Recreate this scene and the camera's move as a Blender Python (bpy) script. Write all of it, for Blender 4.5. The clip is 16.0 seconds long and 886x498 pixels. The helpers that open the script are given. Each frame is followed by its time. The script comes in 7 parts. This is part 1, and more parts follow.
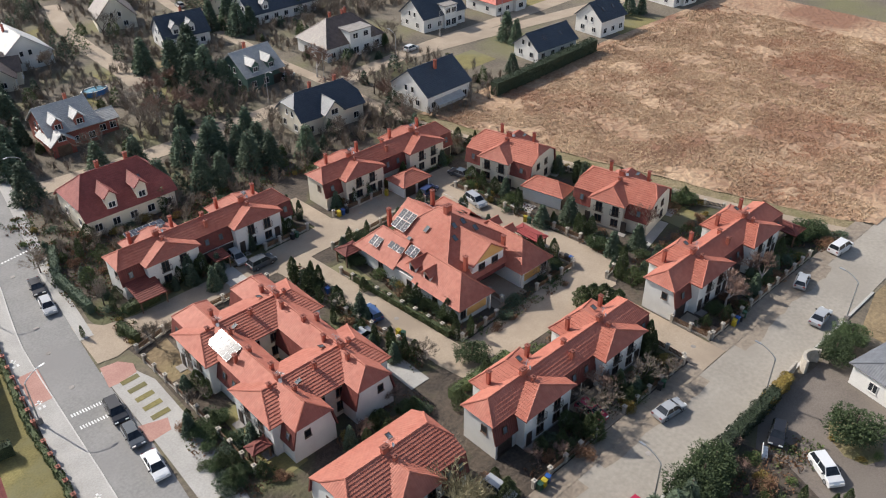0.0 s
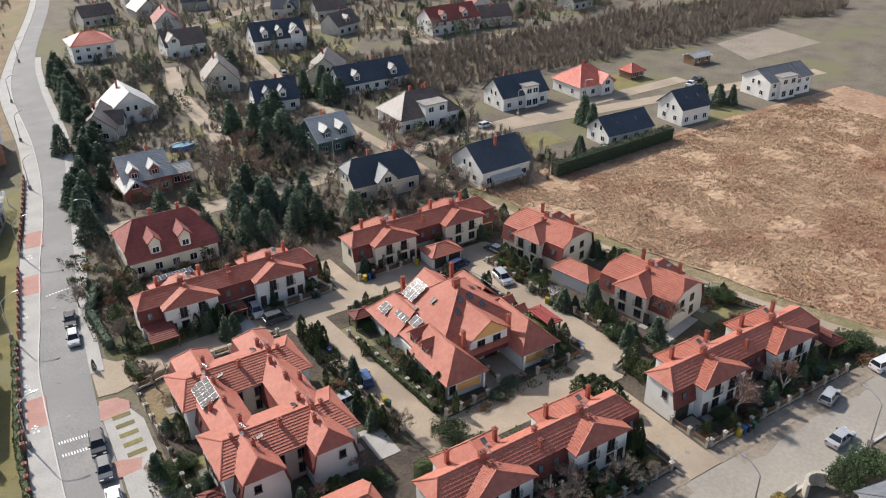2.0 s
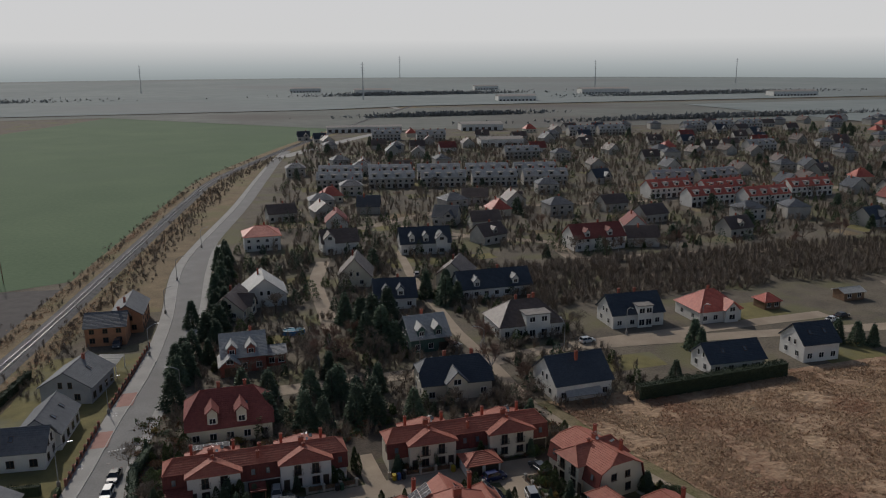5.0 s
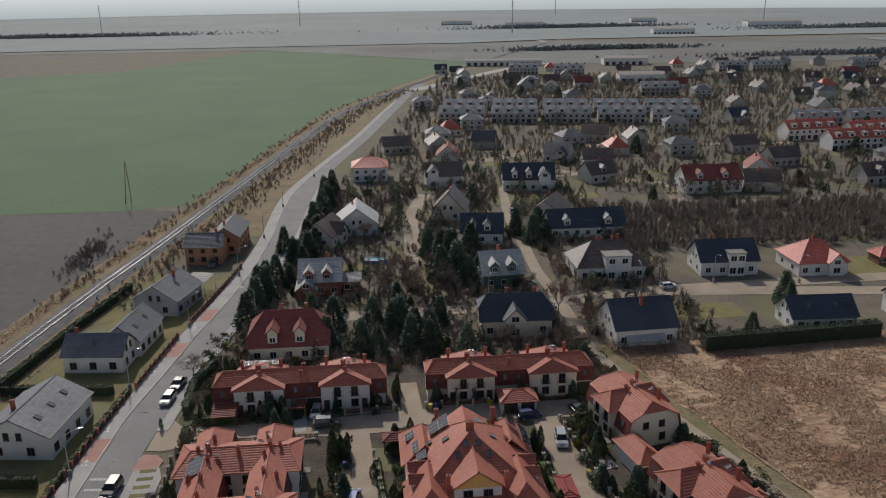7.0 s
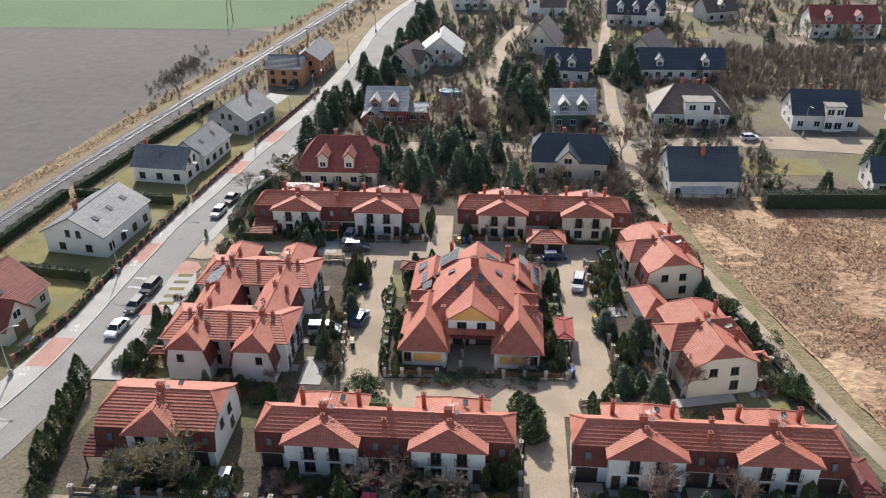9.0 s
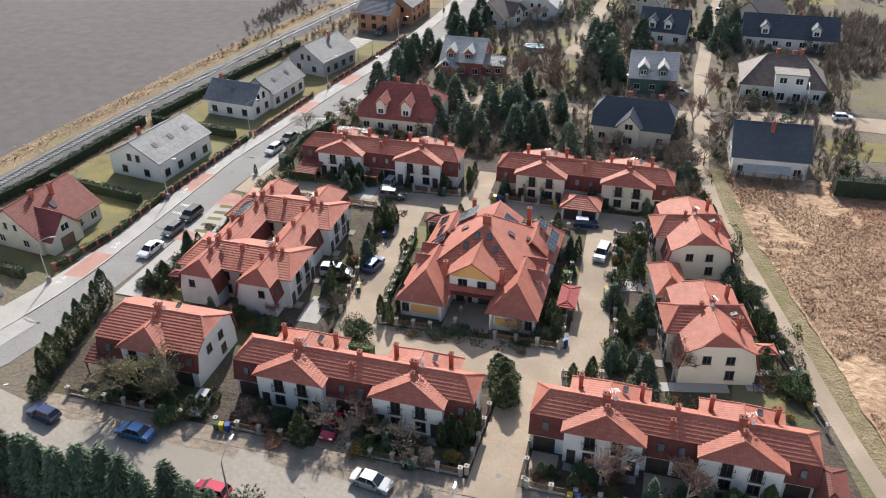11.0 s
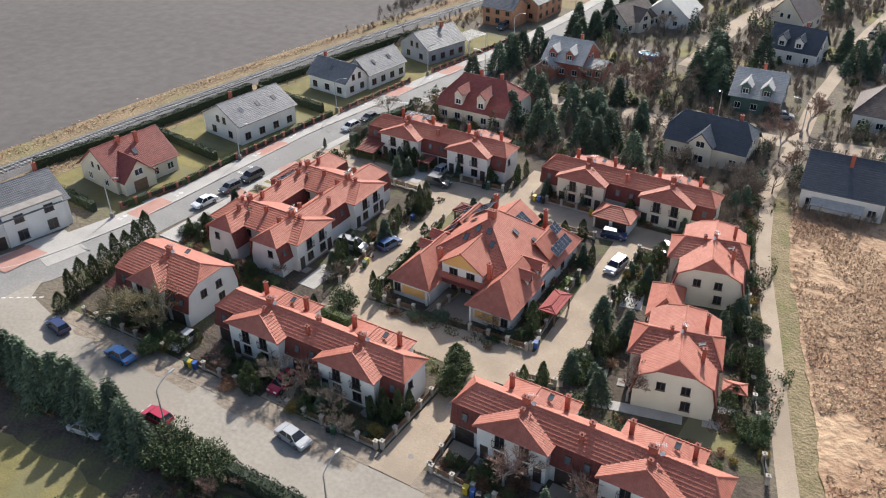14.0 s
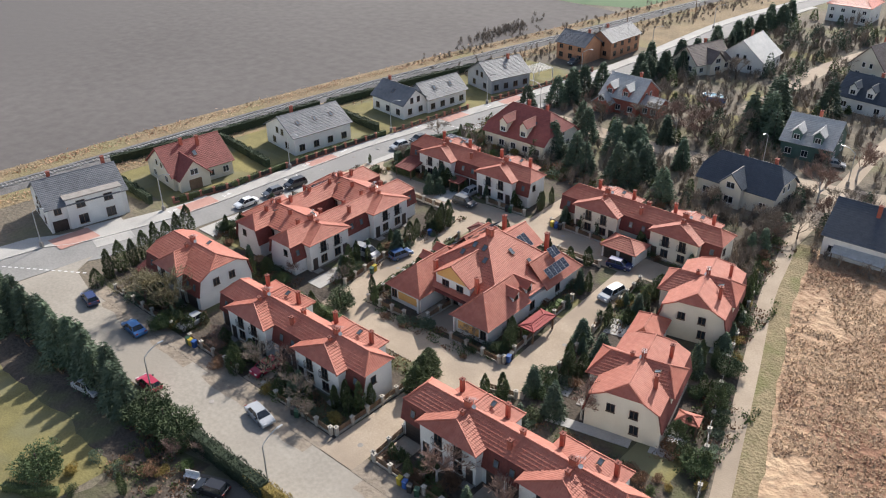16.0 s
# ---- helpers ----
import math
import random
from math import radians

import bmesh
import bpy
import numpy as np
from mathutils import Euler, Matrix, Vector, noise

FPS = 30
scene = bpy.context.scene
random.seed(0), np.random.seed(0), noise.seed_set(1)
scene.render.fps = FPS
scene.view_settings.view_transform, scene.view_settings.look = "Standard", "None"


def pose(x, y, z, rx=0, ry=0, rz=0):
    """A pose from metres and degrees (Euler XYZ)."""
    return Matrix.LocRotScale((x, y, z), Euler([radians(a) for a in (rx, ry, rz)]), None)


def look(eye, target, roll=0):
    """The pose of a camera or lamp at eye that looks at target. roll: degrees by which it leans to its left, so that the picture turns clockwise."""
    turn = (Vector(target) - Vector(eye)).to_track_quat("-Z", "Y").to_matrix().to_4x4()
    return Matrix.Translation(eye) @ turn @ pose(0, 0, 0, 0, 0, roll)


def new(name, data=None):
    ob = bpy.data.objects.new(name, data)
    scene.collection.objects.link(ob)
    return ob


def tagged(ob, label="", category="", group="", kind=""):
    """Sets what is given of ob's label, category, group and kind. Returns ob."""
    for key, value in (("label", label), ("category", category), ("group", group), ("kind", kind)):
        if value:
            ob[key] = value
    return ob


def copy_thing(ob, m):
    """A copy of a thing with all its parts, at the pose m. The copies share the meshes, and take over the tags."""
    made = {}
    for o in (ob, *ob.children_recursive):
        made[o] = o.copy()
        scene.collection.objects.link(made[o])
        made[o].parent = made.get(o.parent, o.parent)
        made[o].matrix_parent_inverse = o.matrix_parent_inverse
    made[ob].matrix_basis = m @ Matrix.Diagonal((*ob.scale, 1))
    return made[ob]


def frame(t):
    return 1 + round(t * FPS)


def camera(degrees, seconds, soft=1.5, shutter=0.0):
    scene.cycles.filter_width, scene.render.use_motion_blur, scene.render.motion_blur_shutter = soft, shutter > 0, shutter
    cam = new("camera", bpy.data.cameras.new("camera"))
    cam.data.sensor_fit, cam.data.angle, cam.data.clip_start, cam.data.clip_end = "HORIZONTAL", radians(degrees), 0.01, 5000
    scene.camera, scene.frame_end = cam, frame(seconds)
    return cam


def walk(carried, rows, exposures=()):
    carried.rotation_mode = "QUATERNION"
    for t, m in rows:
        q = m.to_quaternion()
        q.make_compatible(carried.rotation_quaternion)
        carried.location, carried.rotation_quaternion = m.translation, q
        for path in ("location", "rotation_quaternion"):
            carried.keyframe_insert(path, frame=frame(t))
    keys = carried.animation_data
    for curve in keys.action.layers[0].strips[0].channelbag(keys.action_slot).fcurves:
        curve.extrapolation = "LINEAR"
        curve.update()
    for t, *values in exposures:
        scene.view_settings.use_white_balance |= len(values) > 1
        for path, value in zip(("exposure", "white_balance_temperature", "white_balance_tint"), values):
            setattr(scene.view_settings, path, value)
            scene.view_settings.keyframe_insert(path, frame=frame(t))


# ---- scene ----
cam = camera(57.2, 16.0, soft=1.1)
METRES, EYE, TILT, LEAN, TURN = 145.0, 71.6, 0.0, 0.0, -42.9
ROWS = [
    (0.0, 0.0, 0.0, 0.0, -0.31, -33.8, 0.47),
    (0.5, 0.0315, 0.0014, -0.0017, 2.33, -33.7, 0.53),
    (1.0, 0.0628, 0.0041, -0.003, 5.14, -33.07, 0.6),
    (1.5, 0.0948, 0.0078, -0.0042, 7.88, -31.04, 0.73),
    (2.0, 0.1252, 0.0126, -0.0061, 10.41, -28.35, 0.7),
    (2.5, 0.1559, 0.0183, -0.0083, 12.97, -24.71, 0.69),
    (3.0, 0.1867, 0.0259, -0.0109, 15.64, -20.7, 0.65),
    (3.5, 0.2173, 0.0345, -0.0139, 18.36, -16.73, 0.64),
    (4.0, 0.248, 0.0449, -0.0156, 21.07, -13.35, 0.68),
    (6.5, 0.3873, 0.1197, -0.0202, 34.27, -14.93, 0.78),
    (7.0, 0.4121, 0.1393, -0.0215, 37.13, -17.76, 0.79),
    (7.5, 0.4367, 0.1591, -0.0221, 39.85, -20.58, 0.83),
    (8.0, 0.4595, 0.181, -0.024, 42.57, -23.38, 0.91),
    (8.5, 0.4802, 0.2032, -0.0249, 45.19, -26.27, 0.88),
    (9.0, 0.5002, 0.2259, -0.027, 47.7, -29.14, 0.86),
    (11.5, 0.5852, 0.3491, -0.0296, 61.25, -32.29, 0.71),
    (12.0, 0.599, 0.3758, -0.03, 63.73, -32.24, 0.69),
    (12.5, 0.6128, 0.4023, -0.0303, 66.55, -32.2, 0.66),
    (13.0, 0.6276, 0.4287, -0.0305, 69.32, -32.17, 0.67),
    (13.5, 0.6436, 0.4547, -0.0307, 71.87, -32.16, 0.67),
    (14.0, 0.6608, 0.4808, -0.0306, 74.28, -32.17, 0.65),
    (14.5, 0.6785, 0.5077, -0.0306, 76.64, -32.15, 0.64),
    (15.0, 0.6959, 0.5352, -0.0305, 78.99, -32.1, 0.64),
    (15.5, 0.7126, 0.5635, -0.0301, 81.63, -31.31, 0.65),
    (16.0, 0.7285, 0.5924, -0.0301, 84.13, -29.63, 0.62),
]
EXPOSURES = [(0.0, 0.3), (1.5, 0.36), (2.5, 0.36), (3.0, 0.25), (3.5, -0.22), (4.0, -0.9), (5.2, -1.3), (6.5, -1.3), (7.0, -0.75), (7.5, -0.15), (8.0, 0.17), (8.5, 0.34), (9.0, 0.46), (12.0, 0.53), (16.0, 0.53)]
walk(cam, [(t, pose(0, 0, EYE, TILT, LEAN, TURN) @ pose(METRES * x, METRES * y, METRES * z, 90 + pitch, roll, yaw)) for t, x, y, z, yaw, pitch, roll in ROWS], EXPOSURES)

# ---- world, sun, exposure ----
SUN_EL, SUN_AZ = 37.5, 105.0          # degrees; azimuth counted from +x towards +y
world = bpy.data.worlds.new("sky")
world.use_nodes = True
scene.world = world
wt = world.node_tree
sky = wt.nodes.new("ShaderNodeTexSky")
sky.sky_type, sky.sun_disc = "NISHITA", False
sky.sun_elevation, sky.sun_rotation = radians(SUN_EL), radians(90 - SUN_AZ)
sky.air_density, sky.dust_density, sky.ozone_density = 1.0, 2.0, 1.0
wt.nodes["Background"].inputs["Strength"].default_value = 0.12
wt.links.new(sky.outputs[0], wt.nodes["Background"].inputs["Color"])
sun = new("sun", bpy.data.lights.new("sun", "SUN"))
sun.data.energy, sun.data.angle, sun.data.color = 4.2, radians(0.6), (1.0, 0.95, 0.89)
sun_way = Vector((math.cos(radians(SUN_EL)) * math.cos(radians(SUN_AZ)), math.cos(radians(SUN_EL)) * math.sin(radians(SUN_AZ)), math.sin(radians(SUN_EL))))
sun.matrix_world = look(sun_way * 300, (0, 0, 0))

# ---- materials ----
MATS = {}


def mat(name, dark, light, rough=0.8, scale=0.6, fine=6.0, bump=0.3, metal=0.0, spread=0.15, third=None, bump_size=None, coat=0.0):
    """Two tones mixed by noise at two scales, a random shift for each object, fine relief. Scales in cycles per metre."""
    if name in MATS:
        return MATS[name]
    m = bpy.data.materials.new(name)
    m.use_nodes = True
    t = m.node_tree
    b = t.nodes["Principled BSDF"]
    geo = t.nodes.new("ShaderNodeNewGeometry")
    n1, n2 = t.nodes.new("ShaderNodeTexNoise"), t.nodes.new("ShaderNodeTexNoise")
    for n, s, d in ((n1, scale, 4), (n2, fine, 5)):
        n.inputs["Scale"].default_value, n.inputs["Detail"].default_value = s, d
        t.links.new(geo.outputs["Position"], n.inputs["Vector"])
    add = t.nodes.new("ShaderNodeMath")
    add.operation = "ADD"
    t.links.new(n1.outputs[0], add.inputs[0])
    t.links.new(n2.outputs[0], add.inputs[1])
    ramp = t.nodes.new("ShaderNodeMapRange")
    ramp.inputs["From Min"].default_value, ramp.inputs["From Max"].default_value = 0.72, 1.28
    t.links.new(add.outputs[0], ramp.inputs["Value"])
    mix = t.nodes.new("ShaderNodeMix")
    mix.data_type = "RGBA"
    mix.inputs[6].default_value, mix.inputs[7].default_value = (*dark, 1), (*light, 1)
    t.links.new(ramp.outputs[0], mix.inputs[0])
    colour = mix.outputs[2]
    if third:
        n3 = t.nodes.new("ShaderNodeTexNoise")
        n3.inputs["Scale"].default_value, n3.inputs["Detail"].default_value = scale * 0.37, 6
        t.links.new(geo.outputs["Position"], n3.inputs["Vector"])
        r3 = t.nodes.new("ShaderNodeMapRange")
        r3.inputs["From Min"].default_value, r3.inputs["From Max"].default_value = 0.5, 0.64
        t.links.new(n3.outputs[0], r3.inputs["Value"])
        mx = t.nodes.new("ShaderNodeMix")
        mx.data_type = "RGBA"
        mx.inputs[7].default_value = (*third, 1)
        t.links.new(r3.outputs[0], mx.inputs[0])
        t.links.new(colour, mx.inputs[6])
        colour = mx.outputs[2]
    if spread:
        info = t.nodes.new("ShaderNodeObjectInfo")
        val = t.nodes.new("ShaderNodeMapRange")
        val.inputs["To Min"].default_value, val.inputs["To Max"].default_value = 1 - spread, 1 + spread
        t.links.new(info.outputs["Random"], val.inputs["Value"])
        hsv = t.nodes.new("ShaderNodeHueSaturation")
        t.links.new(val.outputs[0], hsv.inputs["Value"])
        t.links.new(colour, hsv.inputs["Color"])
        colour = hsv.outputs[0]
    t.links.new(colour, b.inputs["Base Color"])
    b.inputs["Roughness"].default_value, b.inputs["Metallic"].default_value = rough, metal
    b.inputs["Coat Weight"].default_value = coat
    if bump:
        bp = t.nodes.new("ShaderNodeBump")
        bp.inputs["Strength"].default_value, bp.inputs["Distance"].default_value = bump, bump_size or 0.5 / fine
        t.links.new(n2.outputs[0], bp.inputs["Height"])
        t.links.new(bp.outputs[0], b.inputs["Normal"])
    MATS[name] = m
    return m


def tile_mat(name, dark, light, rough=0.55):
    """Clay or concrete roof tiles: rolls across the slope from the UV map, tone that differs from tile to tile."""
    m = mat(name, dark, light, rough, 0.16, 1.2, 0.0, spread=0.06)
    t = m.node_tree
    b = t.nodes["Principled BSDF"]
    uv = t.nodes.new("ShaderNodeUVMap")
    wave = t.nodes.new("ShaderNodeTexWave")
    wave.wave_profile = "SIN"
    wave.inputs["Scale"].default_value = 0.314 / 0.3
    t.links.new(uv.outputs[0], wave.inputs["Vector"])
    bp = t.nodes.new("ShaderNodeBump")
    bp.inputs["Strength"].default_value, bp.inputs["Distance"].default_value = 0.55, 0.03
    t.links.new(wave.outputs["Fac"], bp.inputs["Height"])
    t.links.new(bp.outputs[0], b.inputs["Normal"])
    white = t.nodes.new("ShaderNodeTexWhiteNoise")
    snap = t.nodes.new("ShaderNodeVectorMath")
    snap.operation = "SNAP"
    snap.inputs[1].default_value = (0.3, 0.34, 1)
    t.links.new(uv.outputs[0], snap.inputs[0])
    t.links.new(snap.outputs[0], white.inputs["Vector"])
    val = t.nodes.new("ShaderNodeMapRange")
    val.inputs["To Min"].default_value, val.inputs["To Max"].default_value = 0.93, 1.06
    t.links.new(white.outputs["Value"], val.inputs["Value"])
    hsv = t.nodes.new("ShaderNodeHueSaturation")
    old = b.inputs["Base Color"].links[0].from_socket
    t.links.new(old, hsv.inputs["Color"])
    t.links.new(val.outputs[0], hsv.inputs["Value"])
    t.links.new(hsv.outputs[0], b.inputs["Base Color"])
    return m


TILE = tile_mat("orange_red_roof_tile", (0.35, 0.1, 0.062), (0.43, 0.15, 0.1), 0.68)
# darker red tile; shade of steep sunless faces also deepens its colour
TILE_DARK = tile_mat("shaded_brown_red_mansard_tile", (0.125, 0.029, 0.022), (0.19, 0.046, 0.034), 0.75)
TILE_RED = tile_mat("deep_red_roof_tile", (0.19, 0.045, 0.036), (0.28, 0.075, 0.06), 0.7)
TILE_GREY = tile_mat("grey_roof_tile", (0.1, 0.107, 0.12), (0.16, 0.167, 0.18), 0.6)
# dark slate, its tone raised a little towards blue as haze would
TILE_NAVY = tile_mat("hazed_dark_slate_roof_tile", (0.034, 0.045, 0.062), (0.056, 0.07, 0.09), 0.5)
TILE_BROWN = tile_mat("brown_roof_tile", (0.09, 0.065, 0.055), (0.16, 0.12, 0.1), 0.5)
TILE_PALE = tile_mat("pale_grey_roof_tile", (0.36, 0.36, 0.35), (0.47, 0.46, 0.44), 0.6)
TILE_PINK = tile_mat("bright_red_roof_tile", (0.45, 0.1, 0.07), (0.62, 0.18, 0.12), 0.5)
WHITE = mat("white_render", (0.62, 0.6, 0.56), (0.78, 0.76, 0.71), 0.9, 0.35, 14, 0.15, spread=0.05)
CREAM = mat("cream_render", (0.6, 0.54, 0.43), (0.72, 0.66, 0.54), 0.9, 0.35, 14, 0.15, spread=0.05)
# walls of the far town: white render greyed to paint in haze
HAZEW = mat("haze_greyed_render", (0.36, 0.34, 0.31), (0.52, 0.5, 0.46), 0.9, 0.3, 12, 0.15, spread=0.2)
GREYW = mat("grey_render", (0.26, 0.27, 0.28), (0.36, 0.37, 0.38), 0.9, 0.4, 14, 0.15)
OCHRE = mat("ochre_render", (0.6, 0.33, 0.1), (0.7, 0.42, 0.16), 0.9, 0.4, 14, 0.15)
BRICKW = mat("red_brick_wall", (0.28, 0.08, 0.055), (0.42, 0.14, 0.1), 0.85, 0.8, 12, 0.3)
BLOCKW = mat("orange_hollow_brick", (0.42, 0.2, 0.11), (0.55, 0.28, 0.16), 0.9, 0.9, 9, 0.3)
GREENW = mat("green_weatherboard", (0.05, 0.1, 0.085), (0.09, 0.16, 0.13), 0.7, 0.6, 9, 0.2)
CHIM = mat("red_chimney_brick", (0.3, 0.075, 0.045), (0.42, 0.12, 0.075), 0.85, 1.2, 12, 0.3)
CAPM = mat("concrete_cap", (0.22, 0.2, 0.18), (0.34, 0.31, 0.28), 0.9, 1.0, 12, 0.2)
CHIMCAP = mat("dark_red_chimney_cap", (0.17, 0.05, 0.036), (0.26, 0.085, 0.06), 0.85, 1.2, 12, 0.2)
GLASS = mat("window_glass", (0.012, 0.015, 0.02), (0.03, 0.035, 0.042), 0.06, 0.5, 2, 0.0)
SKYL = mat("skylight_glass", (0.08, 0.1, 0.12), (0.14, 0.17, 0.2), 0.05, 0.5, 2, 0.0)
FRAME = mat("white_window_frame", (0.62, 0.6, 0.57), (0.74, 0.72, 0.69), 0.5, 2, 12, 0.05)
FRAME_BR = mat("brown_window_frame", (0.07, 0.04, 0.025), (0.13, 0.08, 0.05), 0.5, 2, 12, 0.1)
IRON = mat("black_iron", (0.015, 0.015, 0.016), (0.035, 0.035, 0.036), 0.5, 2, 12, 0.1)
STEEL = mat("galvanised_steel", (0.34, 0.35, 0.36), (0.5, 0.51, 0.52), 0.4, 2, 12, 0.1, metal=0.7)
PANEL = mat("solar_cell", (0.012, 0.016, 0.028), (0.022, 0.028, 0.045), 0.09, 1, 5, 0.0)
ALU = mat("aluminium_edge", (0.3, 0.3, 0.31), (0.42, 0.42, 0.43), 0.5, 2, 12, 0.0, metal=0.8)
DOORM = mat("dark_garage_door", (0.035, 0.025, 0.02), (0.07, 0.05, 0.04), 0.6, 1, 8, 0.1)
ASPH = mat("worn_asphalt", (0.2, 0.195, 0.185), (0.28, 0.27, 0.255), 0.9, 0.16, 3.0, 0.2, spread=0, third=(0.23, 0.22, 0.21))
PAVER = mat("sandy_block_paving", (0.304, 0.239, 0.174), (0.408, 0.329, 0.245), 0.9, 0.22, 5.0, 0.3, spread=0, third=(0.285, 0.225, 0.166))
PAVER_GREY = mat("grey_concrete_paving", (0.33, 0.315, 0.29), (0.44, 0.42, 0.39), 0.9, 0.25, 5.0, 0.3, spread=0)
PAVER_RED = mat("red_block_paving", (0.36, 0.19, 0.155), (0.46, 0.265, 0.215), 0.9, 0.4, 5.0, 0.3, spread=0)
KERB = mat("concrete_kerb", (0.38, 0.37, 0.34), (0.52, 0.5, 0.47), 0.9, 0.7, 8, 0.2)
PAINT = mat("road_paint", (0.55, 0.55, 0.53), (0.75, 0.75, 0.73), 0.8, 1.5, 9, 0.1)
SOIL = mat("garden_soil", (0.1, 0.083, 0.062), (0.19, 0.158, 0.115), 0.95, 0.13, 1.6, 0.8, spread=0, third=(0.15, 0.14, 0.07), bump_size=0.3)
GRASS = mat("winter_lawn", (0.135, 0.12, 0.045), (0.235, 0.2, 0.075), 0.95, 0.3, 4.0, 0.5, spread=0.12, third=(0.17, 0.16, 0.085), bump_size=0.1)
MEADOW = mat("dry_meadow", (0.28, 0.165, 0.1), (0.5, 0.35, 0.22), 0.95, 0.1, 0.9, 1.0, spread=0, third=(0.235, 0.12, 0.072), bump_size=0.6)
RUSH = mat("dead_rush", (0.3, 0.165, 0.1), (0.47, 0.29, 0.18), 0.95, 0.12, 1.0, 0.0, spread=0.1)
YARD = mat("brown_grey_yard_paving", (0.13, 0.108, 0.09), (0.2, 0.168, 0.14), 0.9, 0.2, 5.0, 0.3, spread=0, third=(0.17, 0.145, 0.12))
STRAW = mat("dry_grass_tuft", (0.3, 0.18, 0.105), (0.6, 0.43, 0.27), 0.95, 0.12, 1.0, 0.0, spread=0.1, third=(0.38, 0.2, 0.12))
PLOUGH = mat("ploughed_field", (0.085, 0.075, 0.07), (0.125, 0.112, 0.105), 0.95, 0.012, 0.35, 0.25, spread=0, third=(0.1, 0.09, 0.085), bump_size=0.3)
GREENF = mat("winter_wheat", (0.075, 0.13, 0.058), (0.11, 0.17, 0.08), 0.95, 0.02, 0.6, 0.4, spread=0, third=(0.09, 0.145, 0.07), bump_size=0.2)
STREET = mat("worn_street_paving", (0.265, 0.238, 0.2), (0.35, 0.315, 0.265), 0.9, 0.13, 2.0, 0.15, spread=0, third=(0.275, 0.245, 0.205))
PATHV = mat("path_side_grass", (0.15, 0.12, 0.06), (0.3, 0.235, 0.135), 0.95, 0.5, 2.6, 1.0, spread=0, third=(0.17, 0.155, 0.065), bump_size=0.3)
GRAVEL = mat("trodden_gravel", (0.2, 0.162, 0.124), (0.32, 0.265, 0.205), 0.95, 0.15, 1.4, 0.8, spread=0, third=(0.25, 0.205, 0.155), bump_size=0.25)
# step between soil and far fields: some haze painted into the grey
MIDF = mat("half_hazed_middle_fields", (0.14, 0.15, 0.13), (0.2, 0.205, 0.18), 0.95, 0.008, 0.06, 0.0, spread=0, third=(0.13, 0.115, 0.1))
MULCH = mat("dark_garden_mulch", (0.045, 0.035, 0.028), (0.11, 0.085, 0.062), 0.95, 0.35, 2.2, 0.8, spread=0, third=(0.1, 0.1, 0.045), bump_size=0.25)
# woods far off, base colour lightened well above bare branches to paint haze
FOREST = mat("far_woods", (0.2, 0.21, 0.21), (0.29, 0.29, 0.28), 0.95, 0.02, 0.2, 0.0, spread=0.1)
VERGE = mat("dry_verge", (0.16, 0.115, 0.065), (0.29, 0.215, 0.12), 0.95, 0.15, 1.8, 0.8, spread=0, third=(0.2, 0.17, 0.08), bump_size=0.3)
# far fields: distance haze is mixed into this pale blue-grey base colour
FARF = mat("haze_pale_far_fields", (0.2, 0.232, 0.222), (0.26, 0.285, 0.272), 0.95, 0.004, 0.03, 0.0, spread=0, third=(0.22, 0.228, 0.22))
BALLAST = mat("rail_ballast", (0.1, 0.095, 0.09), (0.19, 0.18, 0.175), 0.95, 0.4, 5.0, 0.8, spread=0)
RAILM = mat("worn_rail", (0.3, 0.29, 0.28), (0.45, 0.44, 0.43), 0.35, 1, 5, 0.0, metal=0.8)
SLEEP = mat("concrete_sleeper", (0.26, 0.25, 0.24), (0.38, 0.37, 0.35), 0.9, 1, 8, 0.2)
BARK = mat("bark", (0.07, 0.05, 0.038), (0.14, 0.105, 0.08), 0.95, 1.5, 12, 0.4)
BIRCH = mat("birch_bark", (0.32, 0.28, 0.25), (0.55, 0.51, 0.47), 0.9, 1.5, 12, 0.3)
TWIG = mat("bare_twigs", (0.15, 0.12, 0.092), (0.27, 0.22, 0.172), 0.95, 0.8, 5, 0.0, spread=0.25)
OLIVE = mat("olive_twigs", (0.16, 0.135, 0.075), (0.28, 0.24, 0.14), 0.95, 0.8, 5, 0.0, spread=0.15)
# hedge green darkened in colour for the shaded side against the sun
HEDGE = mat("backlit_dark_hedge_leaves", (0.02, 0.033, 0.016), (0.05, 0.07, 0.034), 0.85, 1.5, 6, 0.0, spread=0.15)
TWIG_RED = mat("reddish_twigs", (0.17, 0.105, 0.08), (0.3, 0.2, 0.155), 0.95, 0.8, 5, 0.0, spread=0.2)
FIR = mat("fir_needles", (0.06, 0.09, 0.056), (0.125, 0.165, 0.095), 0.8, 1.2, 6, 0.0, spread=0.3)
THUJA = mat("thuja_leaves", (0.042, 0.06, 0.022), (0.1, 0.125, 0.042), 0.8, 1.5, 6, 0.0, spread=0.25)
PINE = mat("pine_needles", (0.035, 0.058, 0.02), (0.08, 0.115, 0.04), 0.8, 1.2, 6, 0.0, spread=0.25)
LEAF = mat("green_shrub_leaves", (0.05, 0.08, 0.02), (0.13, 0.17, 0.05), 0.8, 1.5, 6, 0.0, spread=0.3)
GOLD = mat("golden_shrub_leaves", (0.17, 0.12, 0.03), (0.34, 0.25, 0.06), 0.8, 1.5, 6, 0.0, spread=0.2)
RUST = mat("rusty_shrub_leaves", (0.14, 0.075, 0.04), (0.27, 0.15, 0.085), 0.9, 1.5, 6, 0.0, spread=0.25)
WOOD = mat("weathered_wood", (0.13, 0.075, 0.045), (0.24, 0.15, 0.09), 0.8, 1, 8, 0.3)
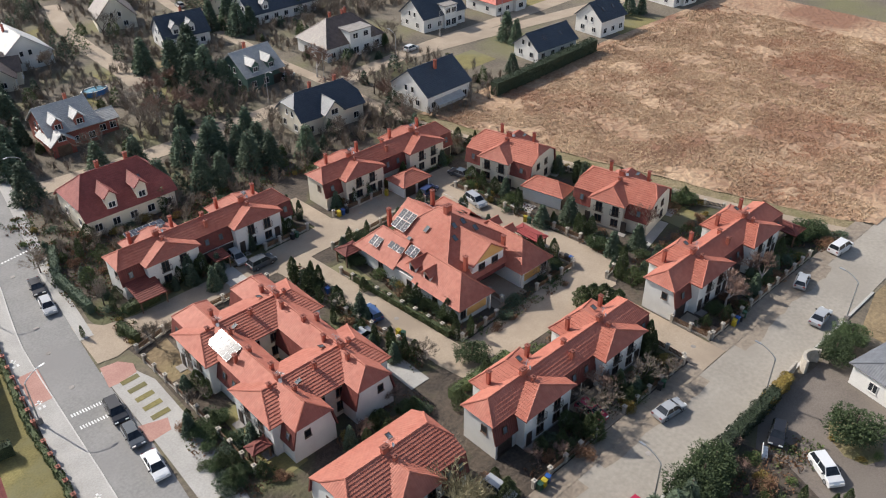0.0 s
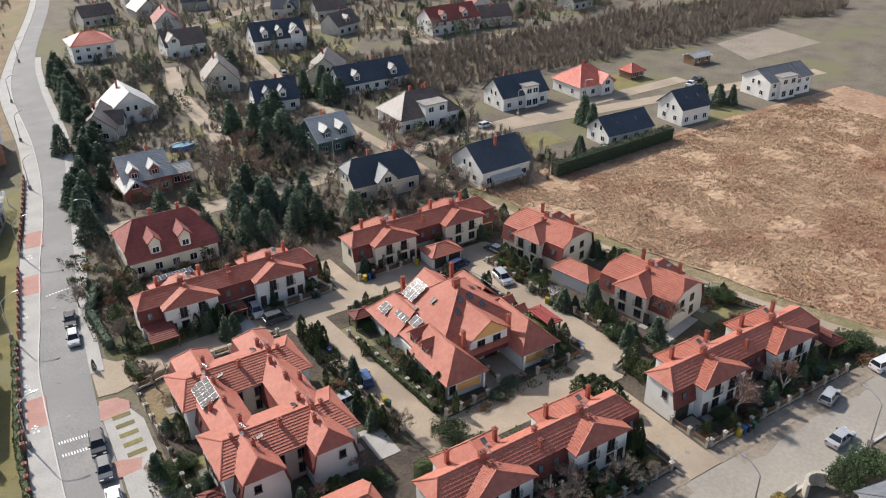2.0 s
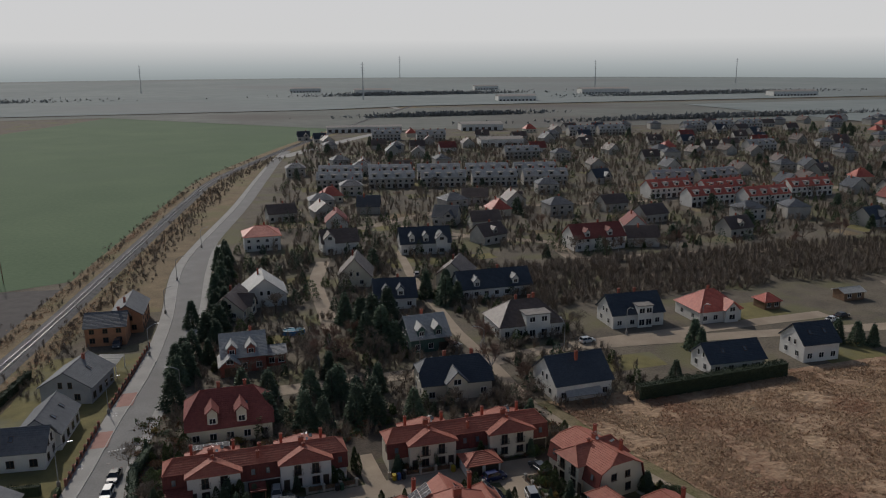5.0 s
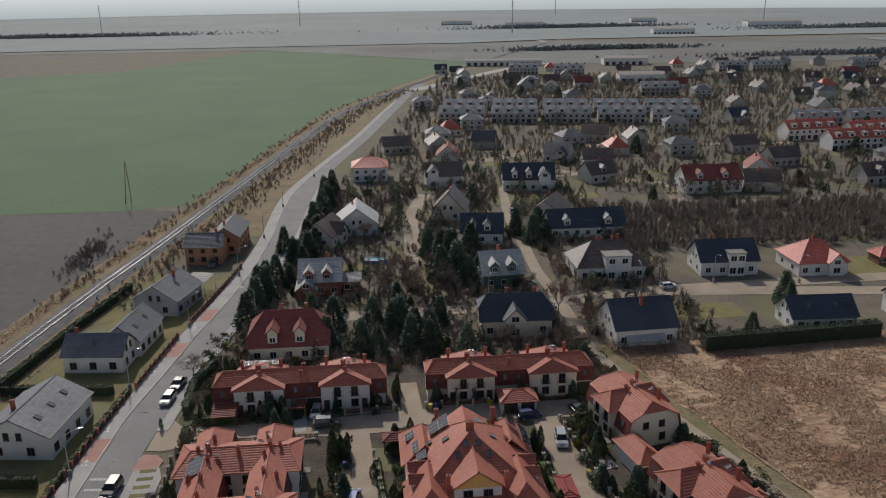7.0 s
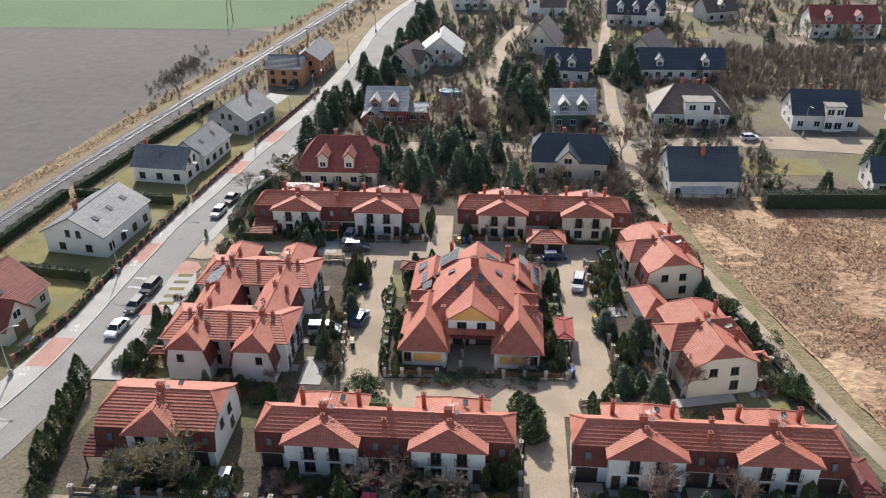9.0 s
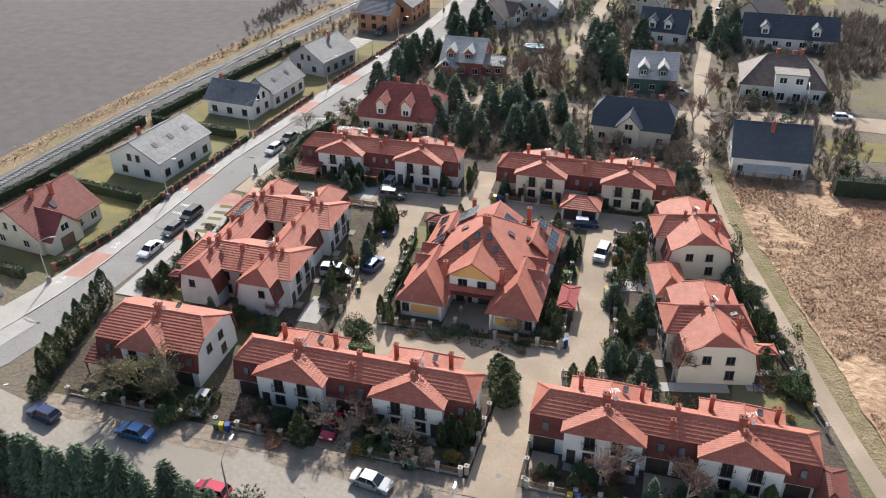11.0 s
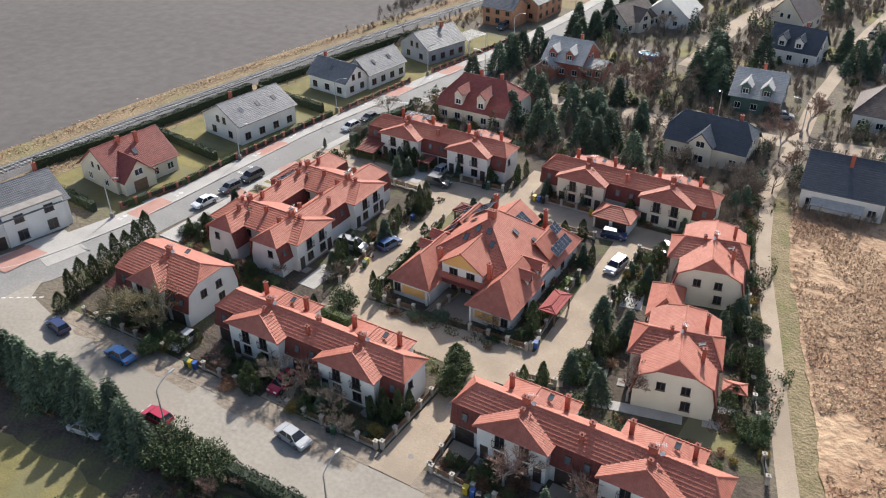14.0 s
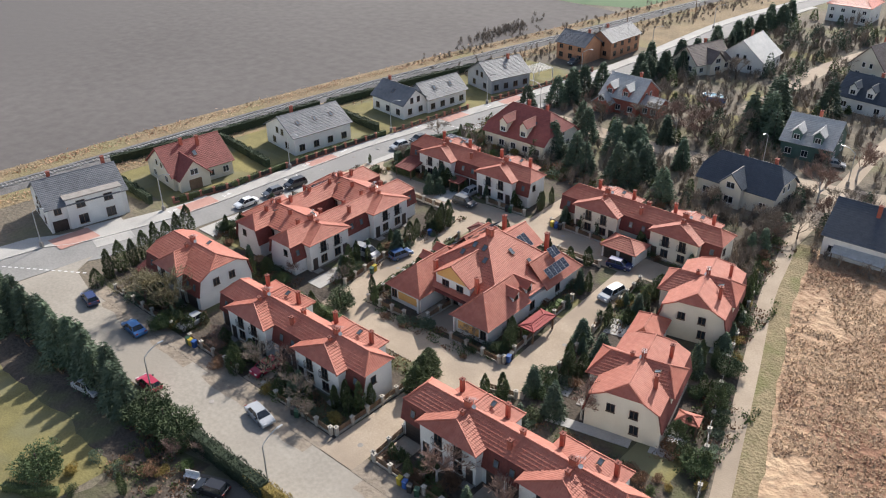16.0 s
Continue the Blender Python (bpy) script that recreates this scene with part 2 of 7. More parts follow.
REDMETAL = mat("dark_red_sheet", (0.2, 0.03, 0.028), (0.3, 0.055, 0.05), 0.8, 1, 6, 0.1)
RUBBER = mat("tyre_rubber", (0.012, 0.012, 0.012), (0.025, 0.025, 0.025), 0.85, 2, 9, 0.1)
LAMPW = mat("lamp_glass", (0.6, 0.6, 0.58), (0.75, 0.75, 0.72), 0.3, 2, 9, 0.0)
POOLB = mat("pool_water", (0.1, 0.25, 0.33), (0.16, 0.34, 0.42), 0.1, 1, 3, 0.2, spread=0)
BLUEP = mat("blue_plastic", (0.03, 0.16, 0.42), (0.05, 0.24, 0.55), 0.4, 1, 6, 0.0)


# ---- mesh helpers ----
class Shape:
    """Vertices and faces gathered for one mesh."""

    def __init__(self):
        self.v, self.f, self.uv = [], [], []

    def face(self, pts, uv=None):
        k = len(self.v)
        self.v += [tuple(p) for p in pts]
        self.f.append(tuple(range(k, k + len(pts))))
        self.uv += uv if uv else [(0.0, 0.0)] * len(pts)

    def prism(self, poly, way):
        """A closed solid: the polygon poly pushed along way."""
        a = [Vector(p) for p in poly]
        way = Vector(way)
        b = [p + way for p in a]
        n = sum((a[i].cross(a[(i + 1) % len(a)]) for i in range(len(a))), Vector())
        if n.dot(way) > 0:
            a, b = a[::-1], b[::-1]
        self.face(a)
        self.face(b[::-1])
        for i in range(len(a)):
            j = (i + 1) % len(a)
            self.face((a[j], a[i], b[i], b[j]))

    def box(self, x0, x1, y0, y1, z0, z1):
        self.prism([(x0, y0, z0), (x1, y0, z0), (x1, y1, z0), (x0, y1, z0)], (0, 0, z1 - z0))

    def bar(self, p, q, r0, r1=None, sides=4):
        """A tapered rod from p to q."""
        p, q = Vector(p), Vector(q)
        r1 = r0 if r1 is None else r1
        d = (q - p).normalized()
        e = d.orthogonal().normalized()
        g = d.cross(e)
        ring = [(e * math.cos(2 * math.pi * i / sides) + g * math.sin(2 * math.pi * i / sides)) for i in range(sides)]
        a, b = [p + c * r0 for c in ring], [q + c * r1 for c in ring]
        for i in range(sides):
            j = (i + 1) % sides
            self.face((a[i], a[j], b[j], b[i]))
        self.face(a[::-1])
        self.face(b)

    def mesh(self, name):
        me = bpy.data.meshes.new(name)
        seen, order, index = {}, [], []
        for p in self.v:
            k = (round(p[0], 4), round(p[1], 4), round(p[2], 4))
            if k not in seen:
                seen[k] = len(order)
                order.append(p)
            index.append(seen[k])
        me.from_pydata(order, [], [tuple(index[i] for i in f) for f in self.f])
        layer = me.uv_layers.new(name="UVMap")
        flat = np.array(self.uv, dtype=np.float32).ravel()
        layer.data.foreach_set("uv", flat)
        me.update()
        return me


def thing(name, label, category, group="", m=None, kind=""):
    ob = new(name)
    ob.empty_display_size = 0.5
    if m is not None:
        ob.matrix_basis = m
    return tagged(ob, label, category, group, kind)


def part(name, shape, material, parent, label="", m=None):
    me = shape if isinstance(shape, bpy.types.Mesh) else shape.mesh(name)
    if not me.materials:
        me.materials.append(material)
    ob = new(name, me)
    ob.parent = parent
    if m is not None:
        ob.matrix_basis = m
    if label:
        ob["label"] = label
    return ob


def setting(name, shape, material, label, category):
    ob = part(name, shape, material, None)
    return tagged(ob, label, category, kind="structure")


def clip_band(poly, lo, hi):
    """The part of a convex 2D polygon with lo <= v <= hi."""
    for sign, lim in ((1, lo), (-1, hi)):
        out = []
        for i, (u, v) in enumerate(poly):
            u2, v2 = poly[(i + 1) % len(poly)]
            d, d2 = sign * (v - lim), sign * (v2 - lim)
            if d >= -1e-9:
                out.append((u, v))
            if (d > 1e-9 and d2 < -1e-9) or (d < -1e-9 and d2 > 1e-9):
                k = d / (d - d2)
                out.append((u + (u2 - u) * k, v + (v2 - v) * k))
        poly = out
        if len(poly) < 3:
            return []
    return poly


def slope(shape, pts, course=0.42, lift=0.07, thick=0.16):
    """A roof plane laid in courses, each with its lower edge proud of the one below, over a board with an edge."""
    pts = [Vector(p) for p in pts]
    n = sum((pts[i].cross(pts[(i + 1) % len(pts)]) for i in range(len(pts))), Vector()).normalized()
    if n.z < 0:
        n, pts = -n, pts[::-1]
    up = (Vector((0, 0, 1)) - n * n.z).normalized()
    side = up.cross(n)
    o = pts[0]
    flat = [((p - o).dot(side), (p - o).dot(up)) for p in pts]
    lo, hi = min(v for u, v in flat), max(v for u, v in flat)
    rows = max(1, round((hi - lo) / course))
    step = (hi - lo) / rows
    for k in range(rows):
        a = lo + k * step
        band = clip_band(flat, a, a + step)
        if len(band) < 3:
            continue
        shape.face([o + side * u + up * v + n * (lift * (1 - (v - a) / step)) for u, v in band], [(u, v - lo) for u, v in band])
        low = [(u, v) for u, v in band if v < a + 1e-6]
        if len(low) == 2:
            (u0, v0), (u1, v1) = low
            q = [o + side * u0 + up * v0, o + side * u1 + up * v1]
            shape.face((q[1] + n * lift, q[0] + n * lift, q[0], q[1]), [(u1, v1 - lo), (u0, v0 - lo), (u0, v0 - lo), (u1, v1 - lo)])
    shape.face([p - n * thick for p in pts[::-1]])
    for i in range(len(pts)):
        j = (i + 1) % len(pts)
        shape.face((pts[j], pts[i], pts[i] - n * thick, pts[j] - n * thick))


def caps(shape, lines, r=0.13):
    """Ridge and hip tiles along lines: short lapping half rounds."""
    for p, q in lines:
        p, q = Vector(p), Vector(q)
        d = q - p
        count = max(1, round(d.length / 0.8))
        for i in range(count):
            shape.bar(p + d * (i / count), p + d * ((i + 1.06) / count), r * 1.12, r * 0.92, 6)


def roof(parent, faces, lines, material, name="roof", label="", course=0.42, lift=0.07):
    s = Shape()
    for f in faces:
        slope(s, f, course, lift)
    ob = part(name, s, material, parent, label)
    if lines and not FAR[0]:
        c = Shape()
        caps(c, lines)
        part("ridge_cap", c, material, ob)["kind"] = "stuff"
    return ob


def hip_faces(x0, x1, y0, y1, ze, zr, i0, i1, along="x", zj0=None, zj1=None):
    """A roof with its ridge along x or y, hipped by i0 and i1 at the ends (0: a gable); zj: the height where a half hip starts."""
    if along == "y":
        faces, lines, _ = hip_faces(y0, y1, x0, x1, ze, zr, i0, i1, "x", zj0, zj1)
        flip = lambda p: (p[1], p[0], p[2])
        return [[flip(p) for p in f] for f in faces], [(flip(a), flip(b)) for a, b in lines], None
    c, h = (y0 + y1) / 2, (y1 - y0) / 2
    zj0, zj1 = zj0 or ze, zj1 or ze
    k0, k1 = h * (zr - zj0) / (zr - ze), h * (zr - zj1) / (zr - ze)
    r0, r1 = (x0 + i0, c, zr), (x1 - i1, c, zr)
    faces, lines = [], [(r0, r1)]
    for s in (-1, 1):
        f = [(x0, c + s * h, ze), (x1, c + s * h, ze)]
        if i1 and zj1 > ze:
            f.append((x1, c + s * k1, zj1))
        f += [r1, r0]
        if i0 and zj0 > ze:
            f.append((x0, c + s * k0, zj0))
        faces.append(f)
    if i0:
        faces.append([(x0, c - k0, zj0), (x0, c + k0, zj0), r0])
        lines += [((x0, c - k0, zj0), r0), ((x0, c + k0, zj0), r0)]
    if i1:
        faces.append([(x1, c - k1, zj1), (x1, c + k1, zj1), r1])
        lines += [((x1, c - k1, zj1), r1), ((x1, c + k1, zj1), r1)]
    return faces, lines, None


WIN = {}
FAR = [False]      # far houses take plain panes and chimneys without caps


def window(parent, x, y, z, w, h, turn=0.0, tilt=0.0, frame_mat=None, rail=False, glass=None, name="window"):
    """A framed window with its foot's middle at (x, y, z), facing -y before it is turned; tilt leans it back into a roof."""
    frame_mat, glass = frame_mat or FRAME_BR, glass or GLASS
    key = (w, h, frame_mat.name, glass.name)
    if key not in WIN:
        f, g = Shape(), Shape()
        b = 0.07
        for x0, x1, z0, z1 in ((-w / 2, w / 2, 0, b), (-w / 2, w / 2, h - b, h), (-w / 2, -w / 2 + b, b, h - b), (w / 2 - b, w / 2, b, h - b)):
            f.box(x0, x1, -0.06, 0.02, z0, z1)
        if w > 0.9:
            f.box(-b / 2, b / 2, -0.05, 0.02, b, h - b)
        if h > 0.9 and not tilt:
            f.box(-w / 2 - 0.06, w / 2 + 0.06, -0.16, 0.0, -0.06, -0.004)
        g.box(-w / 2 + b, w / 2 - b, -0.025, 0.0, b, h - b)
        WIN[key] = (f.mesh("window"), g.mesh("pane"))
    fm, gm = WIN[key]
    if FAR[0]:
        return part(name, gm, glass, parent, m=pose(x, y, z, 0, 0, turn) @ pose(0, -0.03, 0, tilt))
    ob = part(name, fm, frame_mat, parent, m=pose(x, y, z, tilt, 0, 0) if not turn else pose(x, y, z, 0, 0, turn) @ pose(0, 0, 0, tilt))
    part("pane", gm, glass, ob)
    if rail:
        key = ("rail", w)
        if key not in WIN:
            r = Shape()
            r.box(-w / 2 - 0.25, w / 2 + 0.25, -0.32, -0.28, 1.0, 1.05)
            r.box(-w / 2 - 0.25, w / 2 + 0.25, -0.32, -0.28, 0.05, 0.09)
            for i in range(9):
                u = -w / 2 - 0.25 + i * (w + 0.46) / 8
                r.box(u, u + 0.035, -0.315, -0.285, 0.09, 1.0)
            for u in (-w / 2 - 0.25, w / 2 + 0.21):
                r.box(u, u + 0.04, -0.28, 0.0, 1.0, 1.04)
                r.box(u, u + 0.04, -0.28, 0.0, 0.05, 0.09)
            WIN[key] = r.mesh("balcony_rail")
        part("balcony_rail", WIN[key], IRON, ob)
    return ob


def panel_door(parent, x, y, z, w, h, turn=0.0, material=None, name="door"):
    """A door leaf with raised panels in a frame."""
    key = ("door", w, h, (material or DOORM).name)
    if key not in WIN:
        s = Shape()
        s.box(-w / 2, w / 2, -0.03, 0.02, 0, h)
        rows = 4 if w > 1.5 else 2
        for i in range(rows):
            z0 = 0.08 + i * (h - 0.1) / rows
            s.box(-w / 2 + 0.08, w / 2 - 0.08, -0.055, -0.03, z0, z0 + (h - 0.1) / rows - 0.06)
        WIN[key] = s.mesh(name)
    return part(name, WIN[key], material or DOORM, parent, m=pose(x, y, z, 0, 0, turn))


def chimney(parent, x, y, z0, z1, w=0.6, d=0.45, pots=1):
    s = Shape()
    s.box(x - w / 2, x + w / 2, y - d / 2, y + d / 2, z0, z1)
    ob = part("chimney", s, CHIM, parent, "red brick chimney stack")
    if FAR[0]:
        return ob
    c = Shape()
    c.box(x - w / 2 - 0.08, x + w / 2 + 0.08, y - d / 2 - 0.08, y + d / 2 + 0.08, z1, z1 + 0.1)
    for i in range(pots):
        px = x + (i - (pots - 1) / 2) * 0.4
        c.bar((px, y, z1 + 0.1), (px, y, z1 + 0.26), 0.09, 0.08, 7)
    part("chimney_cap", c, CHIMCAP, ob)
    return ob


def aerial(parent, x, y, z):
    s = Shape()
    s.bar((x, y, z), (x, y, z + 1.5), 0.03, 0.03, 4)
    s.bar((x - 0.5, y - 0.2, z + 1.4), (x + 0.5, y + 0.2, z + 1.4), 0.025, 0.025, 3)
    for i in range(5):
        u = -0.45 + i * 0.22
        s.bar((x + u + 0.12, y + u * 0.4 - 0.3, z + 1.4), (x + u - 0.12, y + u * 0.4 + 0.3, z + 1.4), 0.015, 0.015, 3)
    ob = part("aerial", s, STEEL, parent, "roof aerial on a thin mast")
    d = Shape()
    centre, ax = Vector((x + 0.25, y - 0.25, z + 0.55)), Vector((0.45, -0.75, 0.35)).normalized()
    e = ax.orthogonal().normalized()
    g = ax.cross(e)
    rim = [centre + ax * 0.08 + (e * math.cos(i * math.pi / 5) + g * math.sin(i * math.pi / 5)) * 0.27 for i in range(10)]
    for i in range(10):
        d.face((centre, rim[i], rim[(i + 1) % 10]))
        d.face((centre - ax * 0.03, rim[(i + 1) % 10], rim[i]))
    part("dish", d, FRAME, ob)


def skylight(parent, x, y, z, turn, pitch, w=0.7, h=1.0):
    """A roof window in a slope of that pitch."""
    window(parent, x, y, z, w, h, turn, pitch - 90, FRAME_BR if w < 0.9 else FRAME, glass=SKYL, name="roof_window")


def solar(parent, origin, across, upway, nx, nz, w=1.0, h=1.65):
    """Rows of solar panels with aluminium edges lying a hand above a slope."""
    o, a, u = Vector(origin), Vector(across).normalized(), Vector(upway).normalized()
    n = a.cross(u)
    for i in range(nx):
        for k in range(nz):
            p = o + a * (i * (w + 0.04)) + u * (k * (h + 0.04)) + n * 0.12
            s = Shape()
            s.prism([p, p + a * w, p + a * w + u * h, p + u * h], n * 0.04)
            ob = part("solar_panel", s, ALU, parent, "dark solar panel")
            c = Shape()
            for ci in range(2):
                for ck in range(3):
                    q = p + n * 0.041 + a * (0.03 + ci * (w - 0.04) / 2) + u * (0.03 + ck * (h - 0.04) / 3)
                    c.prism([q, q + a * ((w - 0.06) / 2 - 0.01), q + a * ((w - 0.06) / 2 - 0.01) + u * ((h - 0.06) / 3 - 0.01), q + u * ((h - 0.06) / 3 - 0.01)], n * 0.005)
            part("cell_field", c, PANEL, ob)


# ---- ground, roads, fields ----
def sheet(name, poly, z, material, label, category, thick=0.0):
    s = Shape()
    if thick:
        s.prism([(x, y, z - thick) for x, y in poly], (0, 0, thick))
    else:
        s.face([(x, y, z) for x, y in poly])
    ob = setting(name, s, material, label, category)
    if not thick and ob.data.polygons[0].normal.z < 0:
        ob.data.flip_normals()
    return ob


def ribbon(name, left, right, z, material, label, category, thick=0.0):
    """A road between two edge lines of equal length."""
    s = Shape()
    for i in range(len(left) - 1):
        q = [(*left[i], z), (*right[i], z), (*right[i + 1], z), (*left[i + 1], z)]
        s.face(q)
        if thick:
            for a, b in ((left[i + 1], left[i]), (right[i], right[i + 1])):
                s.face(((*a, z), (*b, z), (*b, z - thick), (*a, z - thick))[::-1])
    return setting(name, s, material, label, category)


def offset(line, d):
    """The line moved by d to its left."""
    out = []
    for i, p in enumerate(line):
        a, b = Vector(line[max(i - 1, 0)]), Vector(line[min(i + 1, len(line) - 1)])
        t = (b - a).normalized()
        out.append((p[0] - t.y * d, p[1] + t.x * d))
    return out


def smooth(line, step=8.0):
    """Points along a soft curve through the given ones."""
    out = []
    n = len(line)
    for i in range(n - 1):
        p0, p1, p2, p3 = (Vector(line[max(i - 1, 0)]), Vector(line[i]), Vector(line[i + 1]), Vector(line[min(i + 2, n - 1)]))
        count = max(2, int((p2 - p1).length / step))
        for k in range(count):
            t = k / count
            out.append(tuple(0.5 * ((2 * p1) + (p2 - p0) * t + (2 * p0 - 5 * p1 + 4 * p2 - p3) * t * t + (3 * p1 - p0 - 3 * p2 + p3) * t ** 3)))
    out.append(tuple(line[-1]))
    return out


def relief(x, y):
    """Swells and tussocks of rough grassland, in units of its height."""
    return noise.noise((x * 0.09, y * 0.09, 3.1)) + 0.6 * noise.noise((x * 0.31, y * 0.31, 7.7)) + 0.9 * noise.noise((x * 0.85, y * 0.6, 1.7))


def wobble_sheet(name, x0, x1, y0, y1, n, z, height, material, label, category, inside=None):
    s = Shape()
    for i in range(n):
        for j in range(n):
            q = []
            for a, b in ((i, j), (i + 1, j), (i + 1, j + 1), (i, j + 1)):
                y = y0 + (y1 - y0) * b / n
                xa = inside(y) if inside else x0
                x = xa + (x1 - xa) * a / n
                q.append((x, y, z + height * relief(x, y)))
            s.face(q)
    return setting(name, s, material, label, category)


sheet("ground", [(-4500, -4500), (4500, -4500), (4500, 4500), (-4500, 4500)], 0.0, SOIL, "brown earth and rough winter grass between the houses", "ground")

# fields beyond the railway
RAIL = smooth([(-46, -120), (-33, -30), (-24, 42), (-18.2, 101), (-9, 160), (0, 208), (11, 270), (33, 392), (50, 468), (96, 590), (150, 715), (215, 860), (330, 1100)])
rail_w = offset(RAIL, 9)
west_y = [p for p in rail_w if p[1] < 242]
sheet("ploughed_field", [(-900, -300), *west_y, (-20, 242), (-900, 262)], 0.03, PLOUGH, "grey-brown ploughed field beyond the railway", "field")
sheet("green_field", [(-900, 262.5), (-20, 242.5), *[p for p in rail_w if 243 < p[1] < 1010], (-60, 1010), (-160, 760), (-900, 470)], 0.05, GREENF, "green field of winter wheat", "field")
sheet("far_field", [(-4400, 1060), (200, 1060), (330, 1100), (4400, 1000), (4400, 4400), (-4400, 4400)], 0.9, FARF, "far fields with haze put into their pale colour", "field")
sheet("far_field_west", [(-4400, -4400), (-905, -4400), (-905, 1055), (-4400, 1055)], 0.8, FARF, "far fields with haze put into their pale colour", "field")
sheet("far_field_east", [(700, -4400), (4400, -4400), (4400, 995), (700, 995)], 0.8, FARF, "far fields with haze put into their pale colour", "field")
sheet("middle_field", [(-900, 1010), (-60, 1010), (180, 760), (330, 720), (700, 690), (1500, 560), (1500, 1058), (-900, 1058)], 0.25, MIDF, "grey-green fields beyond the town, haze partly in their colour", "field")
ribbon("field_verge", offset(RAIL, 9.4), offset(RAIL, 3.2), 0.06, VERGE, "strip of dry yellow grass beside the railway", "verge")
ribbon("rail_verge", offset(RAIL, -2.8), offset(RAIL, -9), 0.05, VERGE, "strip of dry grass between railway and gardens", "verge")
# railway
bal = Shape()
for i in range(len(RAIL) - 1):
    prof = [(3.2, 0.02), (1.7, 0.5), (-1.7, 0.5), (-3.2, 0.02)]
    a = [(*offset(RAIL, d)[i], z) for d, z in prof]
    b = [(*offset(RAIL, d)[i + 1], z) for d, z in prof]
    for k in range(3):
        bal.face((a[k], a[k + 1], b[k + 1], b[k]))
setting("railway_bed", bal, BALLAST, "grey stone bed of the single-track railway", "railway")
track = thing("railway_track", "single railway track of worn steel rails on concrete sleepers", "railway")
for d in (0.76, -0.76):
    l, r = offset(RAIL, d + 0.05), offset(RAIL, d - 0.05)
    s = Shape()
    for i in range(len(l) - 1):
        s.face(((*l[i], 0.74), (*r[i], 0.74), (*r[i + 1], 0.74), (*l[i + 1], 0.74)))
        s.face(((*r[i], 0.74), (*r[i], 0.5), (*r[i + 1], 0.5), (*r[i + 1], 0.74)))
        s.face(((*l[i], 0.5), (*l[i], 0.74), (*l[i + 1], 0.74), (*l[i + 1], 0.5)))
    part("rail", s, RAILM, track, "worn steel rail")
sl = Shape()
for i in range(len(RAIL) - 1):
    p, q = Vector(RAIL[i]), Vector(RAIL[i + 1])
    if p.y < 20 or p.y > 420:
        continue
    t = (q - p).normalized()
    n = Vector((-t.y, t.x))
    for k in range(int((q - p).length / 0.8)):
        c = p + t * (k * 0.8)
        sl.prism([(*(c + n * 1.3), 0.46), (*(c - n * 1.3), 0.46), (*(c - n * 1.3 + t * 0.26), 0.46), (*(c + n * 1.3 + t * 0.26), 0.46)], (0, 0, 0.16))
ob = part("sleeper_bed", sl, SLEEP, track, "row of concrete sleepers")
ob["kind"] = "stuff"

# the road that passes the estate on the west
ROAD = [(-60, -5.8, -0.5, 7), (26, -1.5, 3.5, 12.5), (37, 2.2, 7.2, 15.3), (45, 5.0, 10.0, 17.2), (56, 8.2, 12.6, 18.9), (67, 10.3, 13.8, 19.9), (77, 10.9, 14.3, 20.7), (87, 11.8, 14.8, 20.9), (101, 13, 15.6, 22.2),
        (115, 15, 18, 23.6), (135, 17.6, 21, 26.8), (163, 22.5, 26, 30.8), (200, 26.2, 29.5, 36), (250, 28, 31.2, 39), (292, 35.5, 38, 44), (366, 52, 54.5, 60), (450, 68, 70, 76), (542, 86.6, 88, 93.5), (600, 101, 102, 107)]
FENCE_W = smooth([(r[1], r[0]) for r in ROAD], 6)
ASPH_W = smooth([(r[2], r[0]) for r in ROAD], 6)
ASPH_E = smooth([(r[3], r[0]) for r in ROAD], 6)


def resample(line, ys):
    xs = np.interp(ys, [p[1] for p in line], [p[0] for p in line])
    return [(float(x), float(y)) for x, y in zip(xs, ys)]


YS = np.arange(-60, 600, 4.0)
FENCE_W, ASPH_W, ASPH_E = (resample(l, YS) for l in (FENCE_W, ASPH_W, ASPH_E))
ribbon("road", ASPH_W, ASPH_E, 0.06, ASPH, "worn grey asphalt road along the estate", "road", 0.05)
ribbon("pavement_west", FENCE_W, ASPH_W, 0.16, PAVER_GREY, "grey paved footway with red crossings", "pavement", 0.16)
far_pav = [i for i, y in enumerate(YS) if 92 < y < 290]
ribbon("pavement_east", [ASPH_E[i] for i in far_pav], [(ASPH_E[i][0] + 1.9, ASPH_E[i][1]) for i in far_pav], 0.16, PAVER_GREY, "narrow paved footway beside the gardens", "pavement", 0.16)
ribbon("kerb_west", [(x - 0.16, y) for x, y in ASPH_W], ASPH_W, 0.18, KERB, "pale concrete kerb", "kerb", 0.14)
for k, y in enumerate((41, 62.5, 91, 128, 146)):
    x0, x1 = (float(np.interp(y, YS, [p[0] for p in l])) for l in (FENCE_W, ASPH_W))
    sheet("red_crossing", [(x0 + 0.1, y - 3.4), (x1 - 0.2, y - 3.4), (x1 + 0.4, y + 3.4), (x0 + 0.7, y + 3.4)], 0.167, PAVER_RED, "red block paving where a drive crosses", "pavement")
# parking bays and mouth east of the road
sheet("parking_strip", [(20.0, 57), (24.2, 57), (25.2, 66), (25.6, 82), (23.5, 88.5), (21.0, 88), (20.6, 72)], 0.13, PAVER_GREY, "grey paved lay-by beside the road", "pavement", 0.12)
sheet("red_corner", [(20.6, 84.5), (22.0, 84.4), (24.5, 84.9), (24.9, 86.8), (23.6, 88.5), (21.3, 88.9)], 0.14, PAVER_RED, "red block paving at the lane's corner", "pavement")
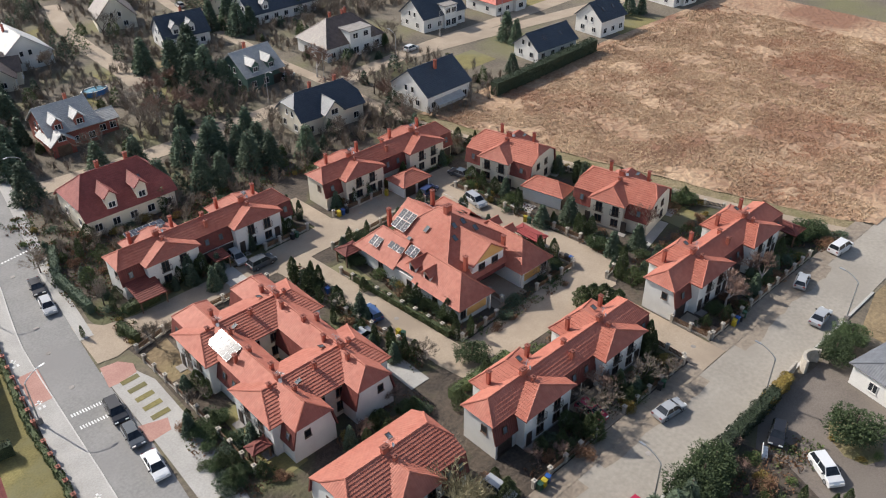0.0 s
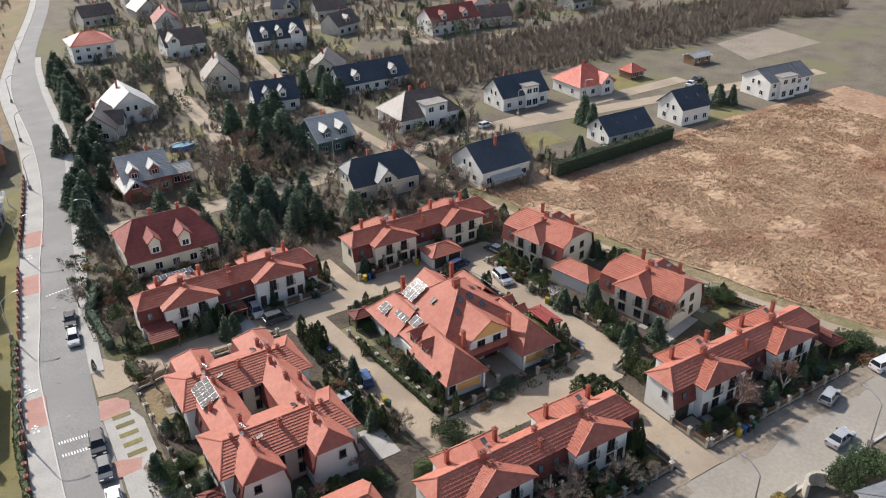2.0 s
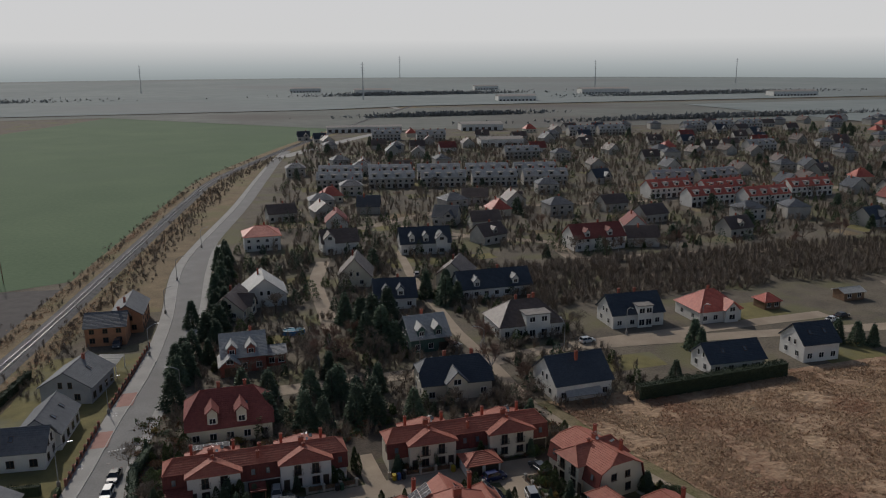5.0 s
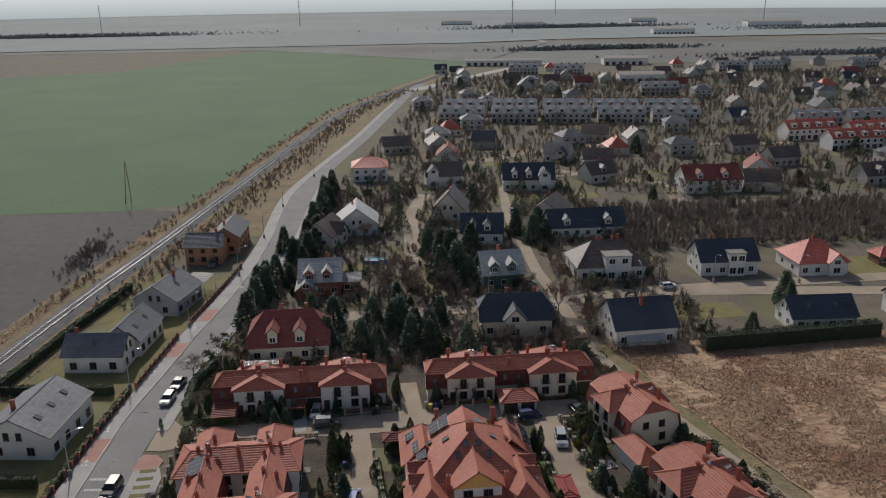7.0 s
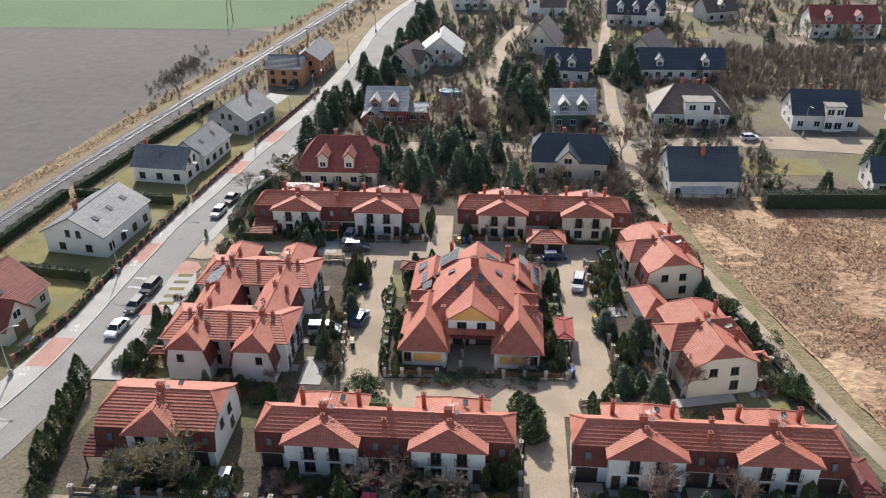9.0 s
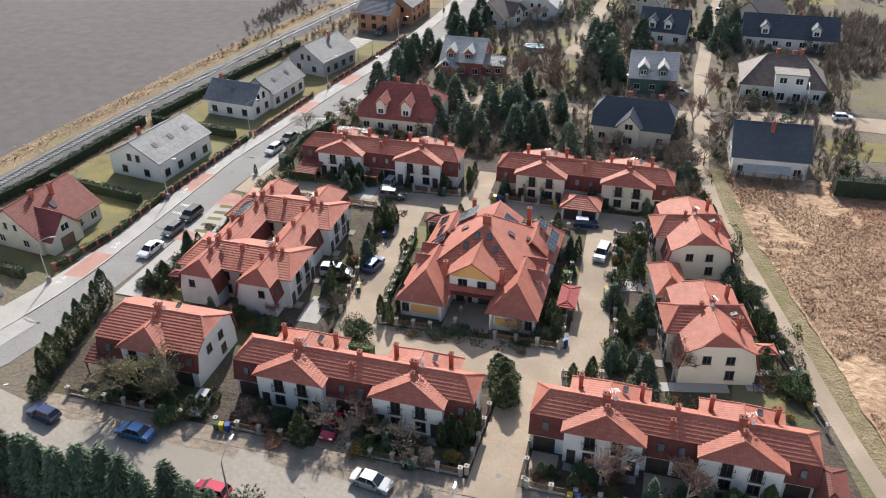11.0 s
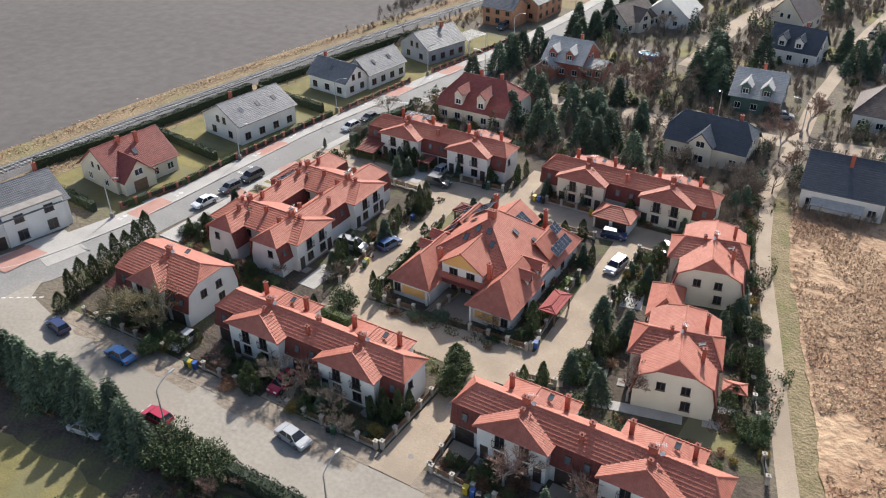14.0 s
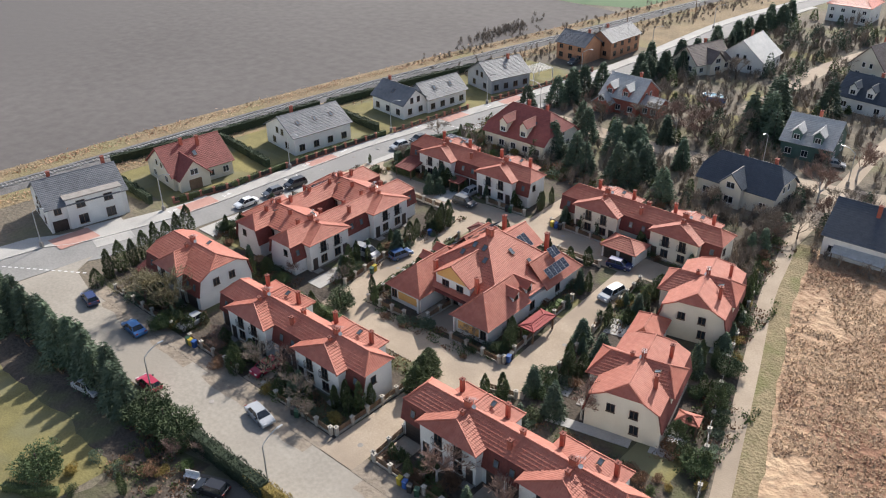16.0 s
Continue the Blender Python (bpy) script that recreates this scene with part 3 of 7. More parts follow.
sheet("red_bay", [(20.0, 72.3), (22.9, 72.5), (23.5, 74.6), (20.2, 75.7)], 0.14, PAVER_RED, "red block paving in the lay-by", "pavement")
for i in range(5):
    y = 75.3 + i * 2.08
    sheet("grass_bay", [(22.0, y), (24.4, y + 0.1), (24.4, y + 1.0), (22.0, y + 0.9)], 0.15, GRASS, "small strip of grass between paved bays", "lawn")
sheet("estate_garden", [(21, 36.6), (120, 36.6), (103, 104), (101, 122), (27, 122), (24.5, 100), (26.2, 86), (25.6, 58)], 0.02, MULCH, "dark mulch and trodden soil of the estate gardens", "garden")
sheet("corner_garden", [(26.8, 80), (30.2, 80), (30.6, 88.6), (26.8, 87.4)], 0.035, VERGE, "dry brown corner garden", "garden")
rail_e, road_w = offset(RAIL, -2.6), []
for i, p in enumerate(rail_e):
    road_w.append((float(np.interp(p[1], YS, [q[0] for q in FENCE_W])) - 0.3, p[1]))
span = [i for i, p in enumerate(rail_e) if 203 < p[1] < 560]
ribbon("rail_wasteland", [rail_e[i] for i in span], [road_w[i] for i in span], 0.055, VERGE, "dry brown waste ground between railway and road", "ground")
# lanes inside the estate
sheet("lane_mouth", [(21.5, 90), (24, 89.6), (30, 91.5), (52, 91.0), (52, 96.8), (30, 96.2), (25.5, 97.2), (23.6, 99.6), (22, 100)], 0.08, PAVER, "sandy paved lane into the estate", "lane")
sheet("lane_north", [(52, 90.8), (66, 91.5), (92, 92.5), (92.5, 98.2), (72, 98.3), (52, 97)], 0.081, PAVER, "sandy paved lane", "lane")
sheet("lane_west", [(53.8, 58.0), (58.6, 58.0), (56.4, 91.2), (50.2, 91.0)], 0.085, PAVER, "sandy paved lane", "lane")
sheet("lane_east", [(84.8, 56.5), (90.2, 57.5), (87.6, 92.8), (83.4, 92.4)], 0.085, PAVER, "sandy paved lane", "lane")
sheet("lane_south", [(54.5, 53.5), (84.6, 53.6), (90.5, 57.0), (88, 61.3), (53.5, 59.5)], 0.081, PAVER, "sandy paved lane", "lane")
sheet("lane_link", [(77.6, 34.5), (83.0, 34.5), (82.9, 53.7), (78.2, 53.7)], 0.09, PAVER, "sandy paved lane to the street", "lane")
sheet("lane_gap", [(62, 97), (65.6, 97.4), (65.2, 108), (61.8, 108)], 0.086, PAVER, "sandy paved footway between two rows", "lane")
sheet("south_street", [(13, 26.5), (24, 26.8), (135, 26.8), (190, 22), (190, 30), (135, 34.4), (24, 34.4), (17, 36), (14.5, 40)], 0.07, STREET, "pale paved street with parking at its side", "road", 0.06)
sheet("street_parking", [(24, 34.4), (77.6, 34.4), (77.6, 36.7), (24, 36.7)], 0.1, GRAVEL, "sandy parking strip", "pavement", 0.1)
sheet("street_parking_east", [(83, 34.4), (128, 34.4), (128, 37.0), (83, 37.0)], 0.1, GRAVEL, "sandy parking strip", "pavement", 0.1)
sheet("street_kerb", [(56, 26.4), (110, 26.4), (110, 26.75), (56, 26.75)], 0.2, KERB, "pale concrete kerb", "kerb", 0.2)
sheet("villa_yard", [(66, 4), (96, 4), (94, 24.5), (76, 25.8), (68, 22)], 0.06, YARD, "brown paved yard of a villa", "pavement")
sheet("villa_lawn", [(10, -20), (60, -20), (62, 21), (12, 21)], 0.03, GRASS, "yellowed villa lawn with long tree shadows", "lawn")


def ragged(x0, x1, low, high, seed, step=1.1):
    """Outline of a strip of bare ground with a worn, wavering edge on its low side."""
    n = int((x1 - x0) / step)
    edge = [(x0 + (x1 - x0) * i / n, low + 1.1 * noise.noise((i * 0.21, seed, 0.5)) + 0.5 * noise.noise((i * 0.7, seed, 2.5))) for i in range(n + 1)]
    return edge + [(x1, high), (x0, high)]


sheet("gravel_strip_1", ragged(29, 52, 33.0, 34.39, 1.3), 0.074, GRAVEL, "worn brown gravel strip along the street", "verge")
sheet("gravel_strip_2", ragged(55.5, 76.5, 32.9, 34.39, 5.3), 0.074, GRAVEL, "worn brown gravel strip along the street", "verge")
sheet("gravel_strip_3", ragged(85, 112, 33.2, 34.39, 9.3), 0.074, GRAVEL, "worn brown gravel strip along the street", "verge")
# earth under the firs; the dark tone also paints their shadow on the lawn
sheet("bare_earth", ragged(13, 61, 17.2, 24.6, 3.7), 0.05, MULCH, "bare earth and needles under the firs, their shadow painted in", "ground")
# field to the east and its footpath
PATH = [(101.9, 112.5), (104.4, 99.4), (109.9, 80.3), (116.3, 57.7), (119, 49.3), (123, 38), (125, 34.5)]
PATH_S = smooth([(100.5, 119), *PATH], 4)
ribbon("footpath", offset(PATH_S, 1.1), offset(PATH_S, -1.1), 0.05, PAVER, "trodden pale sandy footpath", "footpath")
ribbon("path_verge", offset(PATH_S, 4.4), offset(PATH_S, 1.1), 0.04, PATHV, "green grass verge of the footpath", "verge")


PATH_Y, PATH_X = zip(*sorted((b, a) for a, b in PATH_S))


def path_x(y):
    """The footpath's middle at y."""
    return float(np.interp(y, PATH_Y, PATH_X))


def meadow_x(y):
    return path_x(y) + 3.8 + 0.5 * noise.noise((y * 0.35, 2.0, 0.3))


wobble_sheet("meadow", 100, 232, 34, 119, 190, 0.16, 0.14, MEADOW, "wide meadow of dry red-brown grass", "meadow", meadow_x)
sheet("bare_plot", [(98, -10), (190, -10), (190, 25), (110, 26.3), (100, 24)], 0.05, VERGE, "dry sandy plot beside the street", "plot")
west = [p for p in offset(RAIL, -9.2) if 56 < p[1] < 182]
sheet("west_lawn", [*west, *[(float(np.interp(p[1], YS, [q[0] for q in FENCE_W])) - 0.4, p[1]) for p in west[::-1]]], 0.025, GRASS, "yellowed lawns of the houses beyond the road", "lawn")
# streets further north
for name, line, w, m in (
        ("north_lane", [(30, 143), (48, 141.5), (78, 142), (99, 143.5), (126, 148), (200, 150)], 2.6, PAVER),
        ("garden_lane", [(69, 176), (70, 190), (71.5, 222), (78, 250)], 2.3, PAVER),
        ("middle_lane", [(100.5, 118.6), (100.4, 130), (100.6, 145), (99.8, 166), (100.6, 183), (101.8, 215), (104, 235), (110, 262), (138, 273)], 1.5, PAVER),
        ("cross_street", [(420, 212), (330, 208), (279, 210), (220, 220), (162, 228), (167, 250), (138, 274), (118, 300)], 2.6, PAVER),
        ("far_street", [(100, 300), (160, 330), (260, 320), (420, 330)], 3.0, PAVER),
        ("far_road", [(96, 560), (180, 690), (279, 812), (300, 960), (300, 1290)], 5.0, PAVER_GREY),
        ("east_lane", [(126, 147), (160, 143), (240, 132)], 2.6, PAVER)):
    l = smooth(line, 8)
    ribbon(name, offset(l, w), offset(l, -w), 0.05 + 0.002 * len(name), m, "pale paved street between gardens", "road")
sheet("gravel_yard", [(232, 152), (270, 153), (274, 176), (240, 172)], 0.06, GRAVEL, "pale gravel yard with stored goods", "yard")
for x, y, w, h in ((-2, 58, 8, 4), (-1, 82, 17, 10), (-2.5, 109, 15, 9), (-3, 135, 9, 12), (-8, 59, 8, 8), (-12, 98, 6, 20), (4, 172, 9, 8), (53, 174, 10, 7), (70, 166, 7, 9), (131, 134, 16, 9), (183, 124, 16, 12), (180, 158, 22, 14), (121, 166, 8, 10), (30, 64, 4, 14), (70, 57, 6, 3), (108, 58, 6, 5), (33, 97, 9, 5), (58, 83, 3, 7), (84, 78, 3, 6)):
    sheet("lawn", [(x - w / 2, y - h / 2), (x + w / 2, y - h / 2 + 0.4), (x + w / 2 + 0.3, y + h / 2), (x - w / 2 + 0.2, y + h / 2)], 0.045, GRASS, "patch of yellowed winter lawn", "lawn")

# haze painted on the horizon: a plain glowing ring far outside
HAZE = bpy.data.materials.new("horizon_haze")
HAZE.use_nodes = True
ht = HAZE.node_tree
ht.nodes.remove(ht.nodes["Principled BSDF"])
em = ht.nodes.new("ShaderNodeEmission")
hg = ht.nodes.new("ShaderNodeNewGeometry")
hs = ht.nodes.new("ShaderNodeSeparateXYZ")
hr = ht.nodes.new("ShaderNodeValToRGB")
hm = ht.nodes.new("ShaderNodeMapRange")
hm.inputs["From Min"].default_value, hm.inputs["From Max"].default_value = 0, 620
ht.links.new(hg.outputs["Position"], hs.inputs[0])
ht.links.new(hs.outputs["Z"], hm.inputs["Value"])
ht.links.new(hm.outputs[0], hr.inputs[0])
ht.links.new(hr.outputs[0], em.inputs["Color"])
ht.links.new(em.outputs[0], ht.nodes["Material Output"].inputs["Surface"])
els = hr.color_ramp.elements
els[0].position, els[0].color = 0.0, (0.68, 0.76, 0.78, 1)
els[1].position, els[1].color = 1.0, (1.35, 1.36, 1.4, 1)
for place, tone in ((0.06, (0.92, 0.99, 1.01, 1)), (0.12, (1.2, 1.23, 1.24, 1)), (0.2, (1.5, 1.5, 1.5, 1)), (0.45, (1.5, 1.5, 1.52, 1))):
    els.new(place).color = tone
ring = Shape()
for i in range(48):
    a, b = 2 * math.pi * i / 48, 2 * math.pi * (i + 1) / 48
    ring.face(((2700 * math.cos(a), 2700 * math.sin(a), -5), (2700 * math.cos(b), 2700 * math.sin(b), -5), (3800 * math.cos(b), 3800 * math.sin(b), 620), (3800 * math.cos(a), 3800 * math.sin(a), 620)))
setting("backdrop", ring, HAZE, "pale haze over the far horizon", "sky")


# ---- the red-roofed estate ----
def row_house(m, length, bays, wings, label, wall=None, df=2.5, db=2.6, zr=6.7, ze=5.0, bd=4.4, wd=4.7, half=4.45, end0=(1.7, None), end1=(1.7, None), garages=(), cladding=None, back_mansard=False):
    """A terrace in its own axes: x along the ridge, y = 0 at the ridge, its front towards -y."""
    wall, clad = wall or WHITE, cladding or TILE_DARK
    h = thing("terraced_house", label, "house", "red-roofed houses of the estate", m)
    zj0, zj1 = end0[1], end1[1]
    yf = df + 0.55

    def top(y, zj):
        """The roof's underside at y, cut at the half hip."""
        z = ze + (zr - ze) * (1 - abs(y) / (df if y < 0 else db)) - 0.2
        return min(z, (zj or ze) - 0.1)

    s = Shape()
    yb = db + (0.55 if back_mansard else 0)
    prof = [(-yf + 0.25, 0), (-yf + 0.25, 2.5), (-df + 0.25, ze - 0.15)]
    if zj0 and zj0 > ze:
        k = df * (zr - zj0) / (zr - ze)
        prof += [(-k, zj0 - 0.15), (db * (zr - zj0) / (zr - ze), zj0 - 0.15)]
    prof += [(db - 0.25, ze - 0.15), (yb - 0.25, 2.5), (yb - 0.25, 0)]
    s.prism([(0.3, y, z) for y, z in prof], (length - 0.6, 0, 0))
    part("wall", s, wall, h)
    cz0, cz1 = zj0 or ze, zj1 or ze
    faces, lines = [], []
    r0, r1 = (end0[0], 0, zr), (length - end1[0], 0, zr)
    for d, sgn in ((df, -1), (db, 1)):
        k0, k1 = d * (zr - cz0) / (zr - ze), d * (zr - cz1) / (zr - ze)
        f = [(0, sgn * d, ze), (length, sgn * d, ze)]
        if cz1 > ze:
            f.append((length, sgn * k1, cz1))
        f += [r1, r0]
        if cz0 > ze:
            f.append((0, sgn * k0, cz0))
        faces.append(f)
        lines += [((0, sgn * k0, cz0), r0), ((length, sgn * k1, cz1), r1)]
    faces.append([(0, -df * (zr - cz0) / (zr - ze), cz0), (0, db * (zr - cz0) / (zr - ze), cz0), r0])
    faces.append([(length, -df * (zr - cz1) / (zr - ze), cz1), (length, db * (zr - cz1) / (zr - ze), cz1), r1])
    lines.append((r0, r1))
    for c in bays:
        a, b, zb = c - half, c + half, zr - 0.25
        p, q = (c, -bd + 2.0, zb), (c, 0.0, zb)
        faces += [[(a, -bd, ze - 0.1), (b, -bd, ze - 0.1), p], [(a, -bd, ze - 0.1), (a, -0.4, ze - 0.1), q, p], [(b, -bd, ze - 0.1), (b, -0.4, ze - 0.1), q, p]]
        lines += [((a, -bd, ze - 0.1), p), ((b, -bd, ze - 0.1), p), (p, q)]
    for c in wings:
        a, b, zb = c - half, c + half, zr - 0.05
        p, q = (c, wd - 1.7, zb), (c, 0.0, zb)
        faces += [[(a, wd, ze), (b, wd, ze), p], [(a, wd, ze), (a, 0.4, ze), q, p], [(b, wd, ze), (b, 0.4, ze), q, p]]
        lines += [((a, wd, ze), p), ((b, wd, ze), p), (p, q)]
    main, ml = 4, 5
    roof(h, faces[:main], lines[:ml], TILE)
    for i in range(len(bays)):
        roof(h, faces[main + 3 * i:main + 3 * i + 3], lines[ml + 3 * i:ml + 3 * i + 3], TILE, "bay_roof")
    for i in range(len(wings)):
        k = len(bays) + i
        roof(h, faces[main + 3 * k:main + 3 * k + 3], lines[ml + 3 * k:ml + 3 * k + 3], TILE, "wing_roof")
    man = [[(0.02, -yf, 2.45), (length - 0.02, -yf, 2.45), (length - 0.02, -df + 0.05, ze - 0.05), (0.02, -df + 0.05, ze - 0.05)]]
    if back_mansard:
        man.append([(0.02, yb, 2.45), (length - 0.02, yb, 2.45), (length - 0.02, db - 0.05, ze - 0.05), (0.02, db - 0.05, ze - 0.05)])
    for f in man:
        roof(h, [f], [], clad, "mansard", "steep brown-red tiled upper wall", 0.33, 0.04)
    for c in bays:
        w = Shape()
        w.box(c - half + 0.35, c + half - 0.35, -bd + 0.45, -0.5, 0, ze - 0.05)
        part("bay_wall", w, wall, h)
    for c in wings:
        w = Shape()
        w.box(c - half + 0.35, c + half - 0.35, 0.5, wd - 0.35, 0, ze - 0.05)
        part("wing_wall", w, wall, h)
    yw = -bd + 0.45
    for c in bays:
        for u in (-1.35, 1.55):
            window(h, c + u, yw - 0.01, 2.75, 1.15, 1.75, rail=True)
            window(h, c + u, yw - 0.01, 0.85, 1.25, 1.3)
        for u in (-3.2, 3.2):
            panel_door(h, c + u, yw - 0.02, 0.12, 0.95, 2.05)
            st = Shape()
            st.box(c + u - 0.7, c + u + 0.7, yw - 1.1, yw, 0, 0.12)
            part("doorstep", st, CAPM, h)
        st = Shape()
        st.box(c - half + 0.33, c + half - 0.33, yw - 0.02, yw + 0.1, 0, 0.32)
        part("plinth", st, CAPM, h)
    for u in garages:
        panel_door(h, u, -yf + 0.23, 0.05, 2.4, 2.05, name="garage_door")
    # gaps between the bays: roof windows in the steep tiles
    edges = [0.0] + [e for c in bays for e in (c - half, c + half)] + [length]
    pitch = math.degrees(math.atan2(ze - 2.5, yf - df))
    for i in range(0, len(edges), 2):
        a, b = edges[i], edges[i + 1]
        spots = [(a + b) / 2] if b - a < 4 else [a + (b - a) * 0.3, a + (b - a) * 0.72]
        for u in spots:
            if b - a > 1.6:
                skylight(h, u, -yf + 0.2 - 0.08, 3.35, 0, pitch)
    # end windows
    for x, turn in ((0.3, 270), (length - 0.3, 90)):
        zj = zj0 if turn == 270 else zj1
        if zj and zj > ze:
            for y in (-1.5, 1.3):
                window(h, x + (-0.01 if turn == 270 else 0.01), y, 3.2, 1.05, 1.15, turn)
            window(h, x + (-0.01 if turn == 270 else 0.01), 1.5, 0.9, 1.1, 1.3, turn)
        else:
            window(h, x + (-0.01 if turn == 270 else 0.01), -0.9, 3.0, 0.9, 1.1, turn)
    # chimneys, aerials
    for i, c in enumerate(bays):
        chimney(h, c - 0.25, 0.0, zr - 0.6, zr + 0.75, 0.85, 0.5, 2)
        aerial(h, c + 0.45, 0.1, zr - 0.1)
        chimney(h, c, -1.35, zr - 0.7, zr + 0.25, 0.42, 0.42)
        skylight(h, c + 1.6, 1.9 if wings else 1.2, zr - 0.35, 0, 20, 0.6, 0.8)
    for c in wings:
        for u in (-3.3, 3.4):
            chimney(h, c + u, 2.6, ze, zr + 0.55, 0.45, 0.45)
    if len(bays) > 1:
        mid = (bays[0] + bays[1]) / 2
        chimney(h, mid + 0.2, 0.25, zr - 0.5, zr + 0.55, 0.5, 0.5)
        chimney(h, mid - 0.2, -1.5, zr - 1.3, zr + 0.1, 0.45, 0.45)
    return h


def low_roof(m, w, d, z, zr, label, material=TILE, posts=True, name="carport"):
    """A small tiled roof on posts or low walls."""
    h = thing(name, label, "carport", m=m)
    faces, lines, _ = hip_faces(0, w, 0, d, z, zr, min(w, d) / 2 - 0.05, min(w, d) / 2 - 0.05, "x" if w > d else "y")
    roof(h, faces, lines, material)
    if posts:
        for x in (0.3, w - 0.3):
            for y in (0.3, d - 0.3):
                p = Shape()
                p.box(x - 0.1, x + 0.1, y - 0.1, y + 0.1, 0, z + 0.05)
                part("post", p, WOOD, h)
    else:
        s = Shape()
        s.box(0.35, w - 0.35, 0.35, d - 0.35, 0, z - 0.02)
        part("wall", s, WHITE, h)
        for u in (w * 0.28, w * 0.72):
            panel_door(h, u, 0.33, 0.03, 2.3, 2.0, name="garage_door")
    return h


def lean_to(m, w, d, z0, z1, label, material=TILE_DARK):
    """A sloping tiled canopy: low along its front at -y, high at the wall."""
    h = thing("canopy", label, "canopy", m=m)
    roof(h, [[(0, -d, z0), (w, -d, z0), (w, 0, z1), (0, 0, z1)]], [], material)
    for x in (0.2, w - 0.2):
        p = Shape()
        p.box(x - 0.08, x + 0.08, -d + 0.15, -d + 0.3, 0, z0 + 0.02)
        part("post", p, WOOD, h)
    return h


B = row_house(pose(47.2, 45.5, 0), 29.6, (7.85, 22.2), (7.85, 22.2), "long white terraced house with orange tiled roofs and brown mansard", garages=(14.2, 16.9, 1.8, 28))
C = row_house(pose(83.0, 45.7, 0), 29.8, (8.1, 22.1), (8.1, 22.1), "white terraced house with orange roof beside the footpath", garages=(1.8, 14.0, 16.8, 28))
N1 = row_house(pose(30.3, 103.2, 0), 29.4, (7.8, 22.3), (7.8, 22.3), "white terraced house with solar panels on its back wing", garages=(14.2, 16.9))
N2 = row_house(pose(66.4, 103.4, 0), 29.6, (7.8, 22.2), (7.8, 22.2), "cream terraced house with orange roof and shared garage", CREAM, garages=(28,))
W1 = row_house(pose(33.6, 86.0, 0, 0, 0, 270), 28.4, (7.6, 21.6), (), "white terraced house facing the road, orange tiled roof", df=2.6, bd=4.4, end1=(1.7, None), back_mansard=True)
W2 = row_house(pose(42.4, 57.6, 0, 0, 0, 90), 28.4, (6.8, 20.8), (), "white terraced house facing the lane, orange tiled roof", end0=(1.7, None), back_mansard=True)
A = row_house(pose(28.4, 47.0, 0), 14.3, (7.0,), (), "white corner house with broad orange roof and half-hipped end", df=4.4, db=4.4, zr=7.3, bd=5.6, half=3.3, end0=(1.6, 6.0), end1=(1.6, 6.0), garages=(12,), back_mansard=True)
E1 = row_house(pose(97.7, 95.0, 0, 0, 0, 282 - 360), 13.6, (6.6,), (6.6,), "cream semi-detached house with half-hipped orange roof", CREAM, df=4.3, db=4.3, zr=7.2, bd=6.0, wd=4.9, half=3.2, end0=(1.3, 6.0), end1=(1.3, 6.0), back_mansard=True)
E2 = row_house(pose(100.3, 72.2, 0, 0, 0, 282 - 360), 13.6, (6.6,), (6.6,), "cream semi-detached house with orange roof above a paved yard", CREAM, df=4.3, db=4.3, zr=7.2, bd=6.0, wd=4.9, half=3.2, end0=(1.3, 6.0), end1=(1.3, 6.0), back_mansard=True)


def link_block():
    """The two cross roofs that join the back-to-back terraces round a small court."""
    for y in (64.4, 78.4):
        h = thing("cross_wing", "white cross wing under an orange tiled roof between two terraces", "house", "red-roofed houses of the estate", pose(33.6, y, 0))
        roof(h, [[(0, -4.2, 5.0), (8.8, -4.2, 5.0), (8.8, 0, 6.75), (0, 0, 6.75)], [(0, 4.2, 5.0), (8.8, 4.2, 5.0), (8.8, 0, 6.75), (0, 0, 6.75)]], [((0, 0, 6.75), (8.8, 0, 6.75))], TILE)
        s = Shape()
        s.box(0.5, 8.3, -3.8, 3.8, 0, 4.95)
        part("wall", s, CREAM, h)
        for u in (3.0, 5.6):
            window(h, u, -3.81, 3.1, 1.0, 1.3)
            window(h, u, -3.81, 0.9, 1.1, 1.4)
        for u, v in ((0.4, -2.6), (8.2, -2.4), (4.4, -0.9), (0.6, 2.4), (8.2, 2.4)):
            chimney(h, u, v, 5.4, 7.3, 0.45, 0.45)


link_block()


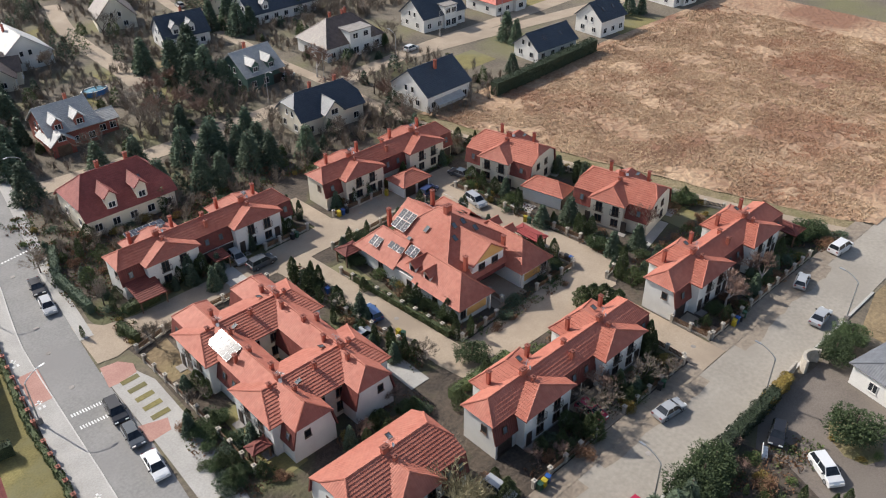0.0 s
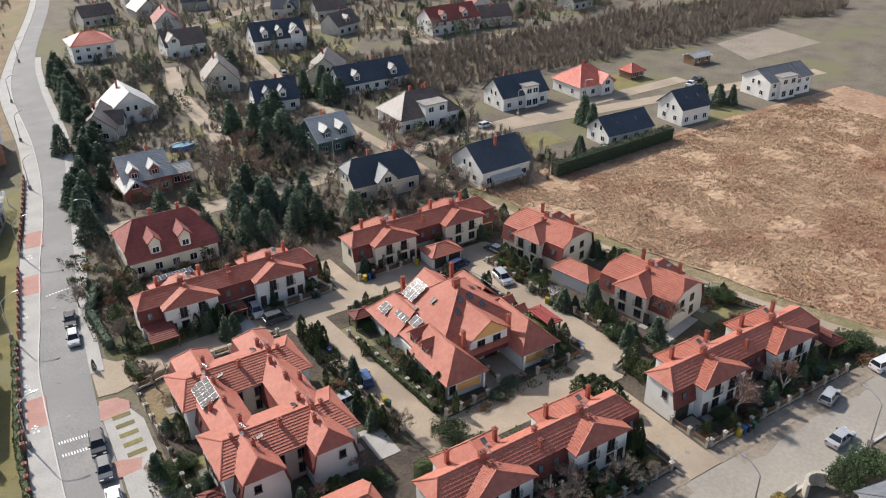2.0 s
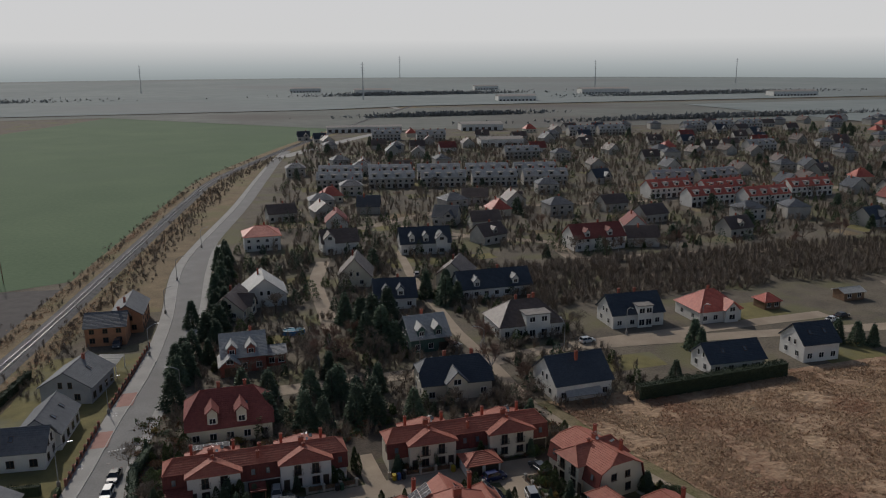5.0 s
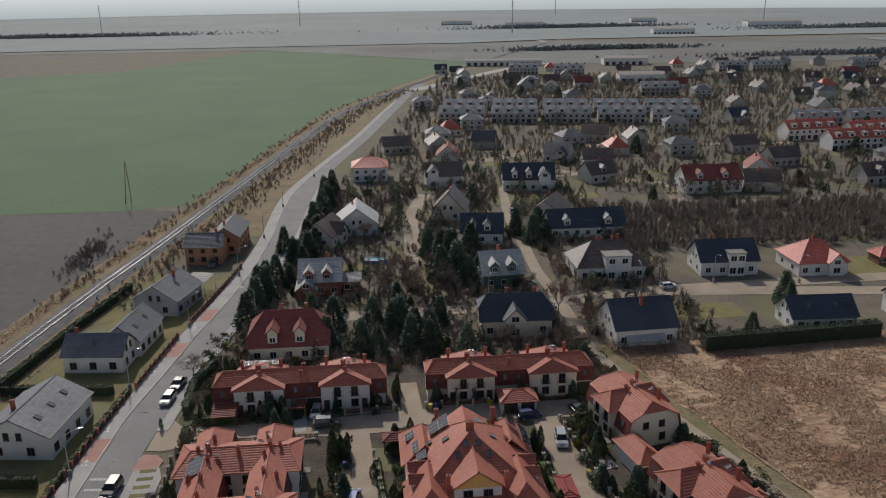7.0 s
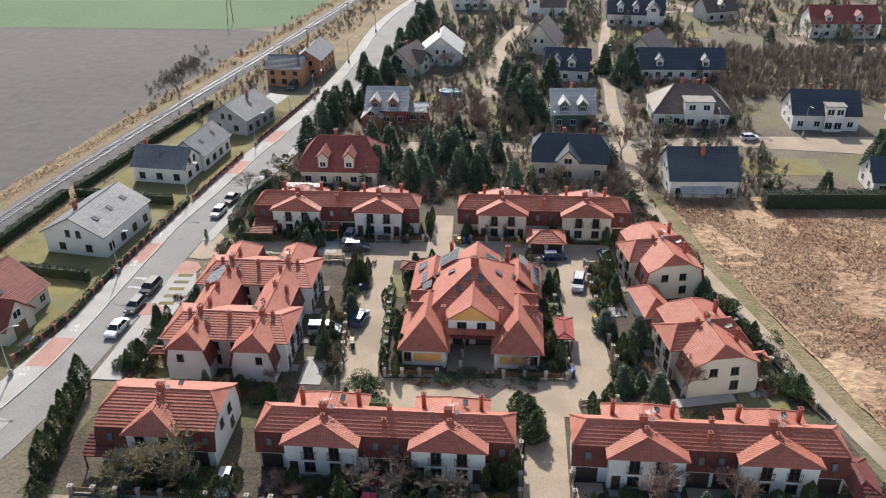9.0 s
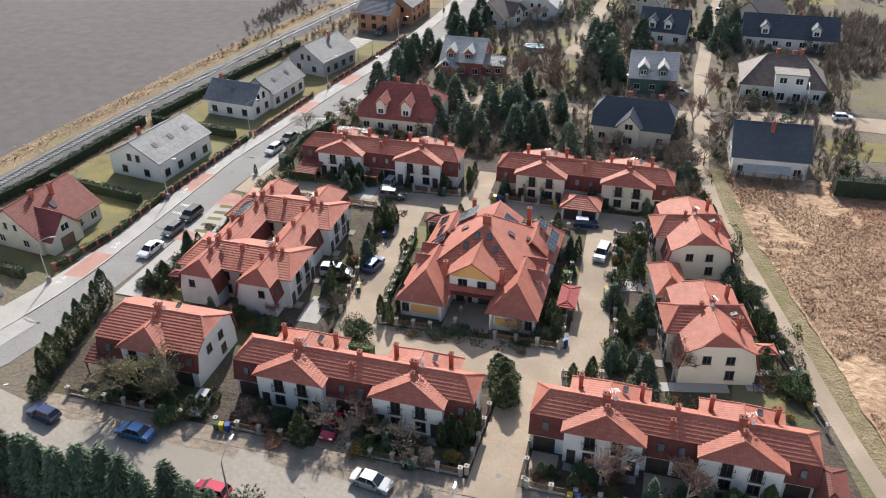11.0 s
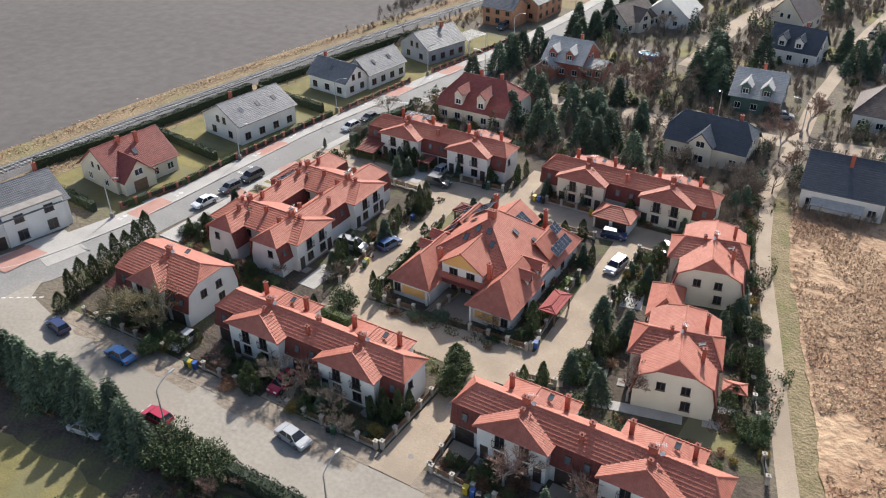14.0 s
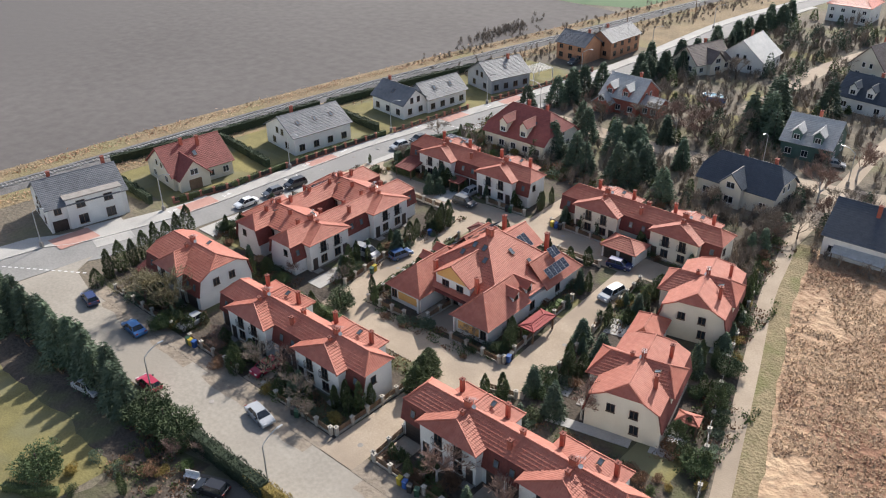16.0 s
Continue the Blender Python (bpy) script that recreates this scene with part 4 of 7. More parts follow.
def centre_house():
    h = thing("central_house", "large four-family house with a broad hipped orange roof", "house", "red-roofed houses of the estate", pose(70.7, 74.4, 0))
    ze = 2.75
    faces, lines = [], []
    ap, an = (0, -0.2, 9.3), (0, 2.6, 9.3)
    base = [(-9.2, -8.6, 3.3), (9.2, -8.6, 3.3), (9.2, 9.2, 3.3), (-9.2, 9.2, 3.3)]
    faces += [[base[0], base[1], ap], [base[1], base[2], an, ap], [base[2], base[3], an], [base[3], base[0], ap, an]]
    lines += [(base[0], ap), (base[1], ap), (base[2], an), (base[3], an), (ap, an)]
    for sx in (-1, 1):
        for y0, y1, sy in ((-12.0, -2.0, -1), (11.4, 2.0, 1)):
            a, b = sx * 2.8, sx * 9.8
            c, zt = (a + b) / 2, 6.1
            p, q = (c, y0 - sy * 3.2, zt), (c, y1, zt)
            faces += [[(a, y0, ze), (b, y0, ze), p], [(a, y0, ze), (a, y1, ze), q, p], [(b, y0, ze), (b, y1, ze), q, p]]
            lines += [((a, y0, ze), p), ((b, y0, ze), p), (p, q)]
    for sy, y0 in ((-1, -8.4), (1, 9.6)):
        e = [(-3.6, y0, 5.4), (3.6, y0, 5.4), (0, y0, 7.9), (0, sy * 0.5, 7.9)]
        faces += [[e[0], (-3.6, sy * 0.5, 5.4), e[3], e[2]], [e[1], (3.6, sy * 0.5, 5.4), e[3], e[2]]]
        lines += [(e[2], e[3])]
    roof(h, faces[:4], lines[:5], TILE)
    for i in range(4):
        roof(h, faces[4 + 3 * i:7 + 3 * i], lines[5 + 3 * i:8 + 3 * i], TILE, "wing_roof")
    for i in range(2):
        roof(h, faces[16 + 2 * i:18 + 2 * i], lines[17 + i:18 + i], TILE, "gable_roof")
    s = Shape()
    for sx in (-1, 1):
        s.box(min(sx * 3.2, sx * 9.25), max(sx * 3.2, sx * 9.25), -11.4, 10.8, 0, ze - 0.05)
    s.box(-3.2, 3.2, -6.2, 8.0, 0, ze)
    part("wall", s, WHITE, h)
    g = Shape()
    g.prism([(-3.2, -7.9, 3.3), (3.2, -7.9, 3.3), (3.2, -7.9, 5.55), (0, -7.9, 7.7), (-3.2, -7.9, 5.55)], (0, 7, 0))
    part("gable_wall", g, WHITE, h)
    g = Shape()
    g.prism([(-3.0, -7.93, 5.2), (3.0, -7.93, 5.2), (3.0, -7.93, 5.6), (0, -7.93, 7.6), (-3.0, -7.93, 5.6)], (0, 0.06, 0))
    part("ochre_gable", g, OCHRE, h, "ochre painted gable")
    roof(h, [[(-3.3, -8.7, 2.7), (3.3, -8.7, 2.7), (3.3, -7.9, 3.4), (-3.3, -7.9, 3.4)]], [], TILE_DARK, "porch_roof", "brown-red tiled porch roof")
    for u in (-1.35, 1.35):
        window(h, u, -7.91, 3.75, 1.3, 1.15)
    for sx in (-1, 1):
        g = Shape()
        g.box(min(sx * 4.0, sx * 7.7), max(sx * 4.0, sx * 7.7), -11.44, -11.38, 0.75, 2.0)
        part("ochre_panel", g, OCHRE, h, "ochre painted wall panel")
        window(h, sx * 8.5, -11.41, 0.8, 1.0, 1.3)
        panel_door(h, sx * 1.6, -6.21, 0.03, 2.3, 2.05, name="garage_door")
        g = Shape()
        g.box(sx * 3.5 - 0.15, sx * 3.5 + 0.15, -11.8, -11.5, 0, ze)
        part("post", g, WHITE, h)
        chimney(h, sx * 3.9, -7.2, 4.5, 6.9, 0.5, 0.5)
        for y in (-6.5, -1.0, 5.5):
            window(h, sx * 9.26, y, 0.9, 1.1, 1.3, 90 if sx > 0 else 270)
        for y in (-4.3, -1.2):
            d = Shape()
            x0, x1 = sx * 5.8, sx * 8.7
            d.box(min(x0, x1), max(x0, x1), y - 0.75, y + 0.75, 3.0, 4.9)
            part("dormer", d, WHITE, h)
            roof(h, [[(sx * 5.6, y - 1.05, 4.7), (sx * 9.1, y - 1.05, 4.7), (sx * 9.1, y, 5.55), (sx * 5.2, y, 5.55)], [(sx * 5.6, y + 1.05, 4.7), (sx * 9.1, y + 1.05, 4.7), (sx * 9.1, y, 5.55), (sx * 5.2, y, 5.55)]], [((sx * 5.2, y, 5.55), (sx * 9.1, y, 5.55))], TILE, "dormer_roof")
            window(h, sx * 8.71, y, 3.55, 0.9, 1.0, 90 if sx > 0 else 270)
        for y, f in ((-6.8, 0.5), (1.5, 0.28), (3.0, 0.45)):
            x = sx * 9.6 * f * 1.45
            z = 9.3 - 6.0 * abs(x) / 9.6
            skylight(h, x, y, z + 0.15, 90 * sx, 32, 0.7, 1.1)
    for u, v in ((-2.1, 6.9), (-0.9, 7.9), (0.9, 7.9), (2.1, 6.9)):
        skylight(h, u, -0.2 - (9.3 - v) * 1.4, v + 0.12, 0, 35)
    skylight(h, 6.6, -10.2, 4.55, 0, 46, 1.3, 1.1)
    chimney(h, 0, 0.6, 8.5, 10.3, 1.1, 0.7, 2)
    for u, v in ((-4.0, 9.5), (4.6, 9.0)):
        chimney(h, u, v, 4.5, 7.6, 0.55, 0.55)
    up_e = Vector((-9.6, 0, 6.0)).normalized()
    up_w = Vector((9.6, 0, 6.0)).normalized()
    # panels on the west and east slopes
    for y, x, nx, nz in ((8.6, -8.9, 2, 1), (5.2, -8.0, 3, 1), (7.4, -5.4, 3, 2), (1.7, -7.6, 2, 1)):
        z = 9.3 - 6.0 * abs(x) / 9.6
        solar(h, (x, y, z + 0.25), (0, -1, 0), up_w, nx, nz)
    for y, x, nx, nz in ((3.0, 9.2, 5, 1), (6.2, 7.4, 2, 1)):
        zt = 6.1 - (6.1 - 2.75) * (abs(x) - 6.8) / 4.1
        solar(h, (x + 0.2, y, zt - 0.1), (0, 1, 0), Vector((-4.1, 0, 3.35)), nx, nz)
    solar(h, (3.3, 4.2, 5.9), (0, 1, 0), Vector((-3.6, 0, 2.5)), 3, 1, 1.0, 2.4)
    return h


centre_house()
low_roof(pose(78.4, 94.2, 0), 6.6, 5.0, 2.25, 3.5, "double garage with cream walls and a hipped orange roof", posts=False, name="double_garage")
lean_to(pose(27.2, 43.6, 0), 3.4, 2.8, 2.1, 3.3, "small tiled canopy at the end of a terrace")
lean_to(pose(30.6, 100.2, 0), 4.2, 4.6, 2.1, 3.0, "brown-red tiled carport roof at the end of a terrace")
lean_to(pose(43.4, 99.4, 0), 2.6, 2.4, 2.2, 2.6, "small brown-red tiled canopy over a drive")
low_roof(pose(82.2, 67.0, 0, 0, 0, 0), 2.6, 5.4, 2.3, 2.6, "dark red garden shelter beside the lane", REDMETAL, name="shelter")
low_roof(pose(58.4, 84.5, 0), 3.6, 3.0, 2.2, 2.8, "small brown tiled garden shelter", TILE_DARK, name="shelter")
low_roof(pose(26.9, 60.5, 0), 2.6, 1.9, 2.0, 2.4, "small red tiled garden shed", TILE_DARK, name="garden_shed")
low_roof(pose(107.6, 63.6, 0, 0, 0, 12), 2.8, 2.2, 2.1, 2.6, "small orange tiled garden shelter", TILE, name="shelter")
low_roof(pose(95.0, 72.6, 0, 0, 0, 12), 4.6, 8.2, 2.5, 4.2, "low orange tiled garage link between two houses", TILE, posts=False, name="garage_link")
low_roof(pose(112.4, 40.2, 0), 3.4, 6.0, 2.3, 3.1, "low tiled canopy at the end of a terrace", TILE_DARK)
solar(N1, (4.4, 3.0, 6.0), (1, 0, 0), (0, 1, 0.05), 6, 1)
solar(W1, (8.9, -2.3, 5.72), (1, 0, 0), (0, math.cos(radians(23)), math.sin(radians(23))), 4, 1, 1.2, 2.5)


# ---- the neighbours ----
def house(m, w, d, ze, zr, wall, tile, label, hip=0.0, half_hip=None, dormers=(), gable=None, flat_bay=None, chimneys=((0.25, 0.2),), front=2, storey2=True, frame_mat=None, garage=None, sky=0, sides=True, group="houses round the estate", category="house"):
    """A free-standing house: ridge along x, front towards -y, its middle at the origin of m."""
    h = thing("detached_house", label, category, group, m)
    frame_mat = frame_mat or FRAME
    o = 0.45
    faces, lines, _ = hip_faces(-w / 2 - o, w / 2 + o, -d / 2 - o, d / 2 + o, ze, zr, hip, hip, "x", half_hip, half_hip)
    grad = (zr - ze) / (d / 2 + o)
    s = Shape()
    top = ze + grad * o - 0.2
    if hip and not half_hip:
        s.box(-w / 2, w / 2, -d / 2, d / 2, 0, top - 0.05)
    else:
        cut = (half_hip - 0.15) if half_hip else zr - 0.25
        k = (zr - cut) / grad - 0.15
        s.prism([(-w / 2, -d / 2, 0), (-w / 2, d / 2, 0), (-w / 2, d / 2, top), (-w / 2, k, cut), (-w / 2, -k, cut), (-w / 2, -d / 2, top)], (w, 0, 0))
    part("wall", s, wall, h)
    pitch = math.degrees(math.atan(grad))
    if gable:
        gx, gw, gout, gz = gable
        yf = -d / 2 - gout
        ridge_y = -(zr - gz) / grad if gz < zr else 0
        e = gz - (gw / 2 + 0.4) * 1.0
        e = max(e, 2.4)
        faces += [[(gx - gw / 2 - 0.4, yf - 0.4, e), (gx - gw / 2 - 0.4, 0, e), (gx, 0, gz), (gx, yf - 0.4, gz)], [(gx + gw / 2 + 0.4, yf - 0.4, e), (gx + gw / 2 + 0.4, 0, e), (gx, 0, gz), (gx, yf - 0.4, gz)]]
        lines += [((gx, yf - 0.4, gz), (gx, 0, gz))]
        s = Shape()
        gg = (gz - e) / (gw / 2 + 0.4)
        s.prism([(gx - gw / 2, yf, 0), (gx + gw / 2, yf, 0), (gx + gw / 2, yf, e + gg * 0.4 - 0.2), (gx, yf, gz - 0.2), (gx - gw / 2, yf, e + gg * 0.4 - 0.2)], (0, gout + 3, 0))
        part("gable_wall", s, wall, h)
        window(h, gx, yf - 0.01, max(e - 0.4, 3.0), min(1.6, gw * 0.4), 1.2, frame_mat=frame_mat)
        if garage == "gable":
            panel_door(h, gx, yf - 0.02, 0.03, 2.6, 2.1, name="garage_door", material=WOOD)
        elif gw > 2.5:
            window(h, gx, yf - 0.01, 0.8, 1.8, 1.4, frame_mat=frame_mat)
    main = 2 + (2 if hip else 0)
    ml = 1 + (4 if hip else 0)
    roof(h, faces[:main], lines[:ml], tile)
    if gable:
        roof(h, faces[main:], lines[ml:], tile, "gable_roof")
    for u in dormers:
        zt = ze + (zr - ze) * 0.78
        yb = -(zr - zt) / grad
        yd = -d / 2 + 0.35
        zb = ze + grad * (o + 0.35)
        s = Shape()
        s.prism([(u - 0.9, yd, zb - 0.2), (u + 0.9, yd, zb - 0.2), (u + 0.9, yd, zt - 1.0), (u, yd, zt - 0.2), (u - 0.9, yd, zt - 1.0)], (0, 2.5, 0))
        part("dormer", s, wall, h)
        roof(h, [[(u - 1.25, yd - 0.3, zt - 1.25), (u - 1.25, yb, zt - 1.25), (u, yb, zt), (u, yd - 0.3, zt)], [(u + 1.25, yd - 0.3, zt - 1.25), (u + 1.25, yb, zt - 1.25), (u, yb, zt), (u, yd - 0.3, zt)]], [((u, yd - 0.3, zt), (u, yb, zt))], tile, "dormer_roof")
        window(h, u, yd - 0.01, zb + 0.1, 1.2, 1.1, frame_mat=frame_mat)
    if flat_bay:
        bx, bw, bo, bz = flat_bay
        s = Shape()
        s.box(bx - bw / 2, bx + bw / 2, -d / 2 - bo, -0.5, 0, bz)
        part("bay", s, wall, h)
        s = Shape()
        s.box(bx - bw / 2 - 0.25, bx + bw / 2 + 0.25, -d / 2 - bo - 0.25, -0.3, bz, bz + 0.22)
        part("bay_roof", s, CAPM, h)
        for u in (-bw * 0.25, bw * 0.25):
            window(h, bx + u, -d / 2 - bo - 0.01, bz - 1.9, 1.5, 1.35, frame_mat=frame_mat)
            window(h, bx + u, -d / 2 - bo - 0.01, 0.6, 1.6, 1.7, frame_mat=frame_mat)
    n = max(2, int(w / 3))
    for i in range(n):
        u = -w / 2 + w * (i + 0.5) / n
        if (gable and abs(u - gable[0]) < gable[1] / 2 + 0.8) or (flat_bay and abs(u - flat_bay[0]) < flat_bay[1] / 2 + 0.8):
            continue
        if garage == i:
            panel_door(h, u, -d / 2 - 0.02, 0.03, 2.5, 2.1, name="garage_door")
        else:
            window(h, u, -d / 2 - 0.01, 0.85, 1.3, 1.35, frame_mat=frame_mat)
        if top > 4.6:
            window(h, u, -d / 2 - 0.01, 3.25, 1.2, 1.15, frame_mat=frame_mat)
    if sides:
        for sx in (-1, 1):
            for v in (-d / 4.5, d / 4.5):
                window(h, sx * (w / 2 + 0.01), v, 0.9, 1.2, 1.3, 90 * sx, frame_mat=frame_mat)
            if zr - 0.25 > 5.6 and (not hip or half_hip):
                for v in (-1.0, 1.0):
                    window(h, sx * (w / 2 + 0.01), v, 3.4, 0.9, 1.3, 90 * sx, frame_mat=frame_mat)
    for cx, cy in chimneys:
        y = cy * d / 2
        chimney(h, cx * w, y, zr - abs(y) * grad - 0.4, zr + 0.8, 0.6, 0.5)
    for i in range(sky):
        u = -w / 2 + w * (i + 0.7) / (sky + 0.4)
        skylight(h, u, -d / 4 - 0.5, ze + grad * (d / 4 + o - 0.5) + 0.14, 0, pitch, 0.8, 1.2)
    return h


Wa = house(pose(-2.6, 47.3, 0, 0, 0, 78), 13.6, 11.6, 4.6, 8.0, WHITE, TILE_GREY, "new white house with grey roof and flat-roofed front bay", flat_bay=(1.2, 9.5, 0.3, 5.6), chimneys=((-0.3, 0.1), (0.42, 0.3)), frame_mat=FRAME_BR, garage=0)
Wb = house(pose(-1.6, 70.0, 0, 0, 0, 83), 12.6, 11.2, 2.9, 7.3, CREAM, TILE_RED, "cream house with steep red roof and garage gable", gable=(-2.6, 6.2, 1.6, 6.0), chimneys=((-0.12, -0.1), (0.12, -0.25)), garage="gable", sky=1)
Wc = house(pose(3.0, 97.0, 0, 0, 0, 82), 14.2, 11.4, 4.0, 7.2, WHITE, TILE_GREY, "white house with wide grey roof and roof windows", chimneys=((-0.2, 0.3),), sky=3, frame_mat=FRAME_BR)
Wd = house(pose(5.2, 123.4, 0, 0, 0, -6), 11.2, 7.4, 3.4, 6.6, WHITE, TILE_GREY, "white house with grey tiled roof and terrace doors", chimneys=((-0.38, 0.2),), sky=1, frame_mat=FRAME_BR)
Wd2 = house(pose(9.0, 132.5, 0, 0, 0, 82), 12.0, 7.6, 3.3, 6.5, WHITE, TILE_GREY, "white house wing with grey roof", chimneys=(), sky=2, frame_mat=FRAME_BR)
We = house(pose(11.6, 153.5, 0, 0, 0, 74), 12.0, 10.4, 3.6, 7.0, GREYW, TILE_GREY, "grey house with blue-grey roof and white pergola", chimneys=((0.2, -0.1),), sky=1, frame_mat=FRAME_BR)
Wf = house(pose(14.6, 186.2, 0, 0, 0, -4), 9.4, 7.6, 4.8, 7.6, BLOCKW, TILE_GREY, "unfinished house of bare orange hollow bricks", chimneys=((0.3, 0.2),), frame_mat=FRAME_BR, sides=False)
Wf2 = house(pose(19.2, 197.8, 0, 0, 0, 86), 14.0, 7.6, 4.8, 7.6, BLOCKW, TILE_GREY, "unfinished brick house wing with grey roof", chimneys=((-0.2, 0.2),), frame_mat=FRAME_BR)
Nw = house(pose(41.4, 126.3, 0), 15.2, 12.4, 3.2, 8.3, CREAM, TILE_RED, "cream house with large deep red roof and two dormers", hip=3.2, half_hip=4.6, dormers=(-3.0, 2.2), chimneys=((-0.1, 0.2), (0.22, 0.15)), sky=2)
solar(Nw, (-3.6, 1.0, 7.9), (1, 0, 0), (0, 1, -0.7), 5, 1)
house(pose(46.0, 160.0, 0), 9.6, 10.6, 3.6, 7.7, BRICKW, TILE_PALE, "red brick house with pale grey roof and garage", dormers=(-2.6, 1.6), gable=(-3.2, 4.4, 2.2, 4.6), chimneys=((0.2, 0.2),), garage="gable")
house(pose(53.2, 159.0, 0), 4.2, 5.2, 2.8, 4.2, BRICKW, TILE_PALE, "small brick annexe with grey roof", chimneys=(), sides=False)
house(pose(89.2, 160.0, 0, 0, 0, 3), 9.8, 11.2, 3.4, 7.7, GREENW, TILE_PALE, "dark green timber house with pale roof and white dormers", dormers=(-2.2, 2.0), chimneys=((0.0, 0.3),), garage=2)
house(pose(87.4, 130.6, 0, 0, 0, -3), 14.6, 9.4, 3.6, 7.8, CREAM, TILE_NAVY, "cream house with dark slate roof and front gable", gable=(-0.4, 4.2, 1.2, 6.6), chimneys=((-0.1, 0.25), (0.3, 0.2)), hip=2.0, half_hip=5.6)
house(pose(111.8, 123.8, 0, 0, 0, 2), 12.6, 11.4, 3.7, 8.2, WHITE, TILE_NAVY, "white house with large dark slate roof", chimneys=((0.0, -0.25),))
lean_to(pose(107.5, 118.2, 0), 8.0, 1.6, 1.6, 2.6, "pale glazed lean-to along a garden wall", TILE_PALE)
house(pose(116.6, 162.6, 0), 17.0, 12.4, 3.4, 8.3, WHITE, TILE_BROWN, "large white villa with hipped brown roof and flat balcony bay", hip=5.2, flat_bay=(1.2, 6.4, 0.8, 6.2), chimneys=((-0.1, 0.2), (0.1, 0.1), (0.2, 0.3)))
house(pose(146.2, 160.4, 0, 0, 0, -2), 14.4, 9.6, 3.6, 8.0, WHITE, TILE_NAVY, "white villa with dark roof and long balcony bay", flat_bay=(1.5, 4.0, 0.8, 5.8), chimneys=((0.1, 0.2), (-0.2, 0.3)))
house(pose(150.8, 124.6, 0, 0, 0, -2), 13.6, 8.0, 2.9, 6.4, WHITE, TILE_NAVY, "low white house with black gable roof", chimneys=(), sky=2)
house(pose(173.8, 125.6, 0, 0, 0, -2), 9.4, 8.6, 4.2, 8.2, WHITE, TILE_NAVY, "tall white barn-like house with black roof", chimneys=(), sky=2)
house(pose(168.6, 158.2, 0), 12.6, 11.6, 3.3, 7.6, WHITE, TILE_PINK, "white house with bright red hipped roof", hip=5.4, gable=(2.8, 4.0, 1.0, 5.8), chimneys=((0.0, 0.1),))
house(pose(212, 127, 0, 0, 0, -4), 16.0, 10.0, 5.0, 7.6, WHITE, TILE_GREY, "modern white block of flats with grey roof and balconies", flat_bay=(-2, 6, 1.0, 6.0), chimneys=())
house(pose(54.6, 209, 0, 0, 0, 90), 12.0, 12.0, 3.4, 8.4, WHITE, TILE_PALE, "white gabled house with pale roof", chimneys=((0.2, 0.2),))
house(pose(45.6, 199, 0, 0, 0, 70), 12.0, 9.0, 2.9, 7.0, CREAM, TILE_BROWN, "cream house with low brown roofs", gable=(0, 5, 1.2, 6), chimneys=((0.1, 0.2),))
house(pose(84.0, 221, 0, 0, 0, 75), 11.0, 10.0, 3.2, 9.0, CREAM, TILE_BROWN, "tall gabled house with steep brown roof", chimneys=((0.2, 0.2),))
house(pose(90.0, 194.5, 0, 0, 0, -8), 11.6, 9.6, 3.2, 7.8, WHITE, TILE_NAVY, "white house with black roof and dormers", dormers=(-2.5, 1.5), chimneys=((0.1, 0.2),))
house(pose(114.0, 212, 0, 0, 0, 60), 12.0, 10.0, 3.2, 7.6, CREAM, TILE_BROWN, "cream house with brown roof", chimneys=((0.1, 0.2),))
house(pose(120.4, 197, 0), 22.0, 9.6, 3.0, 7.4, WHITE, TILE_NAVY, "long low house with black roof and white dormers", dormers=(-6, 6), chimneys=((0.1, 0.2),))
house(pose(59.5, 279, 0), 13.0, 12.0, 5.4, 8.4, WHITE, TILE_PINK, "two-storey white house with red hipped roof", hip=5.0, chimneys=((0.1, 0.2),))
house(pose(115.5, 255, 0, 0, 0, -6), 18.0, 11.0, 4.0, 9.0, WHITE, TILE_NAVY, "large white house with steep black roof", dormers=(-5, 0, 5), gable=(5.5, 4, 1.0, 8), chimneys=((0.1, 0.2),))
house(pose(86.0, 265, 0), 13.0, 10.0, 4.0, 8.2, WHITE, TILE_BROWN, "white house with brown roof and small turret gable", gable=(-4, 3.6, 1.0, 8), chimneys=((0.1, 0.2),))
house(pose(177, 242, 0), 20.0, 11.0, 4.6, 9.0, WHITE, TILE_RED, "large dark red roofed house with white dormers", dormers=(-5, 4), chimneys=((0.1, 0.2),))
house(pose(189, 160, 0), 5.0, 5.0, 2.3, 4.2, WOOD, TILE_PINK, "small garden pavilion with red hipped roof", hip=2.6, chimneys=(), sides=False, category="pavilion")
house(pose(217, 160, 0), 7.0, 4.5, 2.4, 3.4, WOOD, TILE_PALE, "low garden shed with pale roof", chimneys=(), sides=False, category="shed")
house(pose(94.1, 14.0, 0, 0, 0, -12), 13.0, 11.0, 3.2, 6.2, WHITE, TILE_GREY, "white villa with dark grey roof beside the yard", hip=3.0, chimneys=((0.2, 0.2),))
house(pose(-13, 24.0, 0, 0, 0, 74), 12.0, 10.0, 3.4, 7.6, WHITE, TILE_GREY, "white house with grey roof at the road's bend", chimneys=((0.2, 0.2),))
per = thing("pergola", "white slatted pergola roof beside the grey house", "pergola")
for i in range(12):
    s = Shape()
    s.prism([(13.2 + i * 0.12, 160.5 + i * 0.62, 3.0), (18.6 + i * 0.12, 159.0 + i * 0.62, 3.0), (18.6 + i * 0.12, 159.12 + i * 0.62, 3.0), (13.2 + i * 0.12, 160.62 + i * 0.62, 3.0)], (0, 0, 0.2))
    part("slat", s, FRAME, per)
for x, y in ((13.4, 160.6), (18.5, 159.3), (14.7, 167.2), (19.8, 165.9)):
    s = Shape()
    s.box(x - 0.1, x + 0.1, y - 0.1, y + 0.1, 0, 3.0)
    part("post", s, FRAME, per)

# terraces further off
FAR[0] = True

